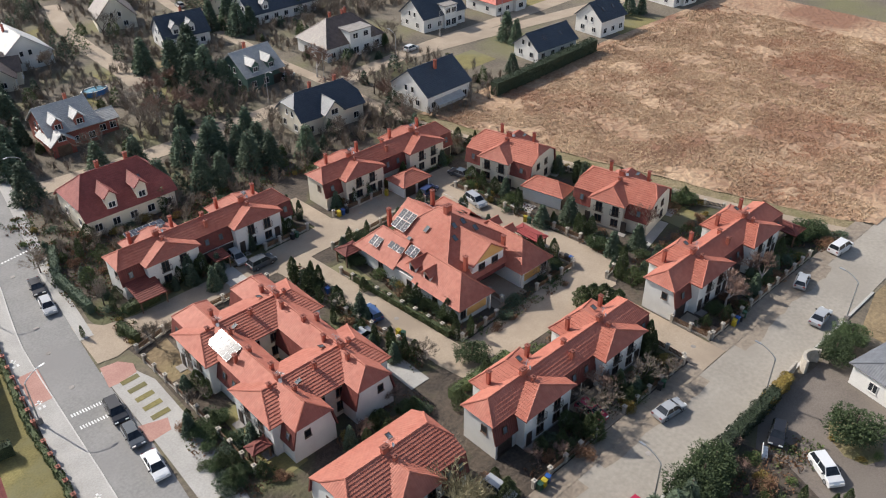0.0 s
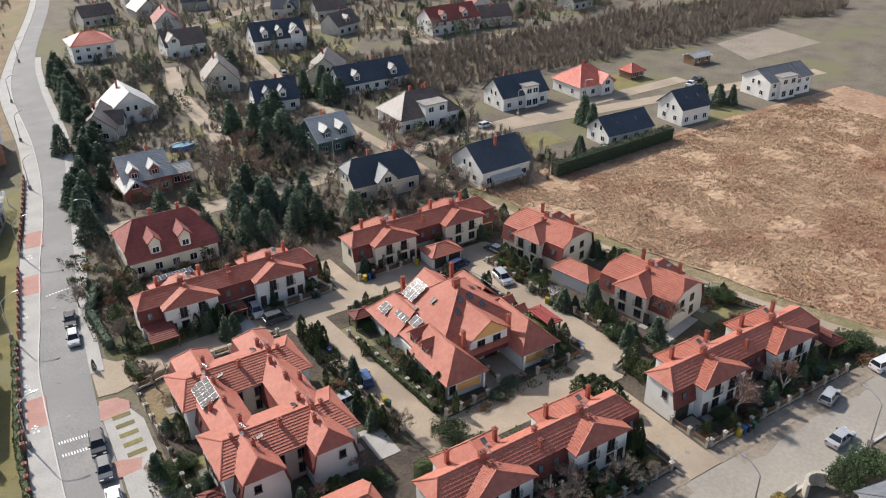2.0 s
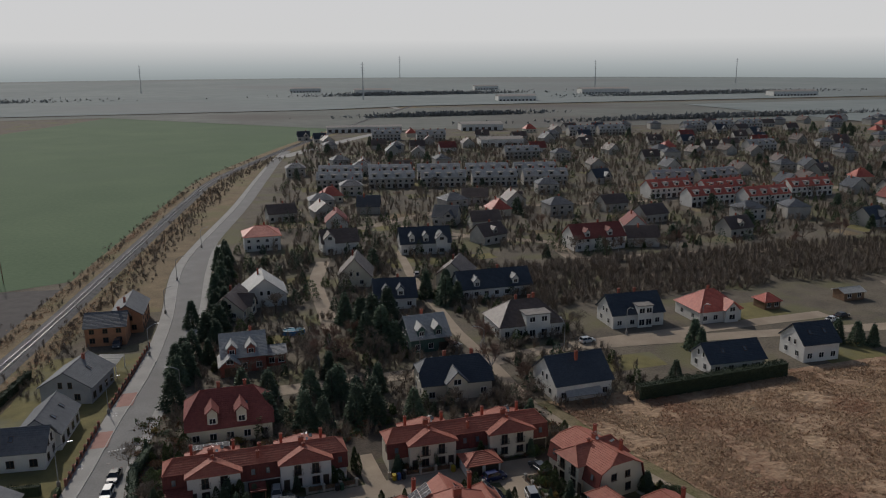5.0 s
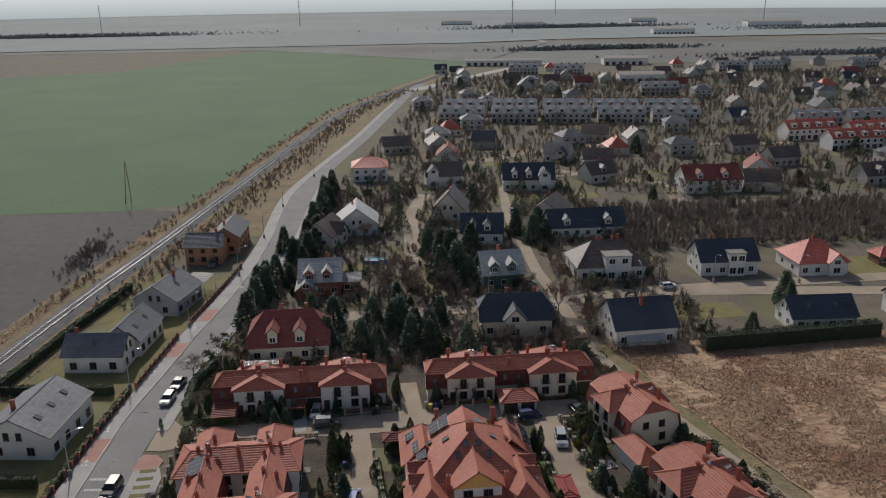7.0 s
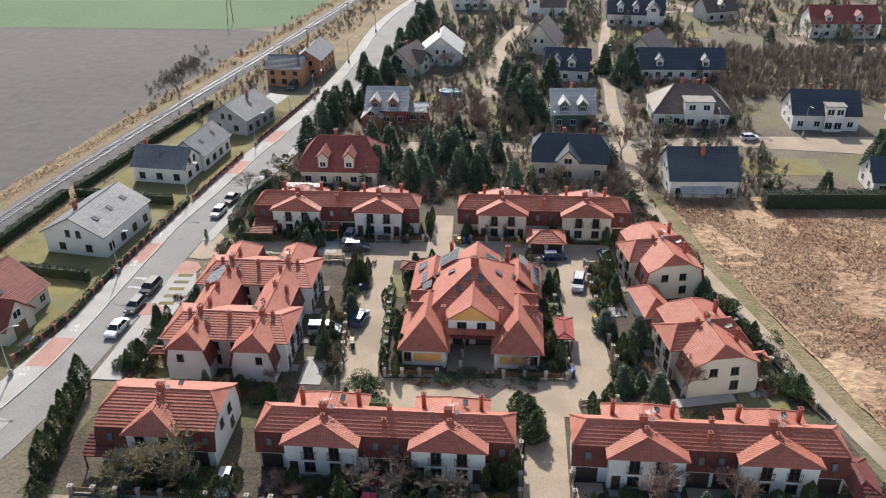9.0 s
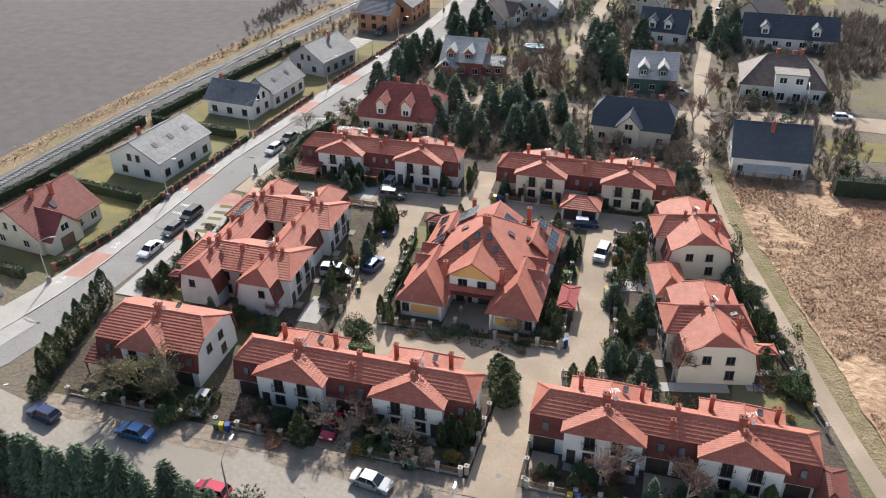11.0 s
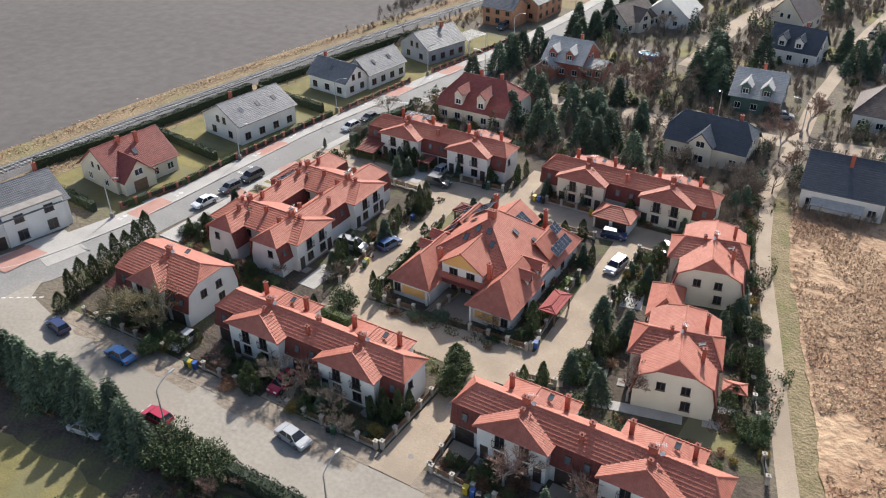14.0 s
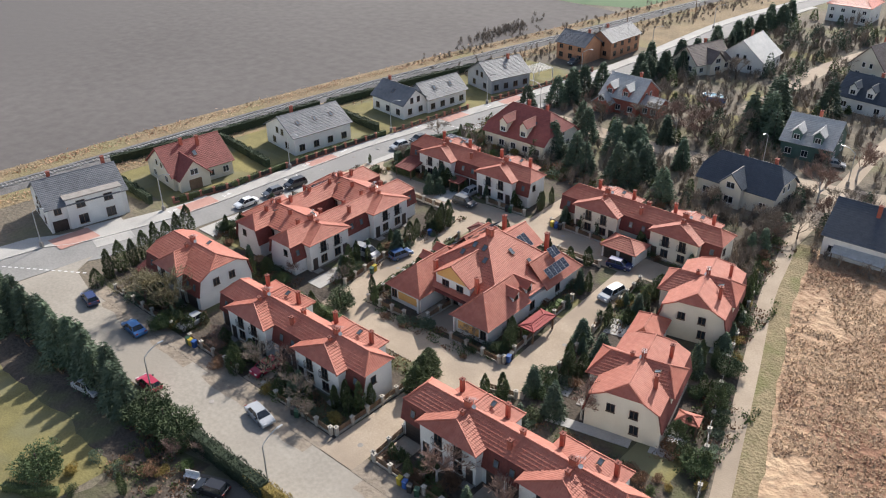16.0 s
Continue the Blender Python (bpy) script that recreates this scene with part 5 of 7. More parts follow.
def terrace(m, count, wall, tile, label):
    h = thing("terrace", label, "terrace", "far terraces", m)
    L = count * 6.2
    faces, lines, _ = hip_faces(0, L, -5, 5, 5.2, 9.0, 0, 0)
    roof(h, faces, lines, tile, course=0.6)
    s = Shape()
    s.prism([(0.3, -4.6, 0), (0.3, 4.6, 0), (0.3, 4.6, 5.2), (0.3, 0, 8.6), (0.3, -4.6, 5.2)], (L - 0.6, 0, 0))
    part("wall", s, wall, h)
    for i in range(count):
        u = 6.2 * (i + 0.5)
        d = Shape()
        d.box(u - 1.2, u + 1.2, -4.2, -1.0, 5.2, 7.6)
        part("dormer", d, wall, h)
        d = Shape()
        d.box(u - 1.4, u + 1.4, -4.5, -0.9, 7.6, 7.8)
        part("dormer_roof", d, CAPM, h)
        window(h, u, -4.21, 6.0, 1.6, 1.2, frame_mat=FRAME)
        for v in (-1.5, 1.5):
            window(h, u + v, -4.61, 3.2, 1.3, 1.3, frame_mat=FRAME)
        panel_door(h, u - 1.5, -4.62, 0.1, 2.2, 2.1)
        window(h, u + 1.5, -4.61, 0.6, 1.6, 1.7, frame_mat=FRAME)
        chimney(h, u + 3.0, 0.0, 8.6, 10.0, 0.8, 0.5)
    return h


T0 = terrace(pose(99, 412, 0, 0, 0, -11.5), 4, HAZEW, TILE_PALE, "row of terraced houses with pale roofs and dormers")
for i in range(1, 5):
    copy_thing(T0, pose(99 + 27.4 * i, 412 - 5.6 * i, 0, 0, 0, -11.5))
for i in range(5):
    copy_thing(T0, pose(104 + 27.4 * i, 438 - 5.6 * i, 0, 0, 0, -11.5))
T1 = terrace(pose(256, 304, 0, 0, 0, 4), 4, WHITE, TILE_PINK, "row of houses with salmon-red roofs")
for x, y, a in ((281, 296, 4), (250, 330, 4), (276, 322, 6), (318, 312, 0)):
    copy_thing(T1, pose(x, y, 0, 0, 0, a))
for x, y, a in ((270, 360, 0), (297, 358, 4), (180, 655, -10), (215, 640, -10), (352, 636, -4), (380, 634, -4), (470, 640, 3), (500, 640, 3), (530, 640, 0), (680, 515, 0), (710, 512, 0), (420, 480, 5), (240, 500, -8)):
    copy_thing(T0, pose(x, y, 0, 0, 0, a))


def flat_shed(m, w, d, z, label, material):
    h = thing("warehouse", label, "warehouse", m=m)
    s = Shape()
    s.box(-w / 2, w / 2, -d / 2, d / 2, 0, z)
    part("wall", s, material, h)
    s = Shape()
    s.prism([(-w / 2 - 0.3, -d / 2 - 0.3, z), (-w / 2 - 0.3, d / 2 + 0.3, z), (-w / 2 - 0.3, 0, z + d * 0.09)], (w + 0.6, 0, 0))
    part("roof", s, CAPM, h)
    for i in range(int(w / 6)):
        panel_door(h, -w / 2 + 3 + i * 6, -d / 2 - 0.02, 0.05, 3.0, 3.0)


for x, y, w, d, z in ((267, 578, 34, 18, 6), (190, 735, 70, 14, 5), (300, 720, 40, 20, 6), (520, 1180, 60, 25, 8), (360, 1500, 70, 30, 8), (760, 1350, 90, 30, 9), (1010, 1150, 80, 25, 8), (250, 1620, 60, 25, 8), (620, 1600, 50, 20, 8)):
    flat_shed(pose(x, y, 0, 0, 0, -8), w, d, z, "long pale warehouse in the distance", WHITE)

# further houses of the town: six kinds, set out along its gardens
kinds = [
    house(pose(143, 262, 0, 0, 0, 20), 11, 9, 3.3, 7.6, HAZEW, TILE_BROWN, "pale house with brown roof among gardens", dormers=(0,), chimneys=((0.1, 0.2),), sides=False, group="houses of the town"),
    house(pose(138, 300, 0, 0, 0, -30), 10, 10, 3.4, 8.0, HAZEW, TILE_NAVY, "cream house with black roof among gardens", gable=(2, 4, 1, 6.6), chimneys=((0.2, 0.2),), sides=False, group="houses of the town"),
    house(pose(150, 330, 0, 0, 0, 10), 11, 10, 5.2, 8.0, HAZEW, TILE_GREY, "two-storey pale house with grey hipped roof", hip=4.5, chimneys=((0.1, 0.2),), sides=False, group="houses of the town"),
    house(pose(205, 262, 0, 0, 0, 70), 12, 9, 3.2, 7.6, WHITE, TILE_RED, "white house with red roof among gardens", chimneys=((0.1, 0.2),), sky=2, sides=False, group="houses of the town"),
    house(pose(90, 330, 0, 0, 0, 95), 12, 9, 3.6, 7.4, HAZEW, TILE_BROWN, "pale house with dull brown roof among gardens", chimneys=((0.1, 0.2),), sides=False, group="houses of the town"),
    house(pose(100, 370, 0, 0, 0, 5), 10, 9, 3.2, 7.4, CREAM, TILE_PINK, "cream house with bright red roof among gardens", hip=4, chimneys=((0.1, 0.2),), sides=False, group="houses of the town"),
]
FAR[0] = False
TAKEN = [(o.matrix_basis.translation.x, o.matrix_basis.translation.y) for o in scene.objects if o.parent is None and o.get("category") in ("house", "terrace")]
for o in [o for o in scene.objects if o.get("category") == "terrace"]:
    p = o.matrix_basis @ Vector((12, 0, 0))
    TAKEN += [(p.x, p.y), tuple((o.matrix_basis @ Vector((22, 0, 0))).xy)]
rng = random.Random(11)


def road_x(y):
    return float(np.interp(y, YS, [p[0] for p in ASPH_E]))


def town(x, y):
    """Inside the built-up land north of the estate, clear of meadow, scrub and railway."""
    if y > 165 + 0 and y < 690 and x > road_x(min(y, 598)) + 9 and x < 1.45 * y + 30:
        return not (x > 132 and y < 228)
    return False


spots = []
for _ in range(9000):
    y = 240 + 450 * rng.random() ** 1.15
    x = rng.uniform(40, 780)
    if town(x, y) and y > 235 and all((x - a) ** 2 + (y - b) ** 2 > 17.5 ** 2 for a, b in TAKEN):
        TAKEN.append((x, y))
        spots.append((x, y))
    if len(spots) >= 150:
        break
for x, y in spots:
    k = rng.choice((0, 0, 1, 1, 2, 2, 2, 4, 4, 1, 3, 5, 0, 4))
    copy_thing(kinds[k], pose(x, y, 0, 0, 0, rng.choice((-12, 0, 78, 88, 5, 170)) + rng.uniform(-8, 8)))

# lawns and paved yards among the far gardens
lrng = random.Random(8)
for i in range(70):
    x, y = lrng.uniform(40, 330), lrng.uniform(165, 420)
    if not town(x, y):
        continue
    w, d = lrng.uniform(7, 16), lrng.uniform(6, 14)
    sheet("lawn", [(x - w / 2, y - d / 2), (x + w / 2, y - d / 2 + 1), (x + w / 2 - 0.6, y + d / 2), (x - w / 2, y + d / 2 - 0.5)], 0.026 + i * 0.0002, GRASS if i % 3 else VERGE, "patch of rough winter grass", "lawn")


# ---- plants ----
prng = np.random.default_rng(5)


def leaf_cloud(points, outward, size, droop=0.0, long=1.6, seed=0):
    """Small pointed leaf blades at the points, turned roughly outward."""
    r = np.random.default_rng(seed)
    n = len(points)
    d = outward + r.normal(0, 0.55, (n, 3))
    d[:, 2] -= droop
    d /= np.linalg.norm(d, axis=1)[:, None] + 1e-9
    a = np.cross(d, r.normal(0, 1, (n, 3)))
    a /= np.linalg.norm(a, axis=1)[:, None] + 1e-9
    sz = size * r.uniform(0.6, 1.4, n)[:, None]
    v = np.stack([points + a * sz * 0.5, points - a * sz * 0.5, points + d * sz * long], 1).reshape(-1, 3)
    return v.tolist(), np.arange(3 * n).reshape(-1, 3).tolist()


def mesh_of(name, v, f):
    me = bpy.data.meshes.new(name)
    me.from_pydata(v, [], f)
    me.update()
    return me


def rod_mesh(name, rods, sides=3):
    s = Shape()
    for p, q, a, b in rods:
        s.bar(p, q, a, b, sides)
    return s.mesh(name)


def plant(name, label, category, trunk, crown, bark, leaf, crown_name="crown"):
    if not trunk:
        crown.materials.append(leaf)
        return tagged(new(name, crown), label, category)
    h = thing(name, label, category)
    part("trunk", trunk, bark, h)
    part(crown_name, crown, leaf, h)
    return h


def fir(seed, n, height=1.0, width=0.24):
    """A spruce of unit height: whorls of drooping boughs that thin towards the tip."""
    r = np.random.default_rng(seed)
    t = r.uniform(0.03, 1, n) ** 0.75
    t = 1 - t
    tiers = 13
    t = (np.floor(t * tiers) + r.uniform(0, 0.75, n) ** 1.5) / tiers
    boughs = r.uniform(0, 2 * math.pi, 90)
    lens = r.uniform(0.72, 1.15, 90)
    k = r.integers(0, 90, n)
    ang = boughs[k] + r.normal(0, 0.16, n)
    rad = width * (1 - t * 0.97) * lens[k] * r.uniform(0.35, 1.0, n) ** 0.6
    z = 0.05 + t * 0.95 - rad * 0.32
    pts = np.stack([rad * np.cos(ang), rad * np.sin(ang), z], 1)
    out = np.stack([np.cos(ang), np.sin(ang), np.full(n, -0.1)], 1)
    return leaf_cloud(pts, out, 0.025 if n > 1500 else 0.04, 0.25, 2.1, seed)


def column(seed, n, width=0.16, point=1.0):
    """A thuja: a dense upright spindle."""
    r = np.random.default_rng(seed)
    t = r.uniform(0.02, 1, n)
    ang = r.uniform(0, 2 * math.pi, n)
    prof = np.sin(np.clip(t * 0.93 + 0.1, 0, 1) * math.pi) ** 0.6 * (1 - 0.35 * t * point)
    lump = 1 + 0.2 * np.sin(ang * 3 + t * 9 + seed) + 0.12 * np.sin(ang * 7 - t * 17)
    rad = width * prof * lump * r.uniform(0.78, 1.0, n)
    pts = np.stack([rad * np.cos(ang), rad * np.sin(ang), t * 0.96], 1)
    out = np.stack([np.cos(ang) * 0.7, np.sin(ang) * 0.7, np.full(n, 0.8)], 1)
    return leaf_cloud(pts, out, 0.023, 0, 1.9, seed)


def clumps(seed, n, count=9, flat=0.85, low=0.12, open_=0.5):
    """A broad crown of several uneven clumps with gaps."""
    r = np.random.default_rng(seed)
    c = r.normal(0, 1, (count, 3))
    c /= np.linalg.norm(c, axis=1)[:, None]
    c *= r.uniform(0.12, 0.33, count)[:, None]
    c[:, 2] = np.abs(c[:, 2]) * 0.9 + low + 0.2
    size = r.uniform(0.14, 0.27, count)
    k = r.integers(0, count, n)
    d = r.normal(0, 1, (n, 3))
    d /= np.linalg.norm(d, axis=1)[:, None]
    pts = c[k] + d * (size[k] * r.uniform(0.6, 1.05, n))[:, None]
    pts[:, 2] = np.maximum(pts[:, 2] * flat, 0.02)
    return leaf_cloud(pts, d, 0.03 if n < 2000 else 0.023, 0, 1.6, seed)


def bare(seed, depth=5, spread=0.6, lean=0.0):
    """A leafless tree of unit height: trunk, limbs and fine twigs."""
    r = random.Random(seed)
    limbs, boughs, twigs = [], [], []

    def grow(p, d, length, rad, level):
        q = p + d * length
        (limbs if level < 2 else boughs if level < 4 else twigs).append((p, q, rad, rad * 0.62))
        if level >= depth:
            return
        for i in range(4 if level == 0 else 3 if level < 6 else 2):
            axis = Vector((r.gauss(0, 1), r.gauss(0, 1), r.gauss(0, 0.5)))
            e = (d + axis * spread * (0.55 if level else 0.75) + Vector((0, 0, 0.13))).normalized()
            start = p + d * length * r.uniform(0.5 if level else 0.7, 1.0)
            grow(start, e, length * r.uniform(0.62, 0.86), rad * 0.55, level + 1)

    grow(Vector((0, 0, 0)), Vector((lean, 0, 1)).normalized(), 0.25, 0.02, 0)
    top = max(q.z for p, q, a, b in twigs)
    fit = lambda rods, lo: [(p / top, q / top, max(a, lo), max(b, lo)) for p, q, a, b in rods]
    crown = Shape()
    for p, q, a, b in fit(boughs, 0.003):
        crown.bar(p, q, a, b, 3)
    for p, q, a, b in twigs:
        side = (q - p).cross(Vector((r.gauss(0, 1), r.gauss(0, 1), r.gauss(0, 1)))).normalized() * 0.0034
        crown.face((p / top + side, p / top - side, q / top))
    return rod_mesh("trunk", fit(limbs, 0.004), 5), crown.mesh("twigs")


def trunk_mesh(h, r0):
    return rod_mesh("trunk", [((0, 0, 0), (0, 0, h), r0, r0 * 0.4)], 7)


FIRS = [plant("fir_tree", "dark green fir tree in a garden", "tree", trunk_mesh(0.9, 0.018), mesh_of("crown", *fir(s, 3300, width=w)), BARK, FIR) for s, w in ((1, 0.25), (2, 0.2), (3, 0.29))]
FIRS_FAR = [plant("fir_tree", "dark fir tree among the gardens", "tree", trunk_mesh(0.9, 0.018), mesh_of("crown", *fir(s, 1100, width=w)), BARK, FIR) for s, w in ((4, 0.27), (5, 0.22))]
for o in FIRS_FAR:
    o.children[1].data.transform(Matrix.Diagonal((1.05, 1.05, 1, 1)))
THUJAS = [plant("thuja", "columnar dark green thuja tree", "tree", trunk_mesh(0.4, 0.02), mesh_of("crown", *column(s, 2100, w)), BARK, THUJA) for s, w in ((11, 0.15), (12, 0.19))]
CONES = [plant("conical_thuja", "broad conical green thuja tree", "tree", trunk_mesh(0.4, 0.03), mesh_of("crown", *column(s, 2700, w, 1.5)), BARK, THUJA) for s, w in ((13, 0.27), (14, 0.33))]
PINES = [plant("pine_tree", "bushy green pine tree with open clumps", "tree", trunk_mesh(0.6, 0.03), mesh_of("crown", *clumps(s, 5600, 14)), BARK, PINE) for s in (21, 22)]
SHRUBS = [plant("shrub", l, "shrub", None, mesh_of("leaves", *clumps(s, 1500, 8, 0.9, 0.0)), BARK, m, "leaves") for s, m, l in ((31, LEAF, "leafy green garden shrub"), (32, THUJA, "dark evergreen garden shrub"), (33, GOLD, "golden-leaved shrub in a garden"), (34, RUST, "rusty brown winter shrub"), (35, FIR, "dark low juniper shrub"))]
BARES = []
for s, dp, sp, bk, tw, lb in ((41, 7, 0.62, BARK, TWIG, "leafless tree with a dense brown crown"), (42, 7, 0.55, BARK, TWIG, "leafless grey-brown tree in a garden"), (43, 7, 0.5, BIRCH, TWIG_RED, "leafless birch with pale limbs and reddish twigs"), (44, 7, 0.75, BARK, TWIG_RED, "low leafless tree with reddish twigs"), (45, 7, 0.66, BARK, OLIVE, "broad leafless tree with olive-brown twigs")):
    tm, cm = bare(s, dp, sp)
    BARES.append(plant("bare_tree", lb, "tree", tm, cm, bk, tw, "crown"))
BARE_FAR = []
for s, tw in ((51, TWIG), (52, TWIG_RED)):
    tm, cm = bare(s, 6, 0.6)
    BARE_FAR.append(plant("bare_tree", "leafless tree among the gardens", "tree", tm, cm, BARK, tw, "crown"))
ORIGINALS = FIRS + FIRS_FAR + THUJAS + CONES + PINES + SHRUBS + BARES + BARE_FAR
USED = set()


def put(proto, x, y, h, wide=1.0, z=0.0):
    """Set a plant out: the first time the built one itself, then copies."""
    if 36 < y < 118 and path_x(y) - 5 < x < path_x(y) + 4:
        x = min(x, path_x(y) - 1.7 - 0.2 * h * wide)
    m = pose(x, y, z - 0.03, 0, 0, rng.uniform(0, 360))
    scale = (h * wide * rng.uniform(0.92, 1.08), h * wide * rng.uniform(0.92, 1.08), h)
    if proto.name not in USED:
        USED.add(proto.name)
        proto.matrix_basis = m
        proto.scale = scale
        return proto
    ob = copy_thing(proto, m)
    ob.scale = scale
    return ob


F, T, K, P, S, D = FIRS, THUJAS, CONES, PINES, SHRUBS, BARES
# columnar thujas beside the corner house and along fences
for i in range(8):
    put(T[i % 2], 23.3 - i * 0.43, 38.4 + i * 2.35, 5.5 + 0.5 * math.sin(i * 2.1), 1.1)
put(K[1], 24.2, 35.7, 3.6, 1.2)
for x, y, h in ((74.6, 41.6, 4.6), (75.6, 41.0, 4.2), (76.4, 42.2, 4.8), (77.0, 43.6, 4.0), (73.6, 40.6, 3.8), (59.2, 61.3, 4.2), (60.9, 60.2, 3.8), (50.6, 64.6, 5.0), (49.8, 67.0, 4.4), (51.4, 62.8, 4.0), (104.4, 77.0, 5.0), (105.8, 78.6, 3.6), (108.0, 72.4, 3.0), (81.6, 66.2, 2.2), (82.0, 67.4, 2.0), (81.4, 64.9, 2.0), (102.2, 98.0, 4.2), (102.8, 95.4, 4.0), (101.8, 100.2, 3.6), (52.0, 84.6, 4.2), (53.0, 86.0, 3.6), (66.5, 15.8, 3.4), (22.4, 96.6, 2.2), (61.6, 101.4, 4.0), (61.0, 103.0, 3.4), (61.6, 105.0, 3.6), (98.6, 92.6, 3.2)):
    put(T[int(h * 10) % 2], x, y, h)
for x, y, h in ((58.2, 36.9, 4.6), (51.6, 77.6, 4.2), (51.0, 83.8, 4.4), (56.9, 78.4, 2.6), (78.6, 51.4, 4.6), (79.2, 49.4, 4.4), (78.2, 53.0, 4.0), (77.2, 54.0, 3.6), (103.4, 104, 3.4), (61.2, 65.0, 3.8), (59.6, 71.6, 3.4), (93.0, 66.6, 3.0), (24.4, 63.0, 2.8), (114.0, 60.5, 3.0)):
    put(K[int(h * 10) % 2], x, y, h, 1.7 if 77 < x < 80 and y > 49 else 1.2)
# fuller garden evergreens
erng = random.Random(17)
for (x0, x1, y0, y1), n in (((59.4, 61.6, 62, 88), 11), ((81.2, 83.0, 62, 86), 9), ((89.8, 93.2, 58, 71), 9), ((88.8, 92.0, 76, 91), 9), ((48.8, 52.8, 60, 90), 13), ((26.8, 29.2, 57, 78), 8), ((36, 46, 52.6, 57), 9), ((49, 76, 37.4, 40.6), 16), ((85, 111, 37.8, 40.8), 13), ((31, 59, 97.6, 99.6), 9), ((67, 94, 98.6, 100.2), 8), ((106.5, 112.5, 60, 78), 10), ((103, 106, 82, 102), 9), ((62, 80, 88, 90.4), 9), ((30, 46, 37.4, 41), 14), ((50, 62, 51, 53), 5), ((86, 98, 52, 56), 6), ((23.5, 27, 58, 72), 9), ((26, 30, 97, 112), 6), ((26, 34, 112, 121), 6)):
    for _ in range(n):
        k = erng.random()
        x, y = erng.uniform(x0, x1), erng.uniform(y0, y1)
        if k < 0.35:
            put(T[erng.randrange(2)], x, y, erng.uniform(2.4, 4.6), 1.15)
        elif k < 0.65:
            put(K[erng.randrange(2)], x, y, erng.uniform(1.8, 3.6), 1.3)
        elif k < 0.82:
            put(P[erng.randrange(2)], x, y, erng.uniform(1.8, 3.0), 1.3)
        else:
            put(F[erng.randrange(3)], x, y, erng.uniform(2.4, 4.4), 1.3)
# fir row south of the street
for i in range(19):
    put(F[i % 3], 10 + i * 2.5 + rng.uniform(-0.5, 0.5), 24.0 + rng.uniform(-1.0, 0.8), rng.uniform(6.0, 9.4), 1.2)
for x, y, h in ((61.2, 24.6, 5.8), (63.9, 24.8, 5.4), (58.2, 24.2, 6.2), (91.6, 24.0, 5.0), (96.2, 24.0, 4.8), (80.0, 16.3, 6.2), (56.8, 11.2, 5.6), (112.4, 59.8, 3.8), (117.4, 40.6, 4.6), (115.4, 41.0, 4.2), (118.4, 39.6, 4.0), (108.4, 78.4, 4.0), (57.4, 56.4, 4.4), (94.0, 24.6, 4.0), (41.8, 35.8, 3.2)):
    put(P[int(h * 10) % 2], x, y, h, 1.25)
# garden firs
for x, y, h in ((90.6, 59.0, 4.6), (89.4, 72.2, 4.2), (94.8, 57.2, 5.0), (93.8, 70.0, 5.0), (52.6, 73.6, 4.8), (40.0, 99.4, 4.6), (39.6, 97.4, 3.6), (41.2, 94.0, 4.4), (42.8, 95.2, 3.6), (31, 139.4, 8.2), (48.6, 124.5, 8), (55.5, 122.4, 8), (65.3, 122.2, 8.4), (63.6, 132.9, 8.6), (63.5, 145, 7), (72.3, 135, 7), (49.6, 135.8, 8), (58.6, 121, 7), (68.8, 120.6, 8), (76.1, 119.6, 7), (75.2, 161.4, 10), (79.0, 162.0, 11), (78.2, 168, 12.5), (76.0, 171.4, 11), (81.4, 158.6, 8), (73.5, 181.7, 9), (85, 181, 10), (104, 190, 9), (100.4, 198, 9), (31.4, 157.6, 8), (34.8, 165.8, 8), (33.6, 154.6, 9), (31.6, 150.8, 7.6), (34.7, 190.7, 8), (24.7, 20, 7), (33, 160.4, 8.4), (151, 137.8, 8), (150, 133.6, 7), (135.6, 121.6, 5), (69.2, 125.6, 8), (57.9, 133.6, 8), (66.4, 128.0, 7.4), (44.6, 141.6, 6.6), (62.0, 131.3, 8.2), (98, 113.4, 4.4), (96.6, 112, 3.6), (186, 130, 7), (190, 128, 6.4), (193, 126, 6), (88.0, 56.6, 2.4)):
    put(F[int(h * 10 + x) % 3], x, y, h, 1.45)
# bare trees of the near gardens
for x, y, h, k in ((37.0, 38.6, 7.8, 4), (34.8, 37.8, 6.4, 4), (39.6, 38.2, 5.6, 4), (64.8, 39.4, 4.8, 3), (61.2, 38.8, 4.6, 0), (69.0, 38.6, 4.4, 0), (91.4, 39.6, 6.0, 2), (98.0, 58.6, 6.0, 2), (100.2, 39.0, 5.6, 2), (27.6, 101.6, 4.2, 1), (28.8, 87.6, 4.4, 1), (52.8, 61.2, 3.4, 0), (98.6, 137.0, 7.4, 2), (66.0, 160, 8, 2), (62.4, 152, 7.5, 2), (78, 62.4, 3.0, 0), (24, 116, 4.5, 0), (103.4, 128, 6, 2), (119.4, 158.6, 6, 1), (45, 58.4, 3.0, 3), (38.4, 56.4, 2.6, 3), (66.4, 22.4, 2.8, 3), (68.8, 25.2, 2.6, 3), (72.8, 36.6, 3.6, 1), (26.6, 73.6, 3.4, 1), (53.8, 38.0, 2.8, 3), (50.8, 38.8, 2.6, 3), (103, 62, 3, 3), (57, 150, 7, 0), (70, 147, 7, 3), (74, 151, 7, 0), (67, 155, 7.6, 3), (60, 158, 6, 0), (101, 151, 8, 2), (104.2, 134, 6, 0), (78, 134.6, 5, 0), (95.6, 120.4, 5, 0), (84.6, 121.2, 5, 1), (100.5, 116.0, 4.4, 0), (101.0, 120.5, 4.8, 0), (103.2, 116.4, 4, 3)):
    put(D[k], x, y, h, 1.5)
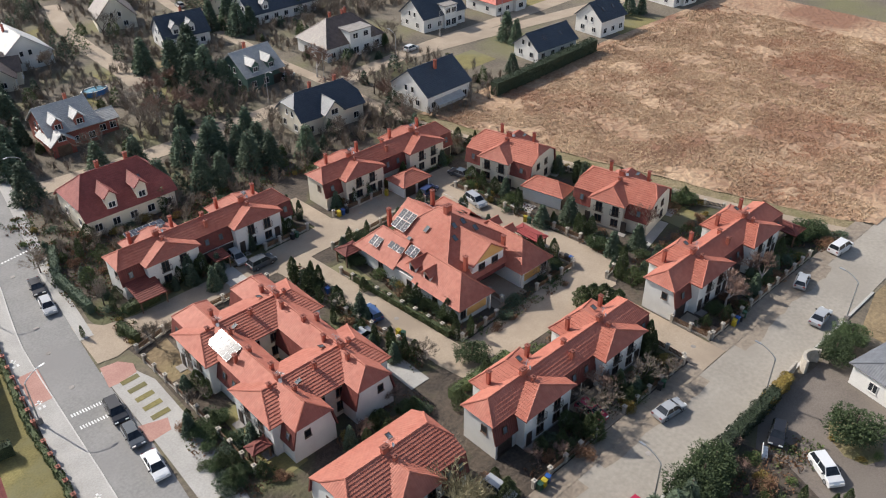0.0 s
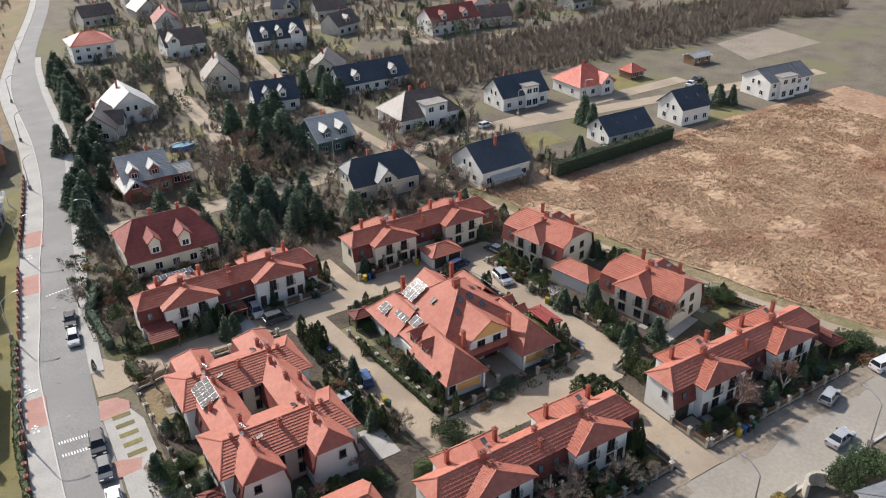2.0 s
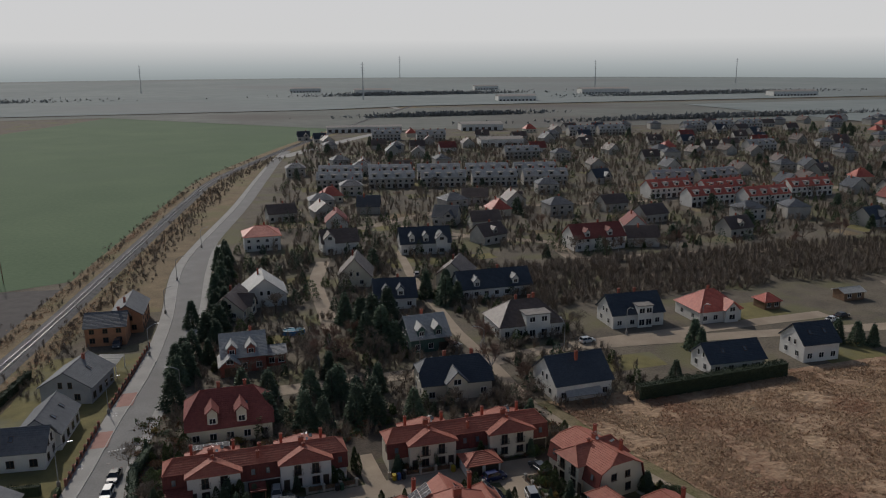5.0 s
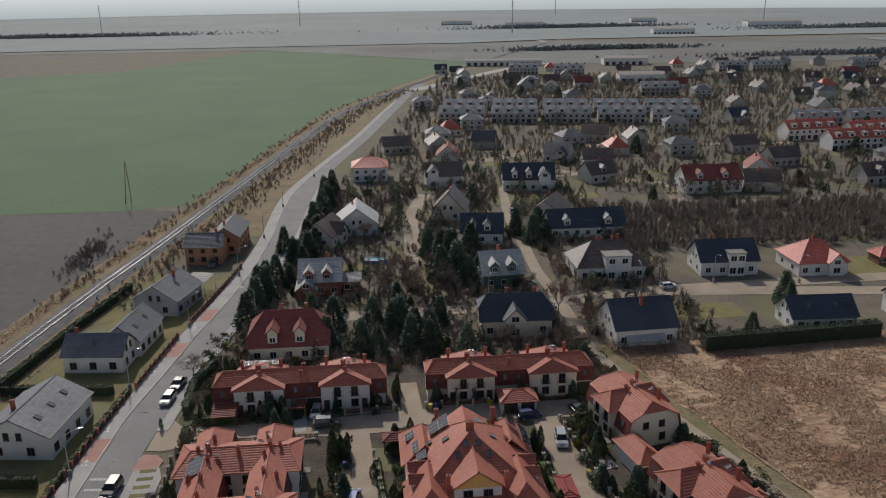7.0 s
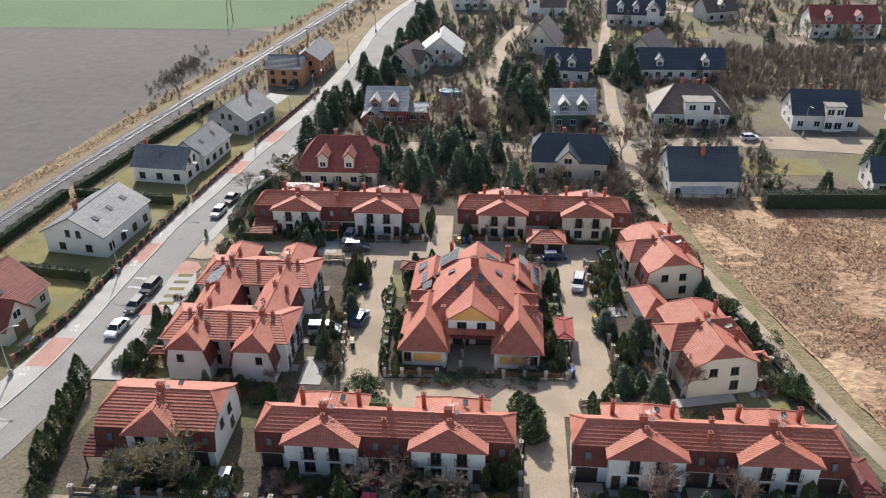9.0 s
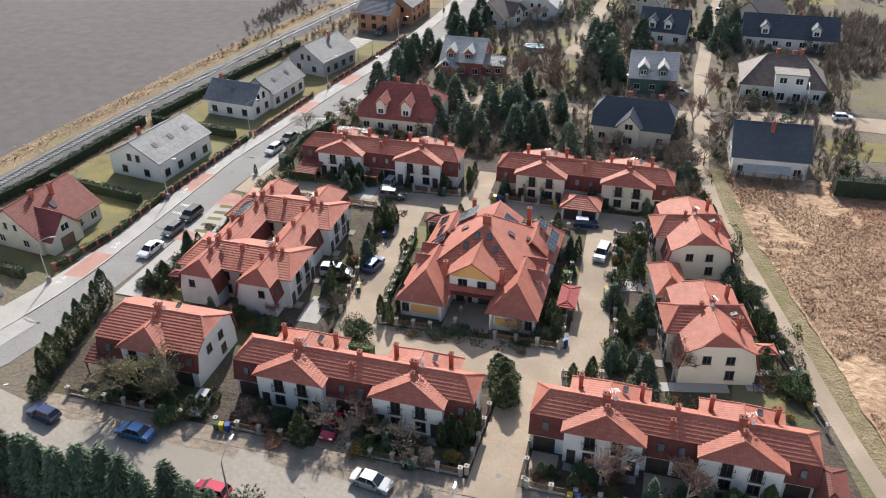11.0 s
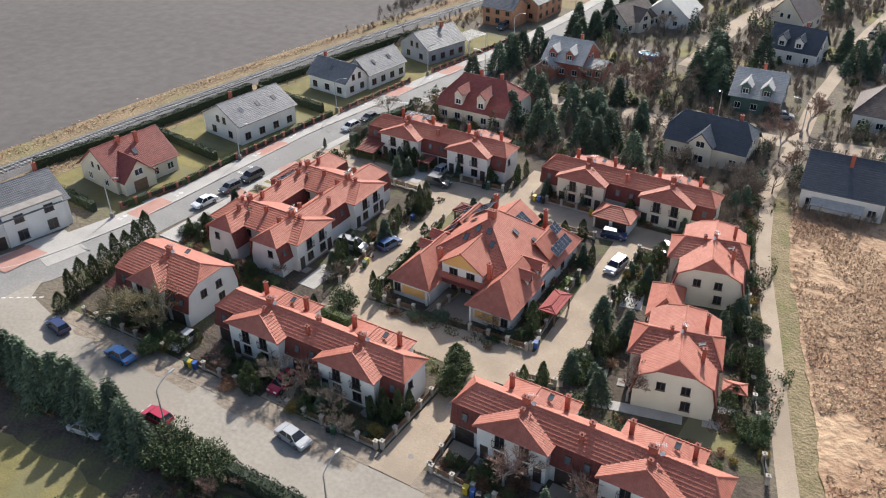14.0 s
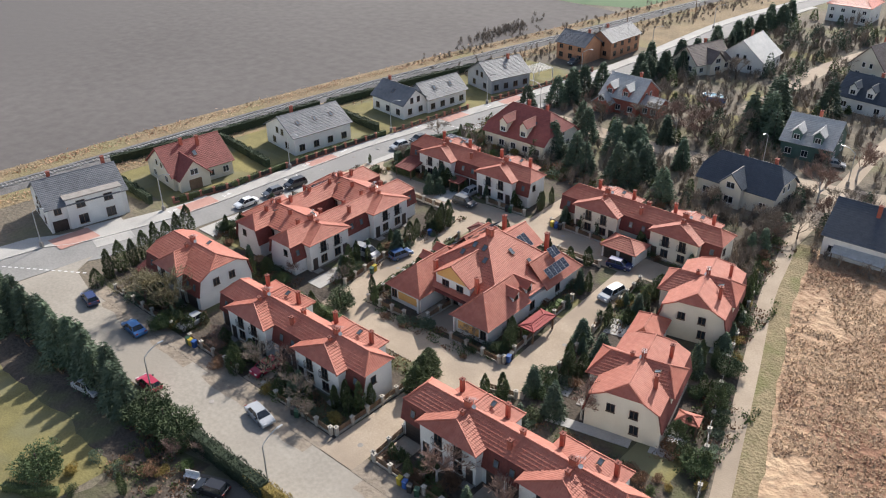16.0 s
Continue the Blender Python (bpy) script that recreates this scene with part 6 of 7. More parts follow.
# shrubs in the front gardens
srng = random.Random(3)
BEDS = [((48.5, 76, 37.2, 40.4), 34), ((84.5, 111.5, 37.4, 40.6), 30), ((29, 46, 37.4, 41.2), 20), ((31, 60, 97.8, 100.2), 26), ((67, 95, 98.8, 100.6), 26), ((59.8, 62.4, 61.5, 86), 24), ((79.6, 82.6, 60.5, 86), 26), ((89.6, 94.2, 58, 70), 22), ((88.4, 92.4, 76, 92), 22), ((50.2, 53.6, 60, 90), 22), ((22.8, 28.6, 57, 72), 30), ((26, 29, 90, 101), 10), ((107.5, 114, 58, 74), 24), ((103.4, 107, 80, 100), 18), ((62, 79.5, 58.6, 62), 26), ((50, 80, 50.8, 53.2), 26), ((86, 110, 51.6, 55.8), 26), ((12, 66, 21.5, 25.5), 16), ((60, 76, 16, 23), 16), ((113, 122, 36.5, 42), 14), ((31, 58, 114, 121), 30), ((50, 80, 114, 120), 30), ((98, 102.5, 100, 118), 24), ((24, 33, 104, 135), 24), ((36, 48, 53.4, 57.6), 16)]
for (x0, x1, y0, y1), n in BEDS:
    for _ in range(n // 2):
        k = srng.choice((0, 1, 1, 2, 3, 3, 4, 4))
        put(S[k], srng.uniform(x0, x1), srng.uniform(y0, y1), srng.uniform(1.1, 2.9), srng.uniform(1.0, 1.5))


def hedge(points, h, w, leaf, label, dense=26):
    """A clipped hedge along a line: a ragged box of small leaves over a solid core."""
    ob = thing("hedge", label, "hedge")
    core, v, f = Shape(), [], []
    for i in range(len(points) - 1):
        p, q = Vector((*points[i], 0)), Vector((*points[i + 1], 0))
        d = (q - p).normalized()
        n = Vector((-d.y, d.x, 0))
        core.prism([p + n * w * 0.4, p - n * w * 0.4, q - n * w * 0.4, q + n * w * 0.4], (0, 0, h * 0.9))
        count = int((q - p).length * dense * (h + w) * 2.2)
        r = np.random.default_rng(i + int(h * 100))
        t, side = r.uniform(0, (q - p).length, count), r.integers(0, 3, count)
        z = np.where(side == 2, h * 0.95, r.uniform(0.05, h, count))
        off = np.where(side == 2, r.uniform(-w / 2, w / 2, count), np.where(side == 0, w / 2, -w / 2)) * (1 + 0.2 * np.sin(t * 2.3 + z * 3))
        pts = np.array(p)[None, :] + np.outer(t, np.array(d)) + np.outer(off, np.array(n))
        pts[:, 2] = z + 0.12 * np.sin(t * 1.7)
        out = np.outer(np.where(side == 2, 0, np.sign(off)), np.array(n)) + np.array([0, 0, 0.6])
        vv, ff = leaf_cloud(pts, out, 0.13, 0, 1.5, i)
        f += [[k + len(v) for k in face] for face in ff]
        v += vv
    part("core", core, leaf, ob)
    part("foliage", mesh_of("leaves", v, f), leaf, ob)


for pts, h, w, leaf, lb in (
        ([(66, 25.4), (79, 25.6)], 2.6, 1.4, HEDGE, "dark clipped thuja hedge by the street"),
        ([(122.5, 114.8), (140, 115.6), (160, 116.8)], 3.4, 2.4, HEDGE, "tall dark hedge along the meadow"),
        ([(26.8, 94.6), (27.4, 90.4)], 1.6, 1.0, THUJA, "clipped hedge beside the lane"),
        ([(29, 97.2), (34, 97.4)], 1.6, 1.1, THUJA, "clipped hedge of a corner garden"),
        ([(25.5, 101), (25.0, 112), (27.5, 120)], 1.8, 1.2, FIR, "dark hedge along the footway"),
        ([(50.5, 53.2), (61, 53.4)], 1.7, 1.1, THUJA, "clipped hedge behind a terrace"),
        ([(82.8, 68), (82.0, 78)], 1.2, 1.0, LEAF, "low hedge along the lane"),
        ([(58.8, 62), (57.4, 82)], 1.1, 0.9, THUJA, "low hedge along the lane"),
        ([(-14, 58.6), (4.5, 57)], 1.9, 1.0, HEDGE, "dark clipped hedge round a garden"),
        ([(-12, 84.5), (8, 81.8)], 1.9, 1.1, HEDGE, "dark clipped hedge round a garden"),
        ([(-9, 112.5), (11, 110.2)], 1.9, 1.1, HEDGE, "dark clipped hedge round a garden"),
        ([(-18.5, 62), (-14, 84), (-11, 112)], 2.0, 1.3, HEDGE, "dark hedge along the railway"),
        ([(-10, 114), (-5, 142), (0, 165)], 1.9, 1.2, HEDGE, "dark hedge along the railway"),
        ([(7.8, 61), (10.3, 72), (10.6, 84), (12, 96), (13.6, 110)], 1.2, 0.7, THUJA, "row of small clipped thujas behind the fence"),
        ([(76, 25.6), (83, 25.9)], 2.2, 1.2, GOLD, "golden-green hedge by the villa wall")):
    hedge(pts, h, w, leaf, lb)

# low plants, fallen leaves and twigs covering the beds
for name, leaf, seed, share in (("ground_cover_green", THUJA, 61, 0.3), ("ground_cover_brown", RUST, 62, 0.5), ("ground_cover_leaf", LEAF, 63, 0.2)):
    gr = np.random.default_rng(seed)
    pts = []
    for (x0, x1, y0, y1), n in BEDS:
        k = int((x1 - x0) * (y1 - y0) * 16 * share)
        cx, cy = gr.uniform(x0, x1, max(3, k // 25)), gr.uniform(y0, y1, max(3, k // 25))
        pick = gr.integers(0, len(cx), k)
        pts.append(np.stack([np.clip(cx[pick] + gr.normal(0, 0.45, k), x0, x1), np.clip(cy[pick] + gr.normal(0, 0.45, k), y0, y1), gr.uniform(0.0, 0.45, k)], 1))
    pts = np.concatenate(pts)
    ob = new(name, mesh_of(name, *leaf_cloud(pts, np.tile([0.0, 0.0, 1.0], (len(pts), 1)), 0.2, 0, 1.4, seed)))
    ob.data.materials.append(leaf)
    tagged(ob, "low plants and fallen leaves in the garden beds", "plants", kind="stuff")


LANES = [smooth(l, 5) for l in ([(30, 143), (48, 141.5), (78, 142), (99, 143.5), (126, 148), (200, 150)], [(69, 176), (70, 190), (71.5, 222), (78, 250)], [(100.5, 118.6), (100.4, 130), (100.6, 145), (99.8, 166), (100.6, 183), (101.8, 215), (104, 235), (110, 262), (138, 273)], PATH_S)]


def off_lanes(x, y, gap=3.4):
    return all((x - a) ** 2 + (y - b) ** 2 > gap ** 2 for l in LANES for a, b in l)


# trees of the town
def free(x, y, gap=6.5):
    return all((x - a) ** 2 + (y - b) ** 2 > gap ** 2 for a, b in TAKEN)


trng = random.Random(21)
count = 0
while count < 200:
    y = 148 + 470 * trng.random() ** 1.35
    x = trng.uniform(26, 760)
    if not (town(x, y) or (y < 240 and 36 < x < 130)) or not free(x, y) or not off_lanes(x, y, 3) or abs(x - road_x(min(y, 598))) < 5:
        continue
    count += 1
    far = y > 205
    if trng.random() < 0.5:
        put((FIRS_FAR if far else F)[trng.randrange(2)], x, y, trng.uniform(4.5, 9.0), 1.5)
    else:
        put((BARE_FAR if far else D + BARE_FAR)[trng.randrange(2 if far else 6)], x, y, trng.uniform(4.5, 8.0), 1.25)
# firs and evergreen bushes between the houses, past counting
er = np.random.default_rng(91)
spots_e = []
while len(spots_e) < 1500:
    y = 120 + 500 * trng.random() ** 1.25
    x = trng.uniform(26, 700)
    if (town(x, y) or (y < 240 and 30 < x < 130 and x > road_x(y) + 5)) and free(x, y, 6.0) and off_lanes(x, y, 2.4) and noise.noise((x * 0.03, y * 0.03, 6.0)) > -0.3 and not (x > 92 and y < 122):
        spots_e.append((x, y))
for name, leaf, half in (("town_evergreens", FIR, 0), ("town_thujas", THUJA, 1)):
    pts, outs = [], []
    for x, y in spots_e[half::2]:
        tall = er.uniform(2.0, 6.6) if y > 200 else er.uniform(1.4, 4.4)
        k = 330 if y < 320 else 150
        t = 1 - er.uniform(0, 1, k) ** 0.6
        a = er.uniform(0, 2 * math.pi, k)
        blunt = er.uniform(0.26, 0.5)
        rad = tall * blunt * (1 - t) ** er.uniform(0.5, 1.0) * er.uniform(0.5, 1.05, k)
        pts.append(np.stack([x + rad * np.cos(a), y + rad * np.sin(a), 0.1 + t * tall], 1))
        outs.append(np.stack([np.cos(a), np.sin(a), np.full(k, 0.2)], 1))
    ob = new(name, mesh_of(name, *leaf_cloud(np.concatenate(pts), np.concatenate(outs), 0.27, 0.1, 1.7, 92 + half)))
    ob.data.materials.append(leaf)
    tagged(ob, "dark evergreen trees and bushes among the houses", "trees", kind="stuff")
# firs along the road's east side
for i in range(26):
    y = 176 + i * 3.4
    put(FIRS[i % 3], road_x(y) + 4 + trng.uniform(0, 4), y, trng.uniform(5, 8.6), 1.6)


def thicket(name, label, places, height, material, seed, twigs=7, thick=1.0):
    """Leafless scrub nobody could count: round heads of thin twigs."""
    r = np.random.default_rng(seed)
    k = twigs * 3
    p = np.repeat(np.array(places), k, axis=0)
    n = len(p)
    tall = np.repeat(height * r.uniform(0.5, 1.3, len(places)), k)
    a, b = r.uniform(0, 2 * math.pi, n), r.uniform(0.0, 1.0, n)
    foot = np.stack([p[:, 0] + r.normal(0, 0.25, n), p[:, 1] + r.normal(0, 0.25, n), tall * r.uniform(0.0, 0.55, n)], 1)
    reach = tall * 0.42 * np.sqrt(b) * r.uniform(0.7, 1.1, n)
    tip = np.stack([p[:, 0] + np.cos(a) * reach, p[:, 1] + np.sin(a) * reach, foot[:, 2] + (tall - foot[:, 2]) * (1 - 0.55 * b) * r.uniform(0.6, 1.0, n)], 1)
    w = thick * r.uniform(0.018, 0.05, n)[:, None] * np.stack([-np.sin(a + 0.6), np.cos(a + 0.6), np.zeros(n)], 1)
    v = np.stack([foot - w, foot + w, tip], 1).reshape(-1, 3)
    ob = new(name, mesh_of(name, v.tolist(), np.arange(3 * n).reshape(-1, 3).tolist()))
    ob.data.materials.append(material)
    return tagged(ob, label, "scrub", kind="stuff")


def scatter(x0, x1, y0, y1, n, test=None, seed=0):
    r = random.Random(seed)
    out = []
    while len(out) < n:
        x, y = r.uniform(x0, x1), r.uniform(y0, y1)
        if test is None or test(x, y):
            out.append((x, y))
    return out


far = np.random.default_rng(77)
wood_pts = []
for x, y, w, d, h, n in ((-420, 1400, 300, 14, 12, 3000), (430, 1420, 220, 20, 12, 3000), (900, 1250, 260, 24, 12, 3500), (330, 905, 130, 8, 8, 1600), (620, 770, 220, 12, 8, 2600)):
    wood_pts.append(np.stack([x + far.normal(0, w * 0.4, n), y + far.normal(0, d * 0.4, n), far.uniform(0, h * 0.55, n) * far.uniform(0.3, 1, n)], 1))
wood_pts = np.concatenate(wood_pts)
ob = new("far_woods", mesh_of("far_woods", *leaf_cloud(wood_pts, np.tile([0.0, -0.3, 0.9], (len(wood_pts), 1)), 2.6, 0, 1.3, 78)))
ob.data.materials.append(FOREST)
tagged(ob, "strips of far leafless woodland, paled for haze", "woods", kind="stuff")
thicket("scrub", "dense leafless brown scrub between gardens and street", scatter(128, 330, 176, 222, 3000, lambda x, y: y > 176 + 0.02 * (x - 128) + 7 * noise.noise((x * 0.05, y * 0.05, 0)) and y < 226 - 0.05 * (x - 128) + 9 * noise.noise((x * 0.06, 3, 1)), 1), 4.2, TWIG, 1, 11, 2.2)
for i in range(26):
    put(BARES[i % 3], 165 + i * 7.5 + trng.uniform(-2, 2), 232 - i * 0.9 + trng.uniform(-7, 3), trng.uniform(6, 10), 1.2)
thicket("garden_scrub", "leafless bushes in the gardens", scatter(28, 130, 114, 260, 1700, lambda x, y: free(x, y, 8) and x > road_x(y) + 4 and off_lanes(x, y), 2), 3.2, TWIG, 2, 14, 1.6)
thicket("town_scrub", "leafless bushes among the far houses", scatter(60, 560, 240, 620, 5200, lambda x, y: town(x, y) and free(x, y, 6.5), 3), 5.2, TWIG, 3, 9, 3.0)
thicket("rail_scrub", "leafless brown bushes along the railway", [(float(np.interp(y, [p[1] for p in RAIL], [p[0] for p in RAIL])) + dx, y) for y, dx in [(trng.uniform(150, 560), trng.choice((-7, 6, 8, 10, 13)) + trng.gauss(0, 2.0)) for _ in range(1300)]] + [(-19 + trng.gauss(0, 2.2), 196 + trng.gauss(0, 9)) for _ in range(160)], 1.9, TWIG, 4, 8, 1.8)
thicket("path_scrub", "leafless bushes beside the footpath", scatter(94, 102.5, 100, 140, 190, lambda x, y: x < path_x(y) - 1.8 and off_lanes(x, y), 5), 2.6, TWIG, 5, 14, 1.4)


def tufts(name, label, places, height, material, seed):
    """Dry grass: leaning wedges laid over by the wind."""
    r = np.random.default_rng(seed)
    n = len(places)
    p = np.array(places)
    v, f = [], []
    for b in range(2):
        a = r.uniform(0, 2 * math.pi, n)
        lean = r.uniform(0.3, 1.8, n) * height
        h = r.uniform(0.4, 1.0, n) * height
        w = r.uniform(0.06, 0.18, n)
        z = np.array([0.16 + 0.14 * relief(x, y) for x, y in places]) - 0.03
        base = len(v)
        l = np.stack([p[:, 0] - np.sin(a) * w, p[:, 1] + np.cos(a) * w, z], 1)
        q = np.stack([p[:, 0] + np.sin(a) * w, p[:, 1] - np.cos(a) * w, z], 1)
        t = np.stack([p[:, 0] + np.cos(a) * lean, p[:, 1] + np.sin(a) * lean, z + h], 1)
        v += np.stack([l, q, t], 1).reshape(-1, 3).tolist()
        f += (base + np.arange(n)[:, None] * 3 + np.array([0, 1, 2])).tolist()
    ob = new(name, mesh_of(name, v, f))
    ob.data.materials.append(material)
    return tagged(ob, label, "grass", kind="stuff")


def in_meadow(x, y):
    """East of the footpath's verge."""
    return x > path_x(y) + 4.2 and not (x > 135 and y < 40)


mp = [(x, y) for x, y in scatter(100, 215, 36, 117, 90000, in_meadow, 9) if noise.noise((x * 0.12, y * 0.12, 1.0)) + noise.noise((x * 0.5, y * 0.5, 4.0)) * 0.6 > -0.25]
dp = [(x, y) for x, y in scatter(100, 215, 36, 117, 36000, in_meadow, 19) if noise.noise((x * 0.07, y * 0.07, 5.0)) + 0.7 * noise.noise((x * 0.3, y * 0.3, 2.0)) > 0.14]
tufts("meadow_rush", "patches of rusty dead rushes in the meadow", dp, 0.33, RUSH, 12)
tufts("meadow_grass", "tufts of dry straw-coloured meadow grass", mp, 0.33, STRAW, 10)
vp = [(float(np.interp(y, [p[1] for p in RAIL], [p[0] for p in RAIL])) + dx, y) for y, dx in [(trng.uniform(20, 420), trng.choice((-6.5, -7.5, 5.5, 7)) + trng.gauss(0, 1.1)) for _ in range(9000)]]
tufts("rail_grass", "tufts of dry yellow grass along the railway", vp, 0.35, STRAW, 11)


# the villa's garden and its yard's planted island
sheet("garden_bed", [(57, 5), (61, 8.6), (63, 14), (61.5, 20), (60, 22.5), (70, 24.6), (71, 20), (68.6, 14), (66, 4)], 0.066, MULCH, "dark garden bed among clipped shrubs", "garden")
sheet("planted_island", [(82.6, 17.2), (80.8, 19.4), (78.2, 18.2), (76.6, 15.6), (77.0, 13.4), (79.4, 12.2), (82.2, 13.6)], 0.07, PATHV, "low green planting round the pine in the yard", "garden")
for x, y, h, k, w in ((58.8, 14.0, 2.3, 2, 1.1), (59.2, 16.4, 2.3, 4, 1.0), (67.1, 20.4, 1.7, 2, 1.5), (65.2, 19.2, 1.4, 0, 1.5), (61.9, 12.3, 1.9, 1, 1.1), (63.4, 17.6, 1.5, 3, 1.4), (62.0, 18.8, 1.3, 3, 1.4), (68.8, 17.8, 1.2, 0, 1.5), (77.2, 14.2, 1.0, 2, 1.6), (78.2, 17.4, 1.0, 2, 1.6), (79.4, 12.9, 1.0, 0, 1.6), (114.0, 57.2, 2.2, 2, 1.1), (106.4, 86.1, 2.4, 2, 1.2), (107.9, 82.2, 2.2, 2, 1.2), (110.2, 53.6, 1.7, 0, 1.2), (111.2, 55.4, 1.6, 2, 1.2), (41.2, 36.6, 3.2, 0, 1.3), (55.3, 36.2, 2.6, 3, 1.3)):
    put(S[k], x, y, h, w)
for x, y, h in ((68.6, 13.2, 2.6), (70.0, 12.4, 2.9), (63.6, 20.6, 1.8)):
    put(T[0], x, y, h, 1.2)
put(F[0], 104.4, 75.6, 5.4, 1.0)
hedge([(55.6, 7.6), (59.2, 9.4), (61.0, 11.2)], 0.9, 0.9, THUJA, "low clipped hedge round a garden bed")
bench = thing("garden_bench", "white garden bench beside the yard", "bench", m=pose(70.3, 22.0, 0.06, 0, 0, 25))
for nm, dims in (("seat", (-0.9, 0.9, -0.3, 0.3, 0.4, 0.47)), ("backrest", (-0.9, 0.9, 0.28, 0.36, 0.47, 0.95)), ("leg", (-0.85, -0.75, -0.28, 0.28, 0, 0.4)), ("leg", (0.75, 0.85, -0.28, 0.28, 0, 0.4))):
    sh = Shape()
    sh.box(*dims)
    part(nm, sh, FRAME, bench)


# ---- cars, lamps, fences, small things ----
CARS = {}


def car_paint(name, c):
    return mat(name, tuple(v * 0.93 for v in c), c, 0.3, 0.5, 3, 0.0, metal=0.15, spread=0.04, coat=0.6)


def car(x, y, turn, paint, label, kind="saloon", z=0.1):
    """A parked car, its nose along +x before it is turned."""
    h = thing("car", label, "car", "parked cars", pose(x, y, z, 0, 0, turn))
    if kind not in CARS:
        L, W, H = {"saloon": (4.6, 1.8, 1.45), "suv": (4.6, 1.86, 1.68), "hatch": (4.1, 1.74, 1.5), "van": (4.7, 1.84, 1.85)}[kind]
        nose, boot = {"saloon": (0.95, 0.75), "suv": (0.95, 0.15), "hatch": (0.9, 0.12), "van": (0.8, 0.06)}[kind]
        a, b = -L / 2, L / 2
        belt = H * 0.62
        prof = [(a + 0.05, 0.32), (a, 0.55), (a + 0.04, belt - 0.04), (a + boot + 0.1, belt + 0.02), (b - nose - 0.25, belt + 0.02), (b - 0.3, belt - 0.14), (b - 0.02, 0.6), (b, 0.35), (b - 0.12, 0.22), (a + 0.15, 0.22)]
        body = Shape()
        rows = []
        for v, shrink in ((-W / 2, 0.93), (-W / 2 + 0.09, 1.0), (W / 2 - 0.09, 1.0), (W / 2, 0.93)):
            rows.append([(px * (0.985 if shrink < 1 else 1), v, 0.3 + (pz - 0.3) * shrink) for px, pz in prof])
        n = len(prof)
        for i in range(3):
            for k in range(n):
                j = (k + 1) % n
                body.face((rows[i][k], rows[i + 1][k], rows[i + 1][j], rows[i][j]))
        body.face(rows[0])
        body.face(rows[3][::-1])
        lo = [(a + boot, -W / 2 + 0.06), (b - nose - 0.1, -W / 2 + 0.06), (b - nose - 0.1, W / 2 - 0.06), (a + boot, W / 2 - 0.06)]
        back, fore = (0.55, 0.75) if kind == "saloon" else (0.3, 0.7) if kind != "van" else (0.12, 0.75)
        hi = [(a + boot + back, -W / 2 + 0.26), (b - nose - 0.1 - fore, -W / 2 + 0.26), (b - nose - 0.1 - fore, W / 2 - 0.26), (a + boot + back, W / 2 - 0.26)]
        cabin, top = Shape(), Shape()
        for k in range(4):
            j = (k + 1) % 4
            cabin.face(((*lo[k], belt), (*lo[j], belt), (*hi[j], H - 0.06), (*hi[k], H - 0.06)))
        top.prism([(*p, H - 0.06) for p in hi], (0, 0, 0.05))
        for k in range(4):
            top.bar((*lo[k], belt), (*hi[k], H - 0.05), 0.05, 0.045, 4)
        for s in (1, -1):
            m0 = (lo[0][0] * 0.5 + lo[1][0] * 0.5)
            top.bar((m0, s * (W / 2 - 0.06), belt), (m0 - 0.05, s * (W / 2 - 0.26), H - 0.05), 0.045, 0.045, 4)
        tyre, rim = Shape(), Shape()
        tyre.bar((0, -0.11, 0), (0, 0.11, 0), 0.32, 0.32, 14)
        rim.bar((0, -0.125, 0), (0, 0.125, 0), 0.2, 0.2, 10)
        head, tail = Shape(), Shape()
        head.box(-0.06, 0.06, -0.22, 0.22, -0.08, 0.08)
        tail.box(-0.04, 0.04, -0.16, 0.16, -0.1, 0.1)
        mirror = Shape()
        mirror.box(-0.08, 0.08, -0.11, 0.11, -0.07, 0.07)
        CARS[kind] = (body.mesh("body"), cabin.mesh("glazing"), top.mesh("car_roof"), tyre.mesh("tyre"), rim.mesh("rim"), head.mesh("headlight"), tail.mesh("tail_light"), mirror.mesh("mirror"), (L, W, H, nose, belt))
    body, cabin, top, tyre, rim, head, tail, mirror, (L, W, H, nose, belt) = CARS[kind]
    for nm, me, mt in (("body", body, paint), ("glazing", cabin, GLASS), ("car_roof", top, paint)):
        me2 = me.copy()
        me2.materials.append(mt)
        part(nm, me2, mt, h)
    for sx in (-1, 1):
        for sy in (-1, 1):
            w = part("wheel", tyre, RUBBER, h, m=pose(sx * L * 0.295, sy * (W / 2 - 0.1), 0.32))
            part("rim", rim, ALU, w)
    for sy in (-1, 1):
        part("headlight", head, LAMPW, h, m=pose(L / 2 - 0.1, sy * (W / 2 - 0.32), 0.66))
        part("tail_light", tail, REDMETAL, h, m=pose(-L / 2 + 0.04, sy * (W / 2 - 0.26), 0.8))
        part("mirror", mirror, RUBBER, h, m=pose(L / 2 - nose - 0.55, sy * (W / 2 + 0.08), belt + 0.05))
    return h


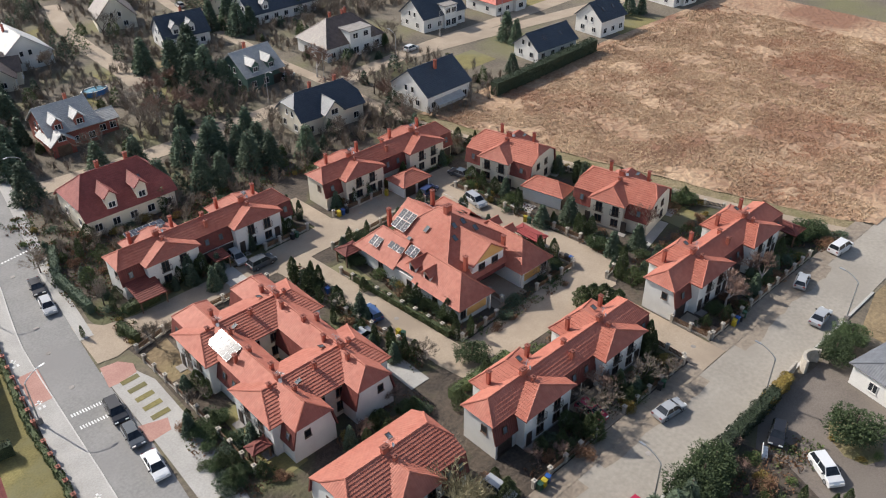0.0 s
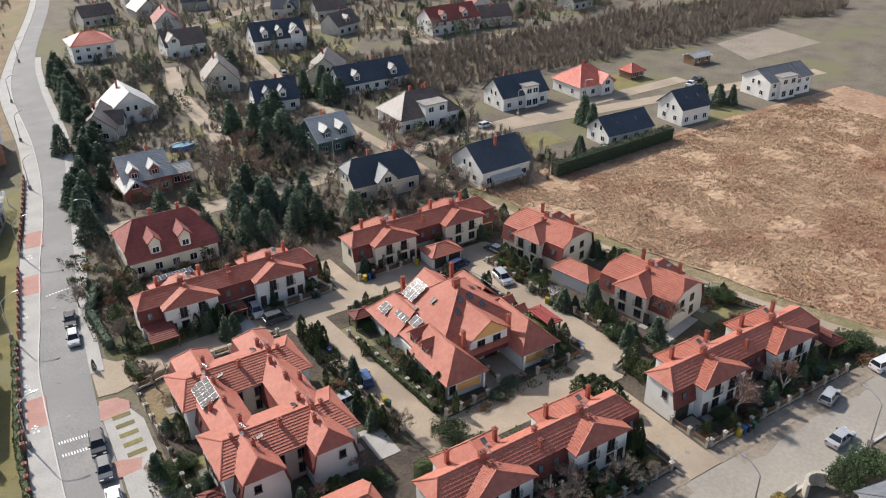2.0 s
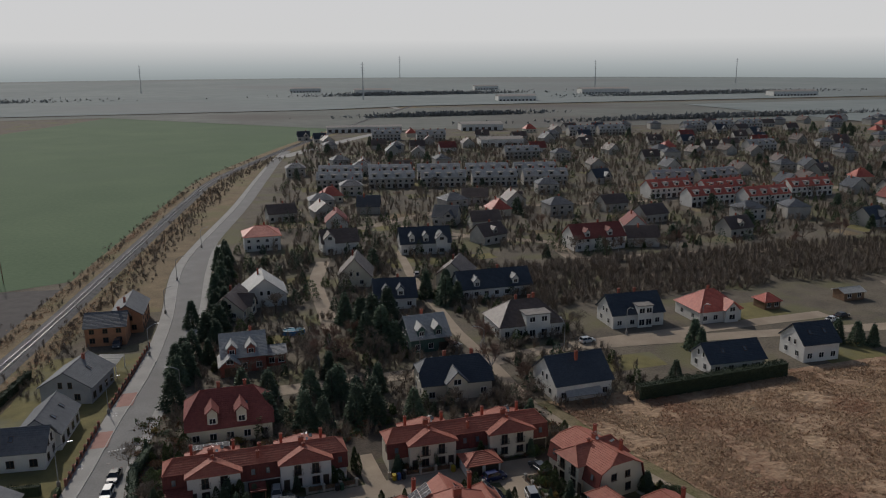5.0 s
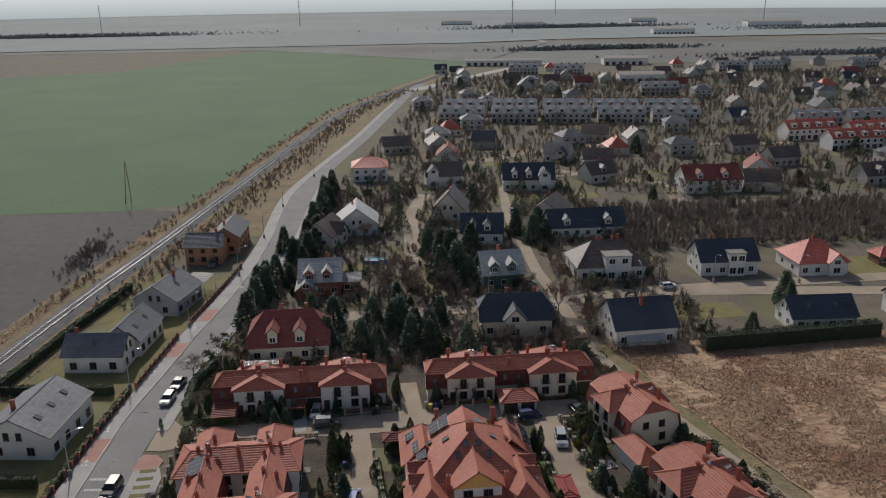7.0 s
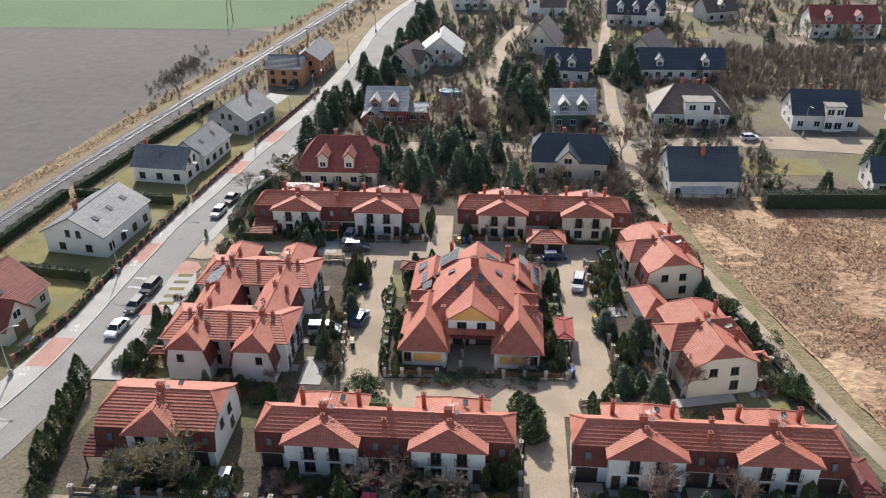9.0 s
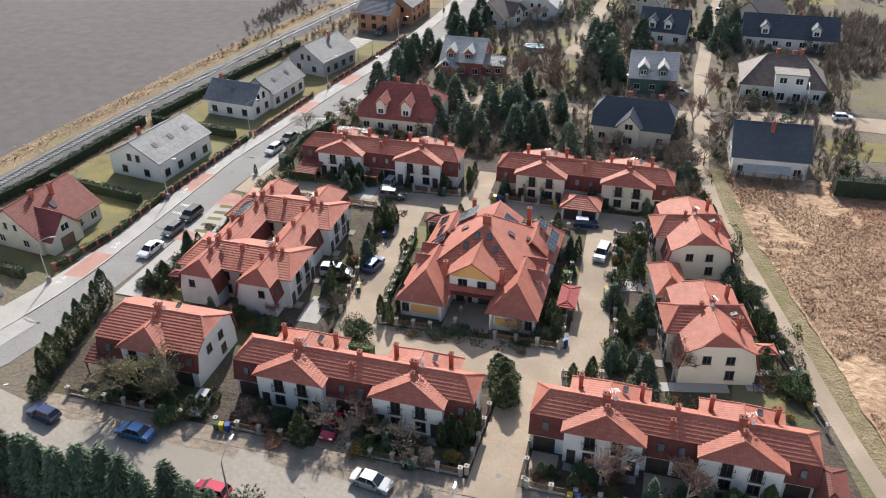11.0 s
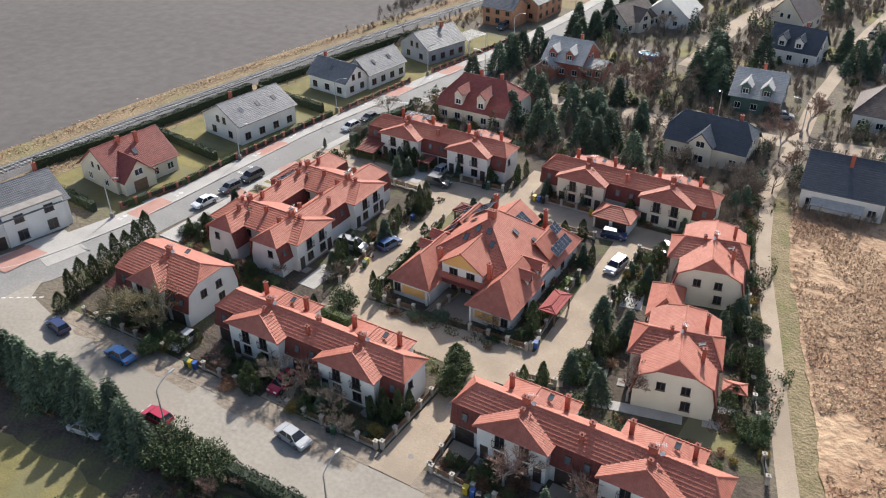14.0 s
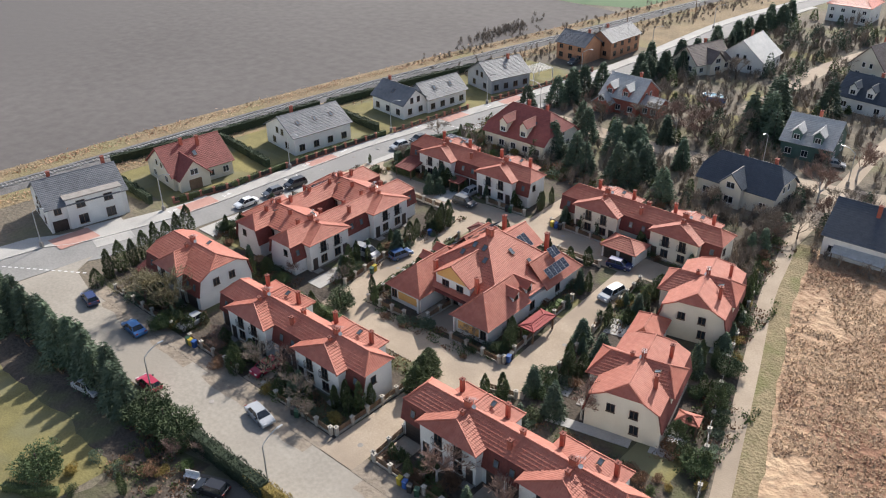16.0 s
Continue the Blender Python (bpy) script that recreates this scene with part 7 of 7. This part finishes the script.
PW, PB, PS, PD, PL, PN, PR, PM = (car_paint(n, c) for n, c in (("white_paint", (0.78, 0.78, 0.77)), ("black_paint", (0.02, 0.02, 0.023)), ("silver_paint", (0.42, 0.43, 0.44)), ("dark_grey_paint", (0.08, 0.09, 0.1)), ("bright_blue_paint", (0.03, 0.16, 0.42)), ("navy_paint", (0.02, 0.035, 0.12)), ("crimson_paint", (0.45, 0.02, 0.06)), ("mid_blue_paint", (0.05, 0.11, 0.26))))
for x, y, a, p, k, l in (
        (18.8, 68.2, 264, PW, "saloon", "white saloon parked at the kerb"), (19.0, 74.2, 264, PD, "hatch", "dark grey hatchback at the kerb"), (19.3, 79.4, 264, PB, "suv", "black estate car at the kerb"),
        (22.0, 112.0, 262, PB, "saloon", "black saloon parked by the road"), (21.4, 106.2, 262, PS, "hatch", "pale silver hatchback parked by the road"), (68.0, 33.3, 352, PS, "saloon", "silver saloon parked on the street"),
        (73.7, 22.3, 200, PB, "hatch", "black hatchback in the villa yard"), (72.6, 16.0, 236, PW, "suv", "white estate car in the villa yard"), (117.3, 34.9, 355, PW, "van", "white van parked on the street"),
        (104.5, 34.8, 15, PS, "hatch", "silver hatchback parked on the street"), (98.3, 29.0, 5, PS, "saloon", "grey saloon parked on the street"), (53.9, 72.9, 80, PM, "hatch", "mid-blue car parked on the lane"),
        (47.6, 98.1, 265, PS, "hatch", "pale blue-grey car on a house drive"), (49.6, 94.4, 2, PD, "suv", "dark grey car parked on the lane"), (83.0, 93.0, 10, PN, "hatch", "dark blue car before the double garage"), (61.0, 39.6, 268, PR, "hatch", "crimson car on a house drive"),
        (27.2, 32.9, 170, PN, "hatch", "navy hatchback parked on the street"), (39.4, 33.1, 176, PL, "saloon", "bright blue saloon parked on the street"), (52.2, 27.7, 178, PR, "hatch", "red car behind the fir trees"), (46.8, 22.2, 10, PS, "saloon", "pale car in the villa garden"),
        (86.5, 84.7, 262, PS, "suv", "silver estate car parked on the lane"), (49.3, 69.6, 5, PS, "van", "silver van on a house drive"), (44.3, 39.2, 275, PS, "hatch", "silver hatchback beside a house"), (95.5, 155.2, 20, PS, "hatch", "silver car beside the green house"),
        (17.0, 181.0, 265, PD, "van", "dark van at the building site"), (91.4, 93.6, 100, PD, "saloon", "dark saloon by a garden fence"), (104, 222, 80, PS, "hatch", "silver car on a far drive"), (128, 148.8, 8, PW, "hatch", "white car on a drive"), (202, 146, 10, PB, "saloon", "black saloon at the flats"), (197, 144, 20, PW, "saloon", "white saloon at the flats")):
    car(x, y, a, p, l, k)

# street lamps
lamp = thing("street_lamp", "tall grey street lamp with a curved arm", "street lamp", "street lamps", pose(11.9, 84.2, 0.1, 0, 0, 10))
s = Shape()
s.bar((0, 0, 0), (0, 0, 6.6), 0.11, 0.07, 8)
for i in range(6):
    a, b = i * 0.25, (i + 1) * 0.25
    s.bar((1.4 * a ** 1.2, 0, 6.6 + 1.1 * math.sin(a)), (1.4 * b ** 1.2, 0, 6.6 + 1.1 * math.sin(b)), 0.06, 0.055, 6)
part("pole", s, STEEL, lamp)
s = Shape()
s.box(-0.3, 0.3, -0.2, 0.2, 0, 1.0)
part("base", s, CAPM, lamp)
s = Shape()
s.prism([(2.1, -0.14, 7.64), (2.85, -0.1, 7.66), (2.85, 0.1, 7.66), (2.1, 0.14, 7.64)], (0, 0, 0.1))
part("lamp_head", s, STEEL, lamp, "flat lamp head")
for x, y, a in ((8.9, 57.0, 20), (13.4, 112.0, 10), (18.6, 140, 10), (24.8, 172, 10), (27.5, 205, 5), (5.0, 36, 20), (32.4, 142.6, 190), (30, 240, 5), (38, 285, 5), (78.4, 26.5, 90), (100.6, 26.4, 90), (55, 26.6, 90), (100.5, 147.5, 180), (84.5, 146, 270), (140, 151, 270), (160, 148, 270), (120, 145, 90)):
    copy_thing(lamp, pose(x, y, 0.05, 0, 0, a))

# masts and poles
for x, y, h in ((-24.0, 252, 15), (-22.5, 254, 14)):
    s = Shape()
    s.bar((x, y, 0), (x + (1.5 if h > 14 else -0.5), y, h), 0.16, 0.1, 6)
    ob = part("utility_pole", s, WOOD, None)
    tagged(ob, "leaning wooden utility pole in the field", "pole")
for x, y, h in ((300, 1290, 60), (-60, 1700, 55), (820, 1500, 60), (560, 2100, 70), (1300, 1700, 60), (-420, 1600, 50)):
    s = Shape()
    s.bar((x, y, 0), (x, y, h), 1.2, 0.5, 5)
    for k in range(4):
        s.bar((x - 3, y, h * (0.7 + 0.08 * k)), (x + 3, y, h * (0.7 + 0.08 * k)), 0.3, 0.3, 4)
    ob = part("transmitter_mast", s, STEEL, None)
    tagged(ob, "tall thin mast in the haze", "mast")
for i in range(9):
    y = 215 + i * 34
    x = float(np.interp(y, [p[1] for p in RAIL], [p[0] for p in RAIL])) + 12
    t = thing("utility_pole", "wooden utility pole beside the railway", "pole", "poles along the railway", pose(x, y, 0))
    s = Shape()
    s.bar((0, 0, 0), (0, 0, 8), 0.14, 0.1, 6)
    part("pole", s, WOOD, t)
    s = Shape()
    s.box(-0.9, 0.9, -0.06, 0.06, 7.4, 7.55)
    part("crossarm", s, WOOD, t)

# fences
POST = Shape()
POST.box(-0.2, 0.2, -0.2, 0.2, 0, 1.25)
POST.prism([(-0.27, -0.27, 1.25), (0.27, -0.27, 1.25), (0.27, 0.27, 1.25), (-0.27, 0.27, 1.25)], (0, 0, 0.09))
POST.bar((0, 0, 1.34), (0, 0, 1.5), 0.16, 0.04, 6)
POST = POST.mesh("post")
PANELS = {}
STONE = mat("pale_fence_stone", (0.33, 0.29, 0.24), (0.5, 0.45, 0.38), 0.9, 1.2, 9, 0.4)
BRICKP = mat("brick_fence_pillar", (0.26, 0.1, 0.07), (0.4, 0.17, 0.12), 0.9, 1.2, 9, 0.4)


def fence(points, label, post=None, panel=None, gap=2.6, low=True):
    """Masonry posts with caps, a low wall and a slatted panel between them."""
    f = thing("fence", label, "fence", "garden fences")
    post, panel = post or STONE, panel or WOOD
    for i in range(len(points) - 1):
        p, q = Vector(points[i]), Vector(points[i + 1])
        d = q - p
        n = max(1, round(d.length / gap))
        step = d.length / n
        ang = math.degrees(math.atan2(d.y, d.x))
        key = (round(step, 1), panel.name)
        if key not in PANELS:
            s = Shape()
            s.box(0.2, key[0] - 0.2, -0.09, 0.09, 0, 0.3)
            wall = s.mesh("low_wall")
            s = Shape()
            k = int(key[0] / 0.24)
            for j in range(k):
                u = 0.28 + j * (key[0] - 0.5) / k
                s.box(u, u + 0.13, -0.025, 0.025, 0.36, 1.1)
            s.box(0.2, key[0] - 0.2, 0.025, 0.06, 0.5, 0.58)
            s.box(0.2, key[0] - 0.2, 0.025, 0.06, 0.9, 0.98)
            PANELS[key] = (wall, s.mesh("panel"))
        wall, pan = PANELS[key]
        for k in range(n + 1):
            c = p + d * (k / n)
            if k < n or i == len(points) - 2:
                key2 = ("post", post.name)
                if key2 not in PANELS:
                    me2 = POST.copy()
                    me2.materials.append(post)
                    PANELS[key2] = me2
                part("post", PANELS[key2], post, f, m=pose(c.x, c.y, 0, 0, 0, ang))
            if k < n:
                key3 = ("wall", key, post.name)
                if key3 not in PANELS:
                    me3 = wall.copy()
                    me3.materials.append(post)
                    PANELS[key3] = me3
                part("low_wall", PANELS[key3], post, f, m=pose(c.x, c.y, 0, 0, 0, ang))
                part("panel", pan, panel, f, m=pose(c.x, c.y, 0, 0, 0, ang))["kind"] = "stuff"


for pts in ([(10.5 - 2.9, 60), (10.3, 70), (10.9, 80)], [(11.2, 84), (12.4, 96), (13.6, 107)], [(14.5, 112), (17.4, 134)], [(18.6, 142), (22.2, 163), (24.5, 178)]):
    fence(pts, "brick-pillared fence along the footway", BRICKP, IRON)
for pts in ([(59.2, 61.2), (57.0, 84)], [(59.4, 60.2), (66.4, 60.6)], [(75.2, 60.8), (83.6, 60.9)], [(84.0, 61.4), (82.6, 80)], [(53.4, 61), (51.2, 78)], [(60.2, 90.4), (80.4, 91.2)],
            [(52.4, 97.6), (60.6, 97.9)], [(66.2, 98.2), (77.0, 98.2)], [(91.0, 60), (88.8, 80)], [(88.4, 84), (87.8, 91)], [(47.6, 37.0), (58.4, 37.0)], [(64, 37.0), (76.8, 37.0)], [(77.4, 37.4), (77.6, 50)], [(83.6, 37.4), (83.2, 43)], [(84, 37.2), (112, 37.3)], [(27.5, 37.0), (43, 37.0)], [(26.4, 88.6), (33, 90.4), (48, 90.4)], [(26.6, 60), (26.6, 78), (26.2, 86)], [(69.4, 62.4), (69.6, 67.5)], [(85, 55.6), (89.6, 56.6)]):
    fence(pts, "stone-posted garden fence with dark panels")
for pts in ([(115.2, 54), (111.0, 66), (107.4, 78), (104.0, 92), (101.4, 104)],):
    fence(pts, "wire garden fence on posts beside the footpath", STONE, IRON, 3.2)

# villa wall and gateway
s = Shape()
s.prism([(79.2, 26.0, 0), (86.0, 26.3, 0), (86.0, 26.6, 0), (79.2, 26.3, 0)], (0, 0, 1.7))
ob = part("garden_wall", s, STONE, None)
tagged(ob, "pale rendered garden wall by the street", "wall")
gate = thing("gateway", "curved pale stone gateway of the villa", "gateway", m=pose(88.2, 25.6, 0))
for i in range(6):
    a, b = math.pi * (0.1 + 0.13 * i), math.pi * (0.1 + 0.13 * (i + 1))
    s = Shape()
    s.prism([(2.0 * math.cos(a), 2 * math.sin(a) - 1, 0), (2.0 * math.cos(b), 2 * math.sin(b) - 1, 0), (1.6 * math.cos(b), 1.6 * math.sin(b) - 1, 0), (1.6 * math.cos(a), 1.6 * math.sin(a) - 1, 0)], (0, 0, 2.0))
    part("wall_segment", s, STONE, gate)

# garden pool, bins, tables
pool = thing("garden_pool", "oval blue above-ground garden pool", "pool", m=pose(59.4, 177.6, 0))
rim_s, wat, lip = Shape(), Shape(), Shape()
ov = [(3.0 * math.cos(2 * math.pi * i / 28), 1.7 * math.sin(2 * math.pi * i / 28)) for i in range(28)]
for i in range(28):
    j = (i + 1) % 28
    rim_s.face(((*ov[i], 0), (*ov[j], 0), (*ov[j], 1.1), (*ov[i], 1.1)))
    lip.prism([(*ov[i], 1.1), (*ov[j], 1.1), (ov[j][0] * 0.93, ov[j][1] * 0.9, 1.1), (ov[i][0] * 0.93, ov[i][1] * 0.9, 1.1)], (0, 0, 0.08))
wat.face([(x, y, 1.0) for x, y in ov])
part("side_wall", rim_s, BLUEP, pool)
part("rim", lip, FRAME, pool)
part("water", wat, POOLB, pool)
BINM = [mat(n, tuple(v * 0.8 for v in c), c, 0.5, 1, 6, 0.05) for n, c in (("green_bin", (0.03, 0.09, 0.05)), ("yellow_bin", (0.5, 0.38, 0.03)), ("blue_bin", (0.03, 0.1, 0.32)), ("black_bin", (0.03, 0.03, 0.03)))]
BINS = []
for m in BINM:
    b = thing("wheeled_bin", "plastic wheeled bin beside a garden fence", "bin", "wheeled bins")
    s = Shape()
    s.prism([(-0.26, -0.28, 0.04), (0.26, -0.28, 0.04), (0.26, 0.28, 0.04), (-0.26, 0.28, 0.04)], (0, 0, 0.95))
    part("body", s, m, b)
    s = Shape()
    s.prism([(-0.3, -0.34, 0.99), (0.3, -0.34, 0.99), (0.3, 0.3, 1.08), (-0.3, 0.3, 1.08)], (0, 0, 0.06))
    part("lid", s, m, b)
    BINS.append(b)
spots = [(47.9, 36.4), (48.6, 36.4), (49.3, 36.5), (70.6, 36.4), (71.3, 36.4), (88.6, 36.6), (89.4, 36.6), (90.2, 36.5), (91.2, 36.6), (66.9, 97.6), (67.7, 97.6), (68.5, 97.6), (54.0, 66.2), (53.8, 67.0), (84.4, 62.0), (84.3, 62.8), (88.3, 74), (88.2, 74.8), (52.6, 81.5), (57.2, 97.2), (58.0, 97.2), (77.2, 97.5)]
for i, (x, y) in enumerate(spots):
    m = pose(x, y, 0.08, 0, 0, i * 37 % 30)
    if i < len(BINS):
        BINS[i].matrix_basis = m
    else:
        copy_thing(BINS[i % 4], m)
tab = thing("garden_table", "white garden table on a paved terrace", "table", m=pose(108.8, 62.0, 0.05, 0, 0, 12))
s = Shape()
s.box(-1.1, 1.1, -0.55, 0.55, 0.7, 0.76)
part("tabletop", s, FRAME, tab)
for sx in (-0.95, 0.95):
    for sy in (-0.42, 0.42):
        s = Shape()
        s.box(sx - 0.04, sx + 0.04, sy - 0.04, sy + 0.04, 0, 0.7)
        part("leg", s, FRAME, tab)
for x, y, w, d, a in ((99.6, 57.6, 10.4, 1.6, 13), (107.8, 61.8, 3.0, 5.4, 12), (104.6, 83.6, 2.6, 4.2, 12), (49.6, 60.8, 3.0, 6.0, 0), (99.6, 51.0, 6, 0.8, 0), (92.4, 62.6, 3.4, 3.8, 12), (91.4, 78.4, 3.0, 4.0, 12), (44.6, 95.6, 3, 5.4, 0), (8.8, 46.2, 6.5, 9, 76), (9, 64.6, 2.6, 6, 82)):
    s = Shape()
    s.box(-w / 2, w / 2, -d / 2, d / 2, 0.0, 0.07)
    ob = setting("terrace_paving", s, PAVER_GREY, "pale paved garden terrace", "terrace")
    ob.matrix_basis = pose(x, y, 0.03, 0, 0, a)

# dark paved drives before the garages
for x0, x1, y0, y1 in ((59.8, 65.2, 36.8, 42.4), (83.6, 86.6, 37.2, 42.6), (95.8, 100.6, 37.2, 42.6), (67.6, 74.0, 61.6, 68.0), (42.4, 48.4, 97.2, 100.2), (77.8, 85.6, 91.8, 94.4)):
    sheet("house_drive", [(x0, y0), (x1, y0), (x1, y1), (x0, y1)], 0.075, PAVER, "brown paved house drive", "drive")

# road markings
for row, y in enumerate((80.0, 82.7)):
    for i in range(12):
        x = 15.1 + i * 0.34
        sheet("marking", [(x, y - 0.03 * i), (x + 0.17, y - 0.03 * i), (x + 0.17, y + 0.62 - 0.03 * i), (x, y + 0.62 - 0.03 * i)], 0.066, PAINT, "worn white crossing mark", "road marking")
for i in range(14):
    t = i / 13
    x, y = 6.4 + t * 12.0, 28.6 + t * 7.6
    sheet("marking", [(x, y), (x + 0.5, y + 0.32), (x + 0.38, y + 0.52), (x - 0.12, y + 0.2)], 0.075, PAINT, "worn white give-way dash", "road marking")
for i in range(11):
    y = 122.6
    x = 20.0 + i * 0.5
    sheet("marking", [(x, y + i * 0.1), (x + 0.3, y + i * 0.1), (x + 0.3, y + 0.4 + i * 0.1), (x, y + 0.4 + i * 0.1)], 0.066, PAINT, "worn white give-way dash", "road marking")
for x, y in ((12.2, 68.5), (13.0, 87.5), (13.4, 97.5), (16.0, 118), (19.8, 139), (10.2, 58)):
    for dx, dy, w, h in ((0, 0, 0.25, 0.9), (-0.4, 0.3, 0.9, 0.22), (0.2, -0.9, 0.3, 0.5), (-0.35, -0.9, 0.3, 0.5)):
        sheet("marking", [(x + dx, y + dy), (x + dx + w, y + dy), (x + dx + w, y + dy + h), (x + dx, y + dy + h)], 0.172, PAINT, "worn white cycle-way mark", "road marking")
for x, y in ((17.2, 88), (17.6, 96.6), (18.4, 103), (20.5, 118), (80.2, 47), (80.8, 38), (60.8, 31.2), (88, 70), (70.2, 96), (56.0, 70)):
    s = Shape()
    s.bar((x, y, 0.06), (x, y, 0.097), 0.36, 0.36, 12)
    ob = part("manhole_cover", s, CAPM, None)
    tagged(ob, "round manhole cover set in the road", "manhole cover")
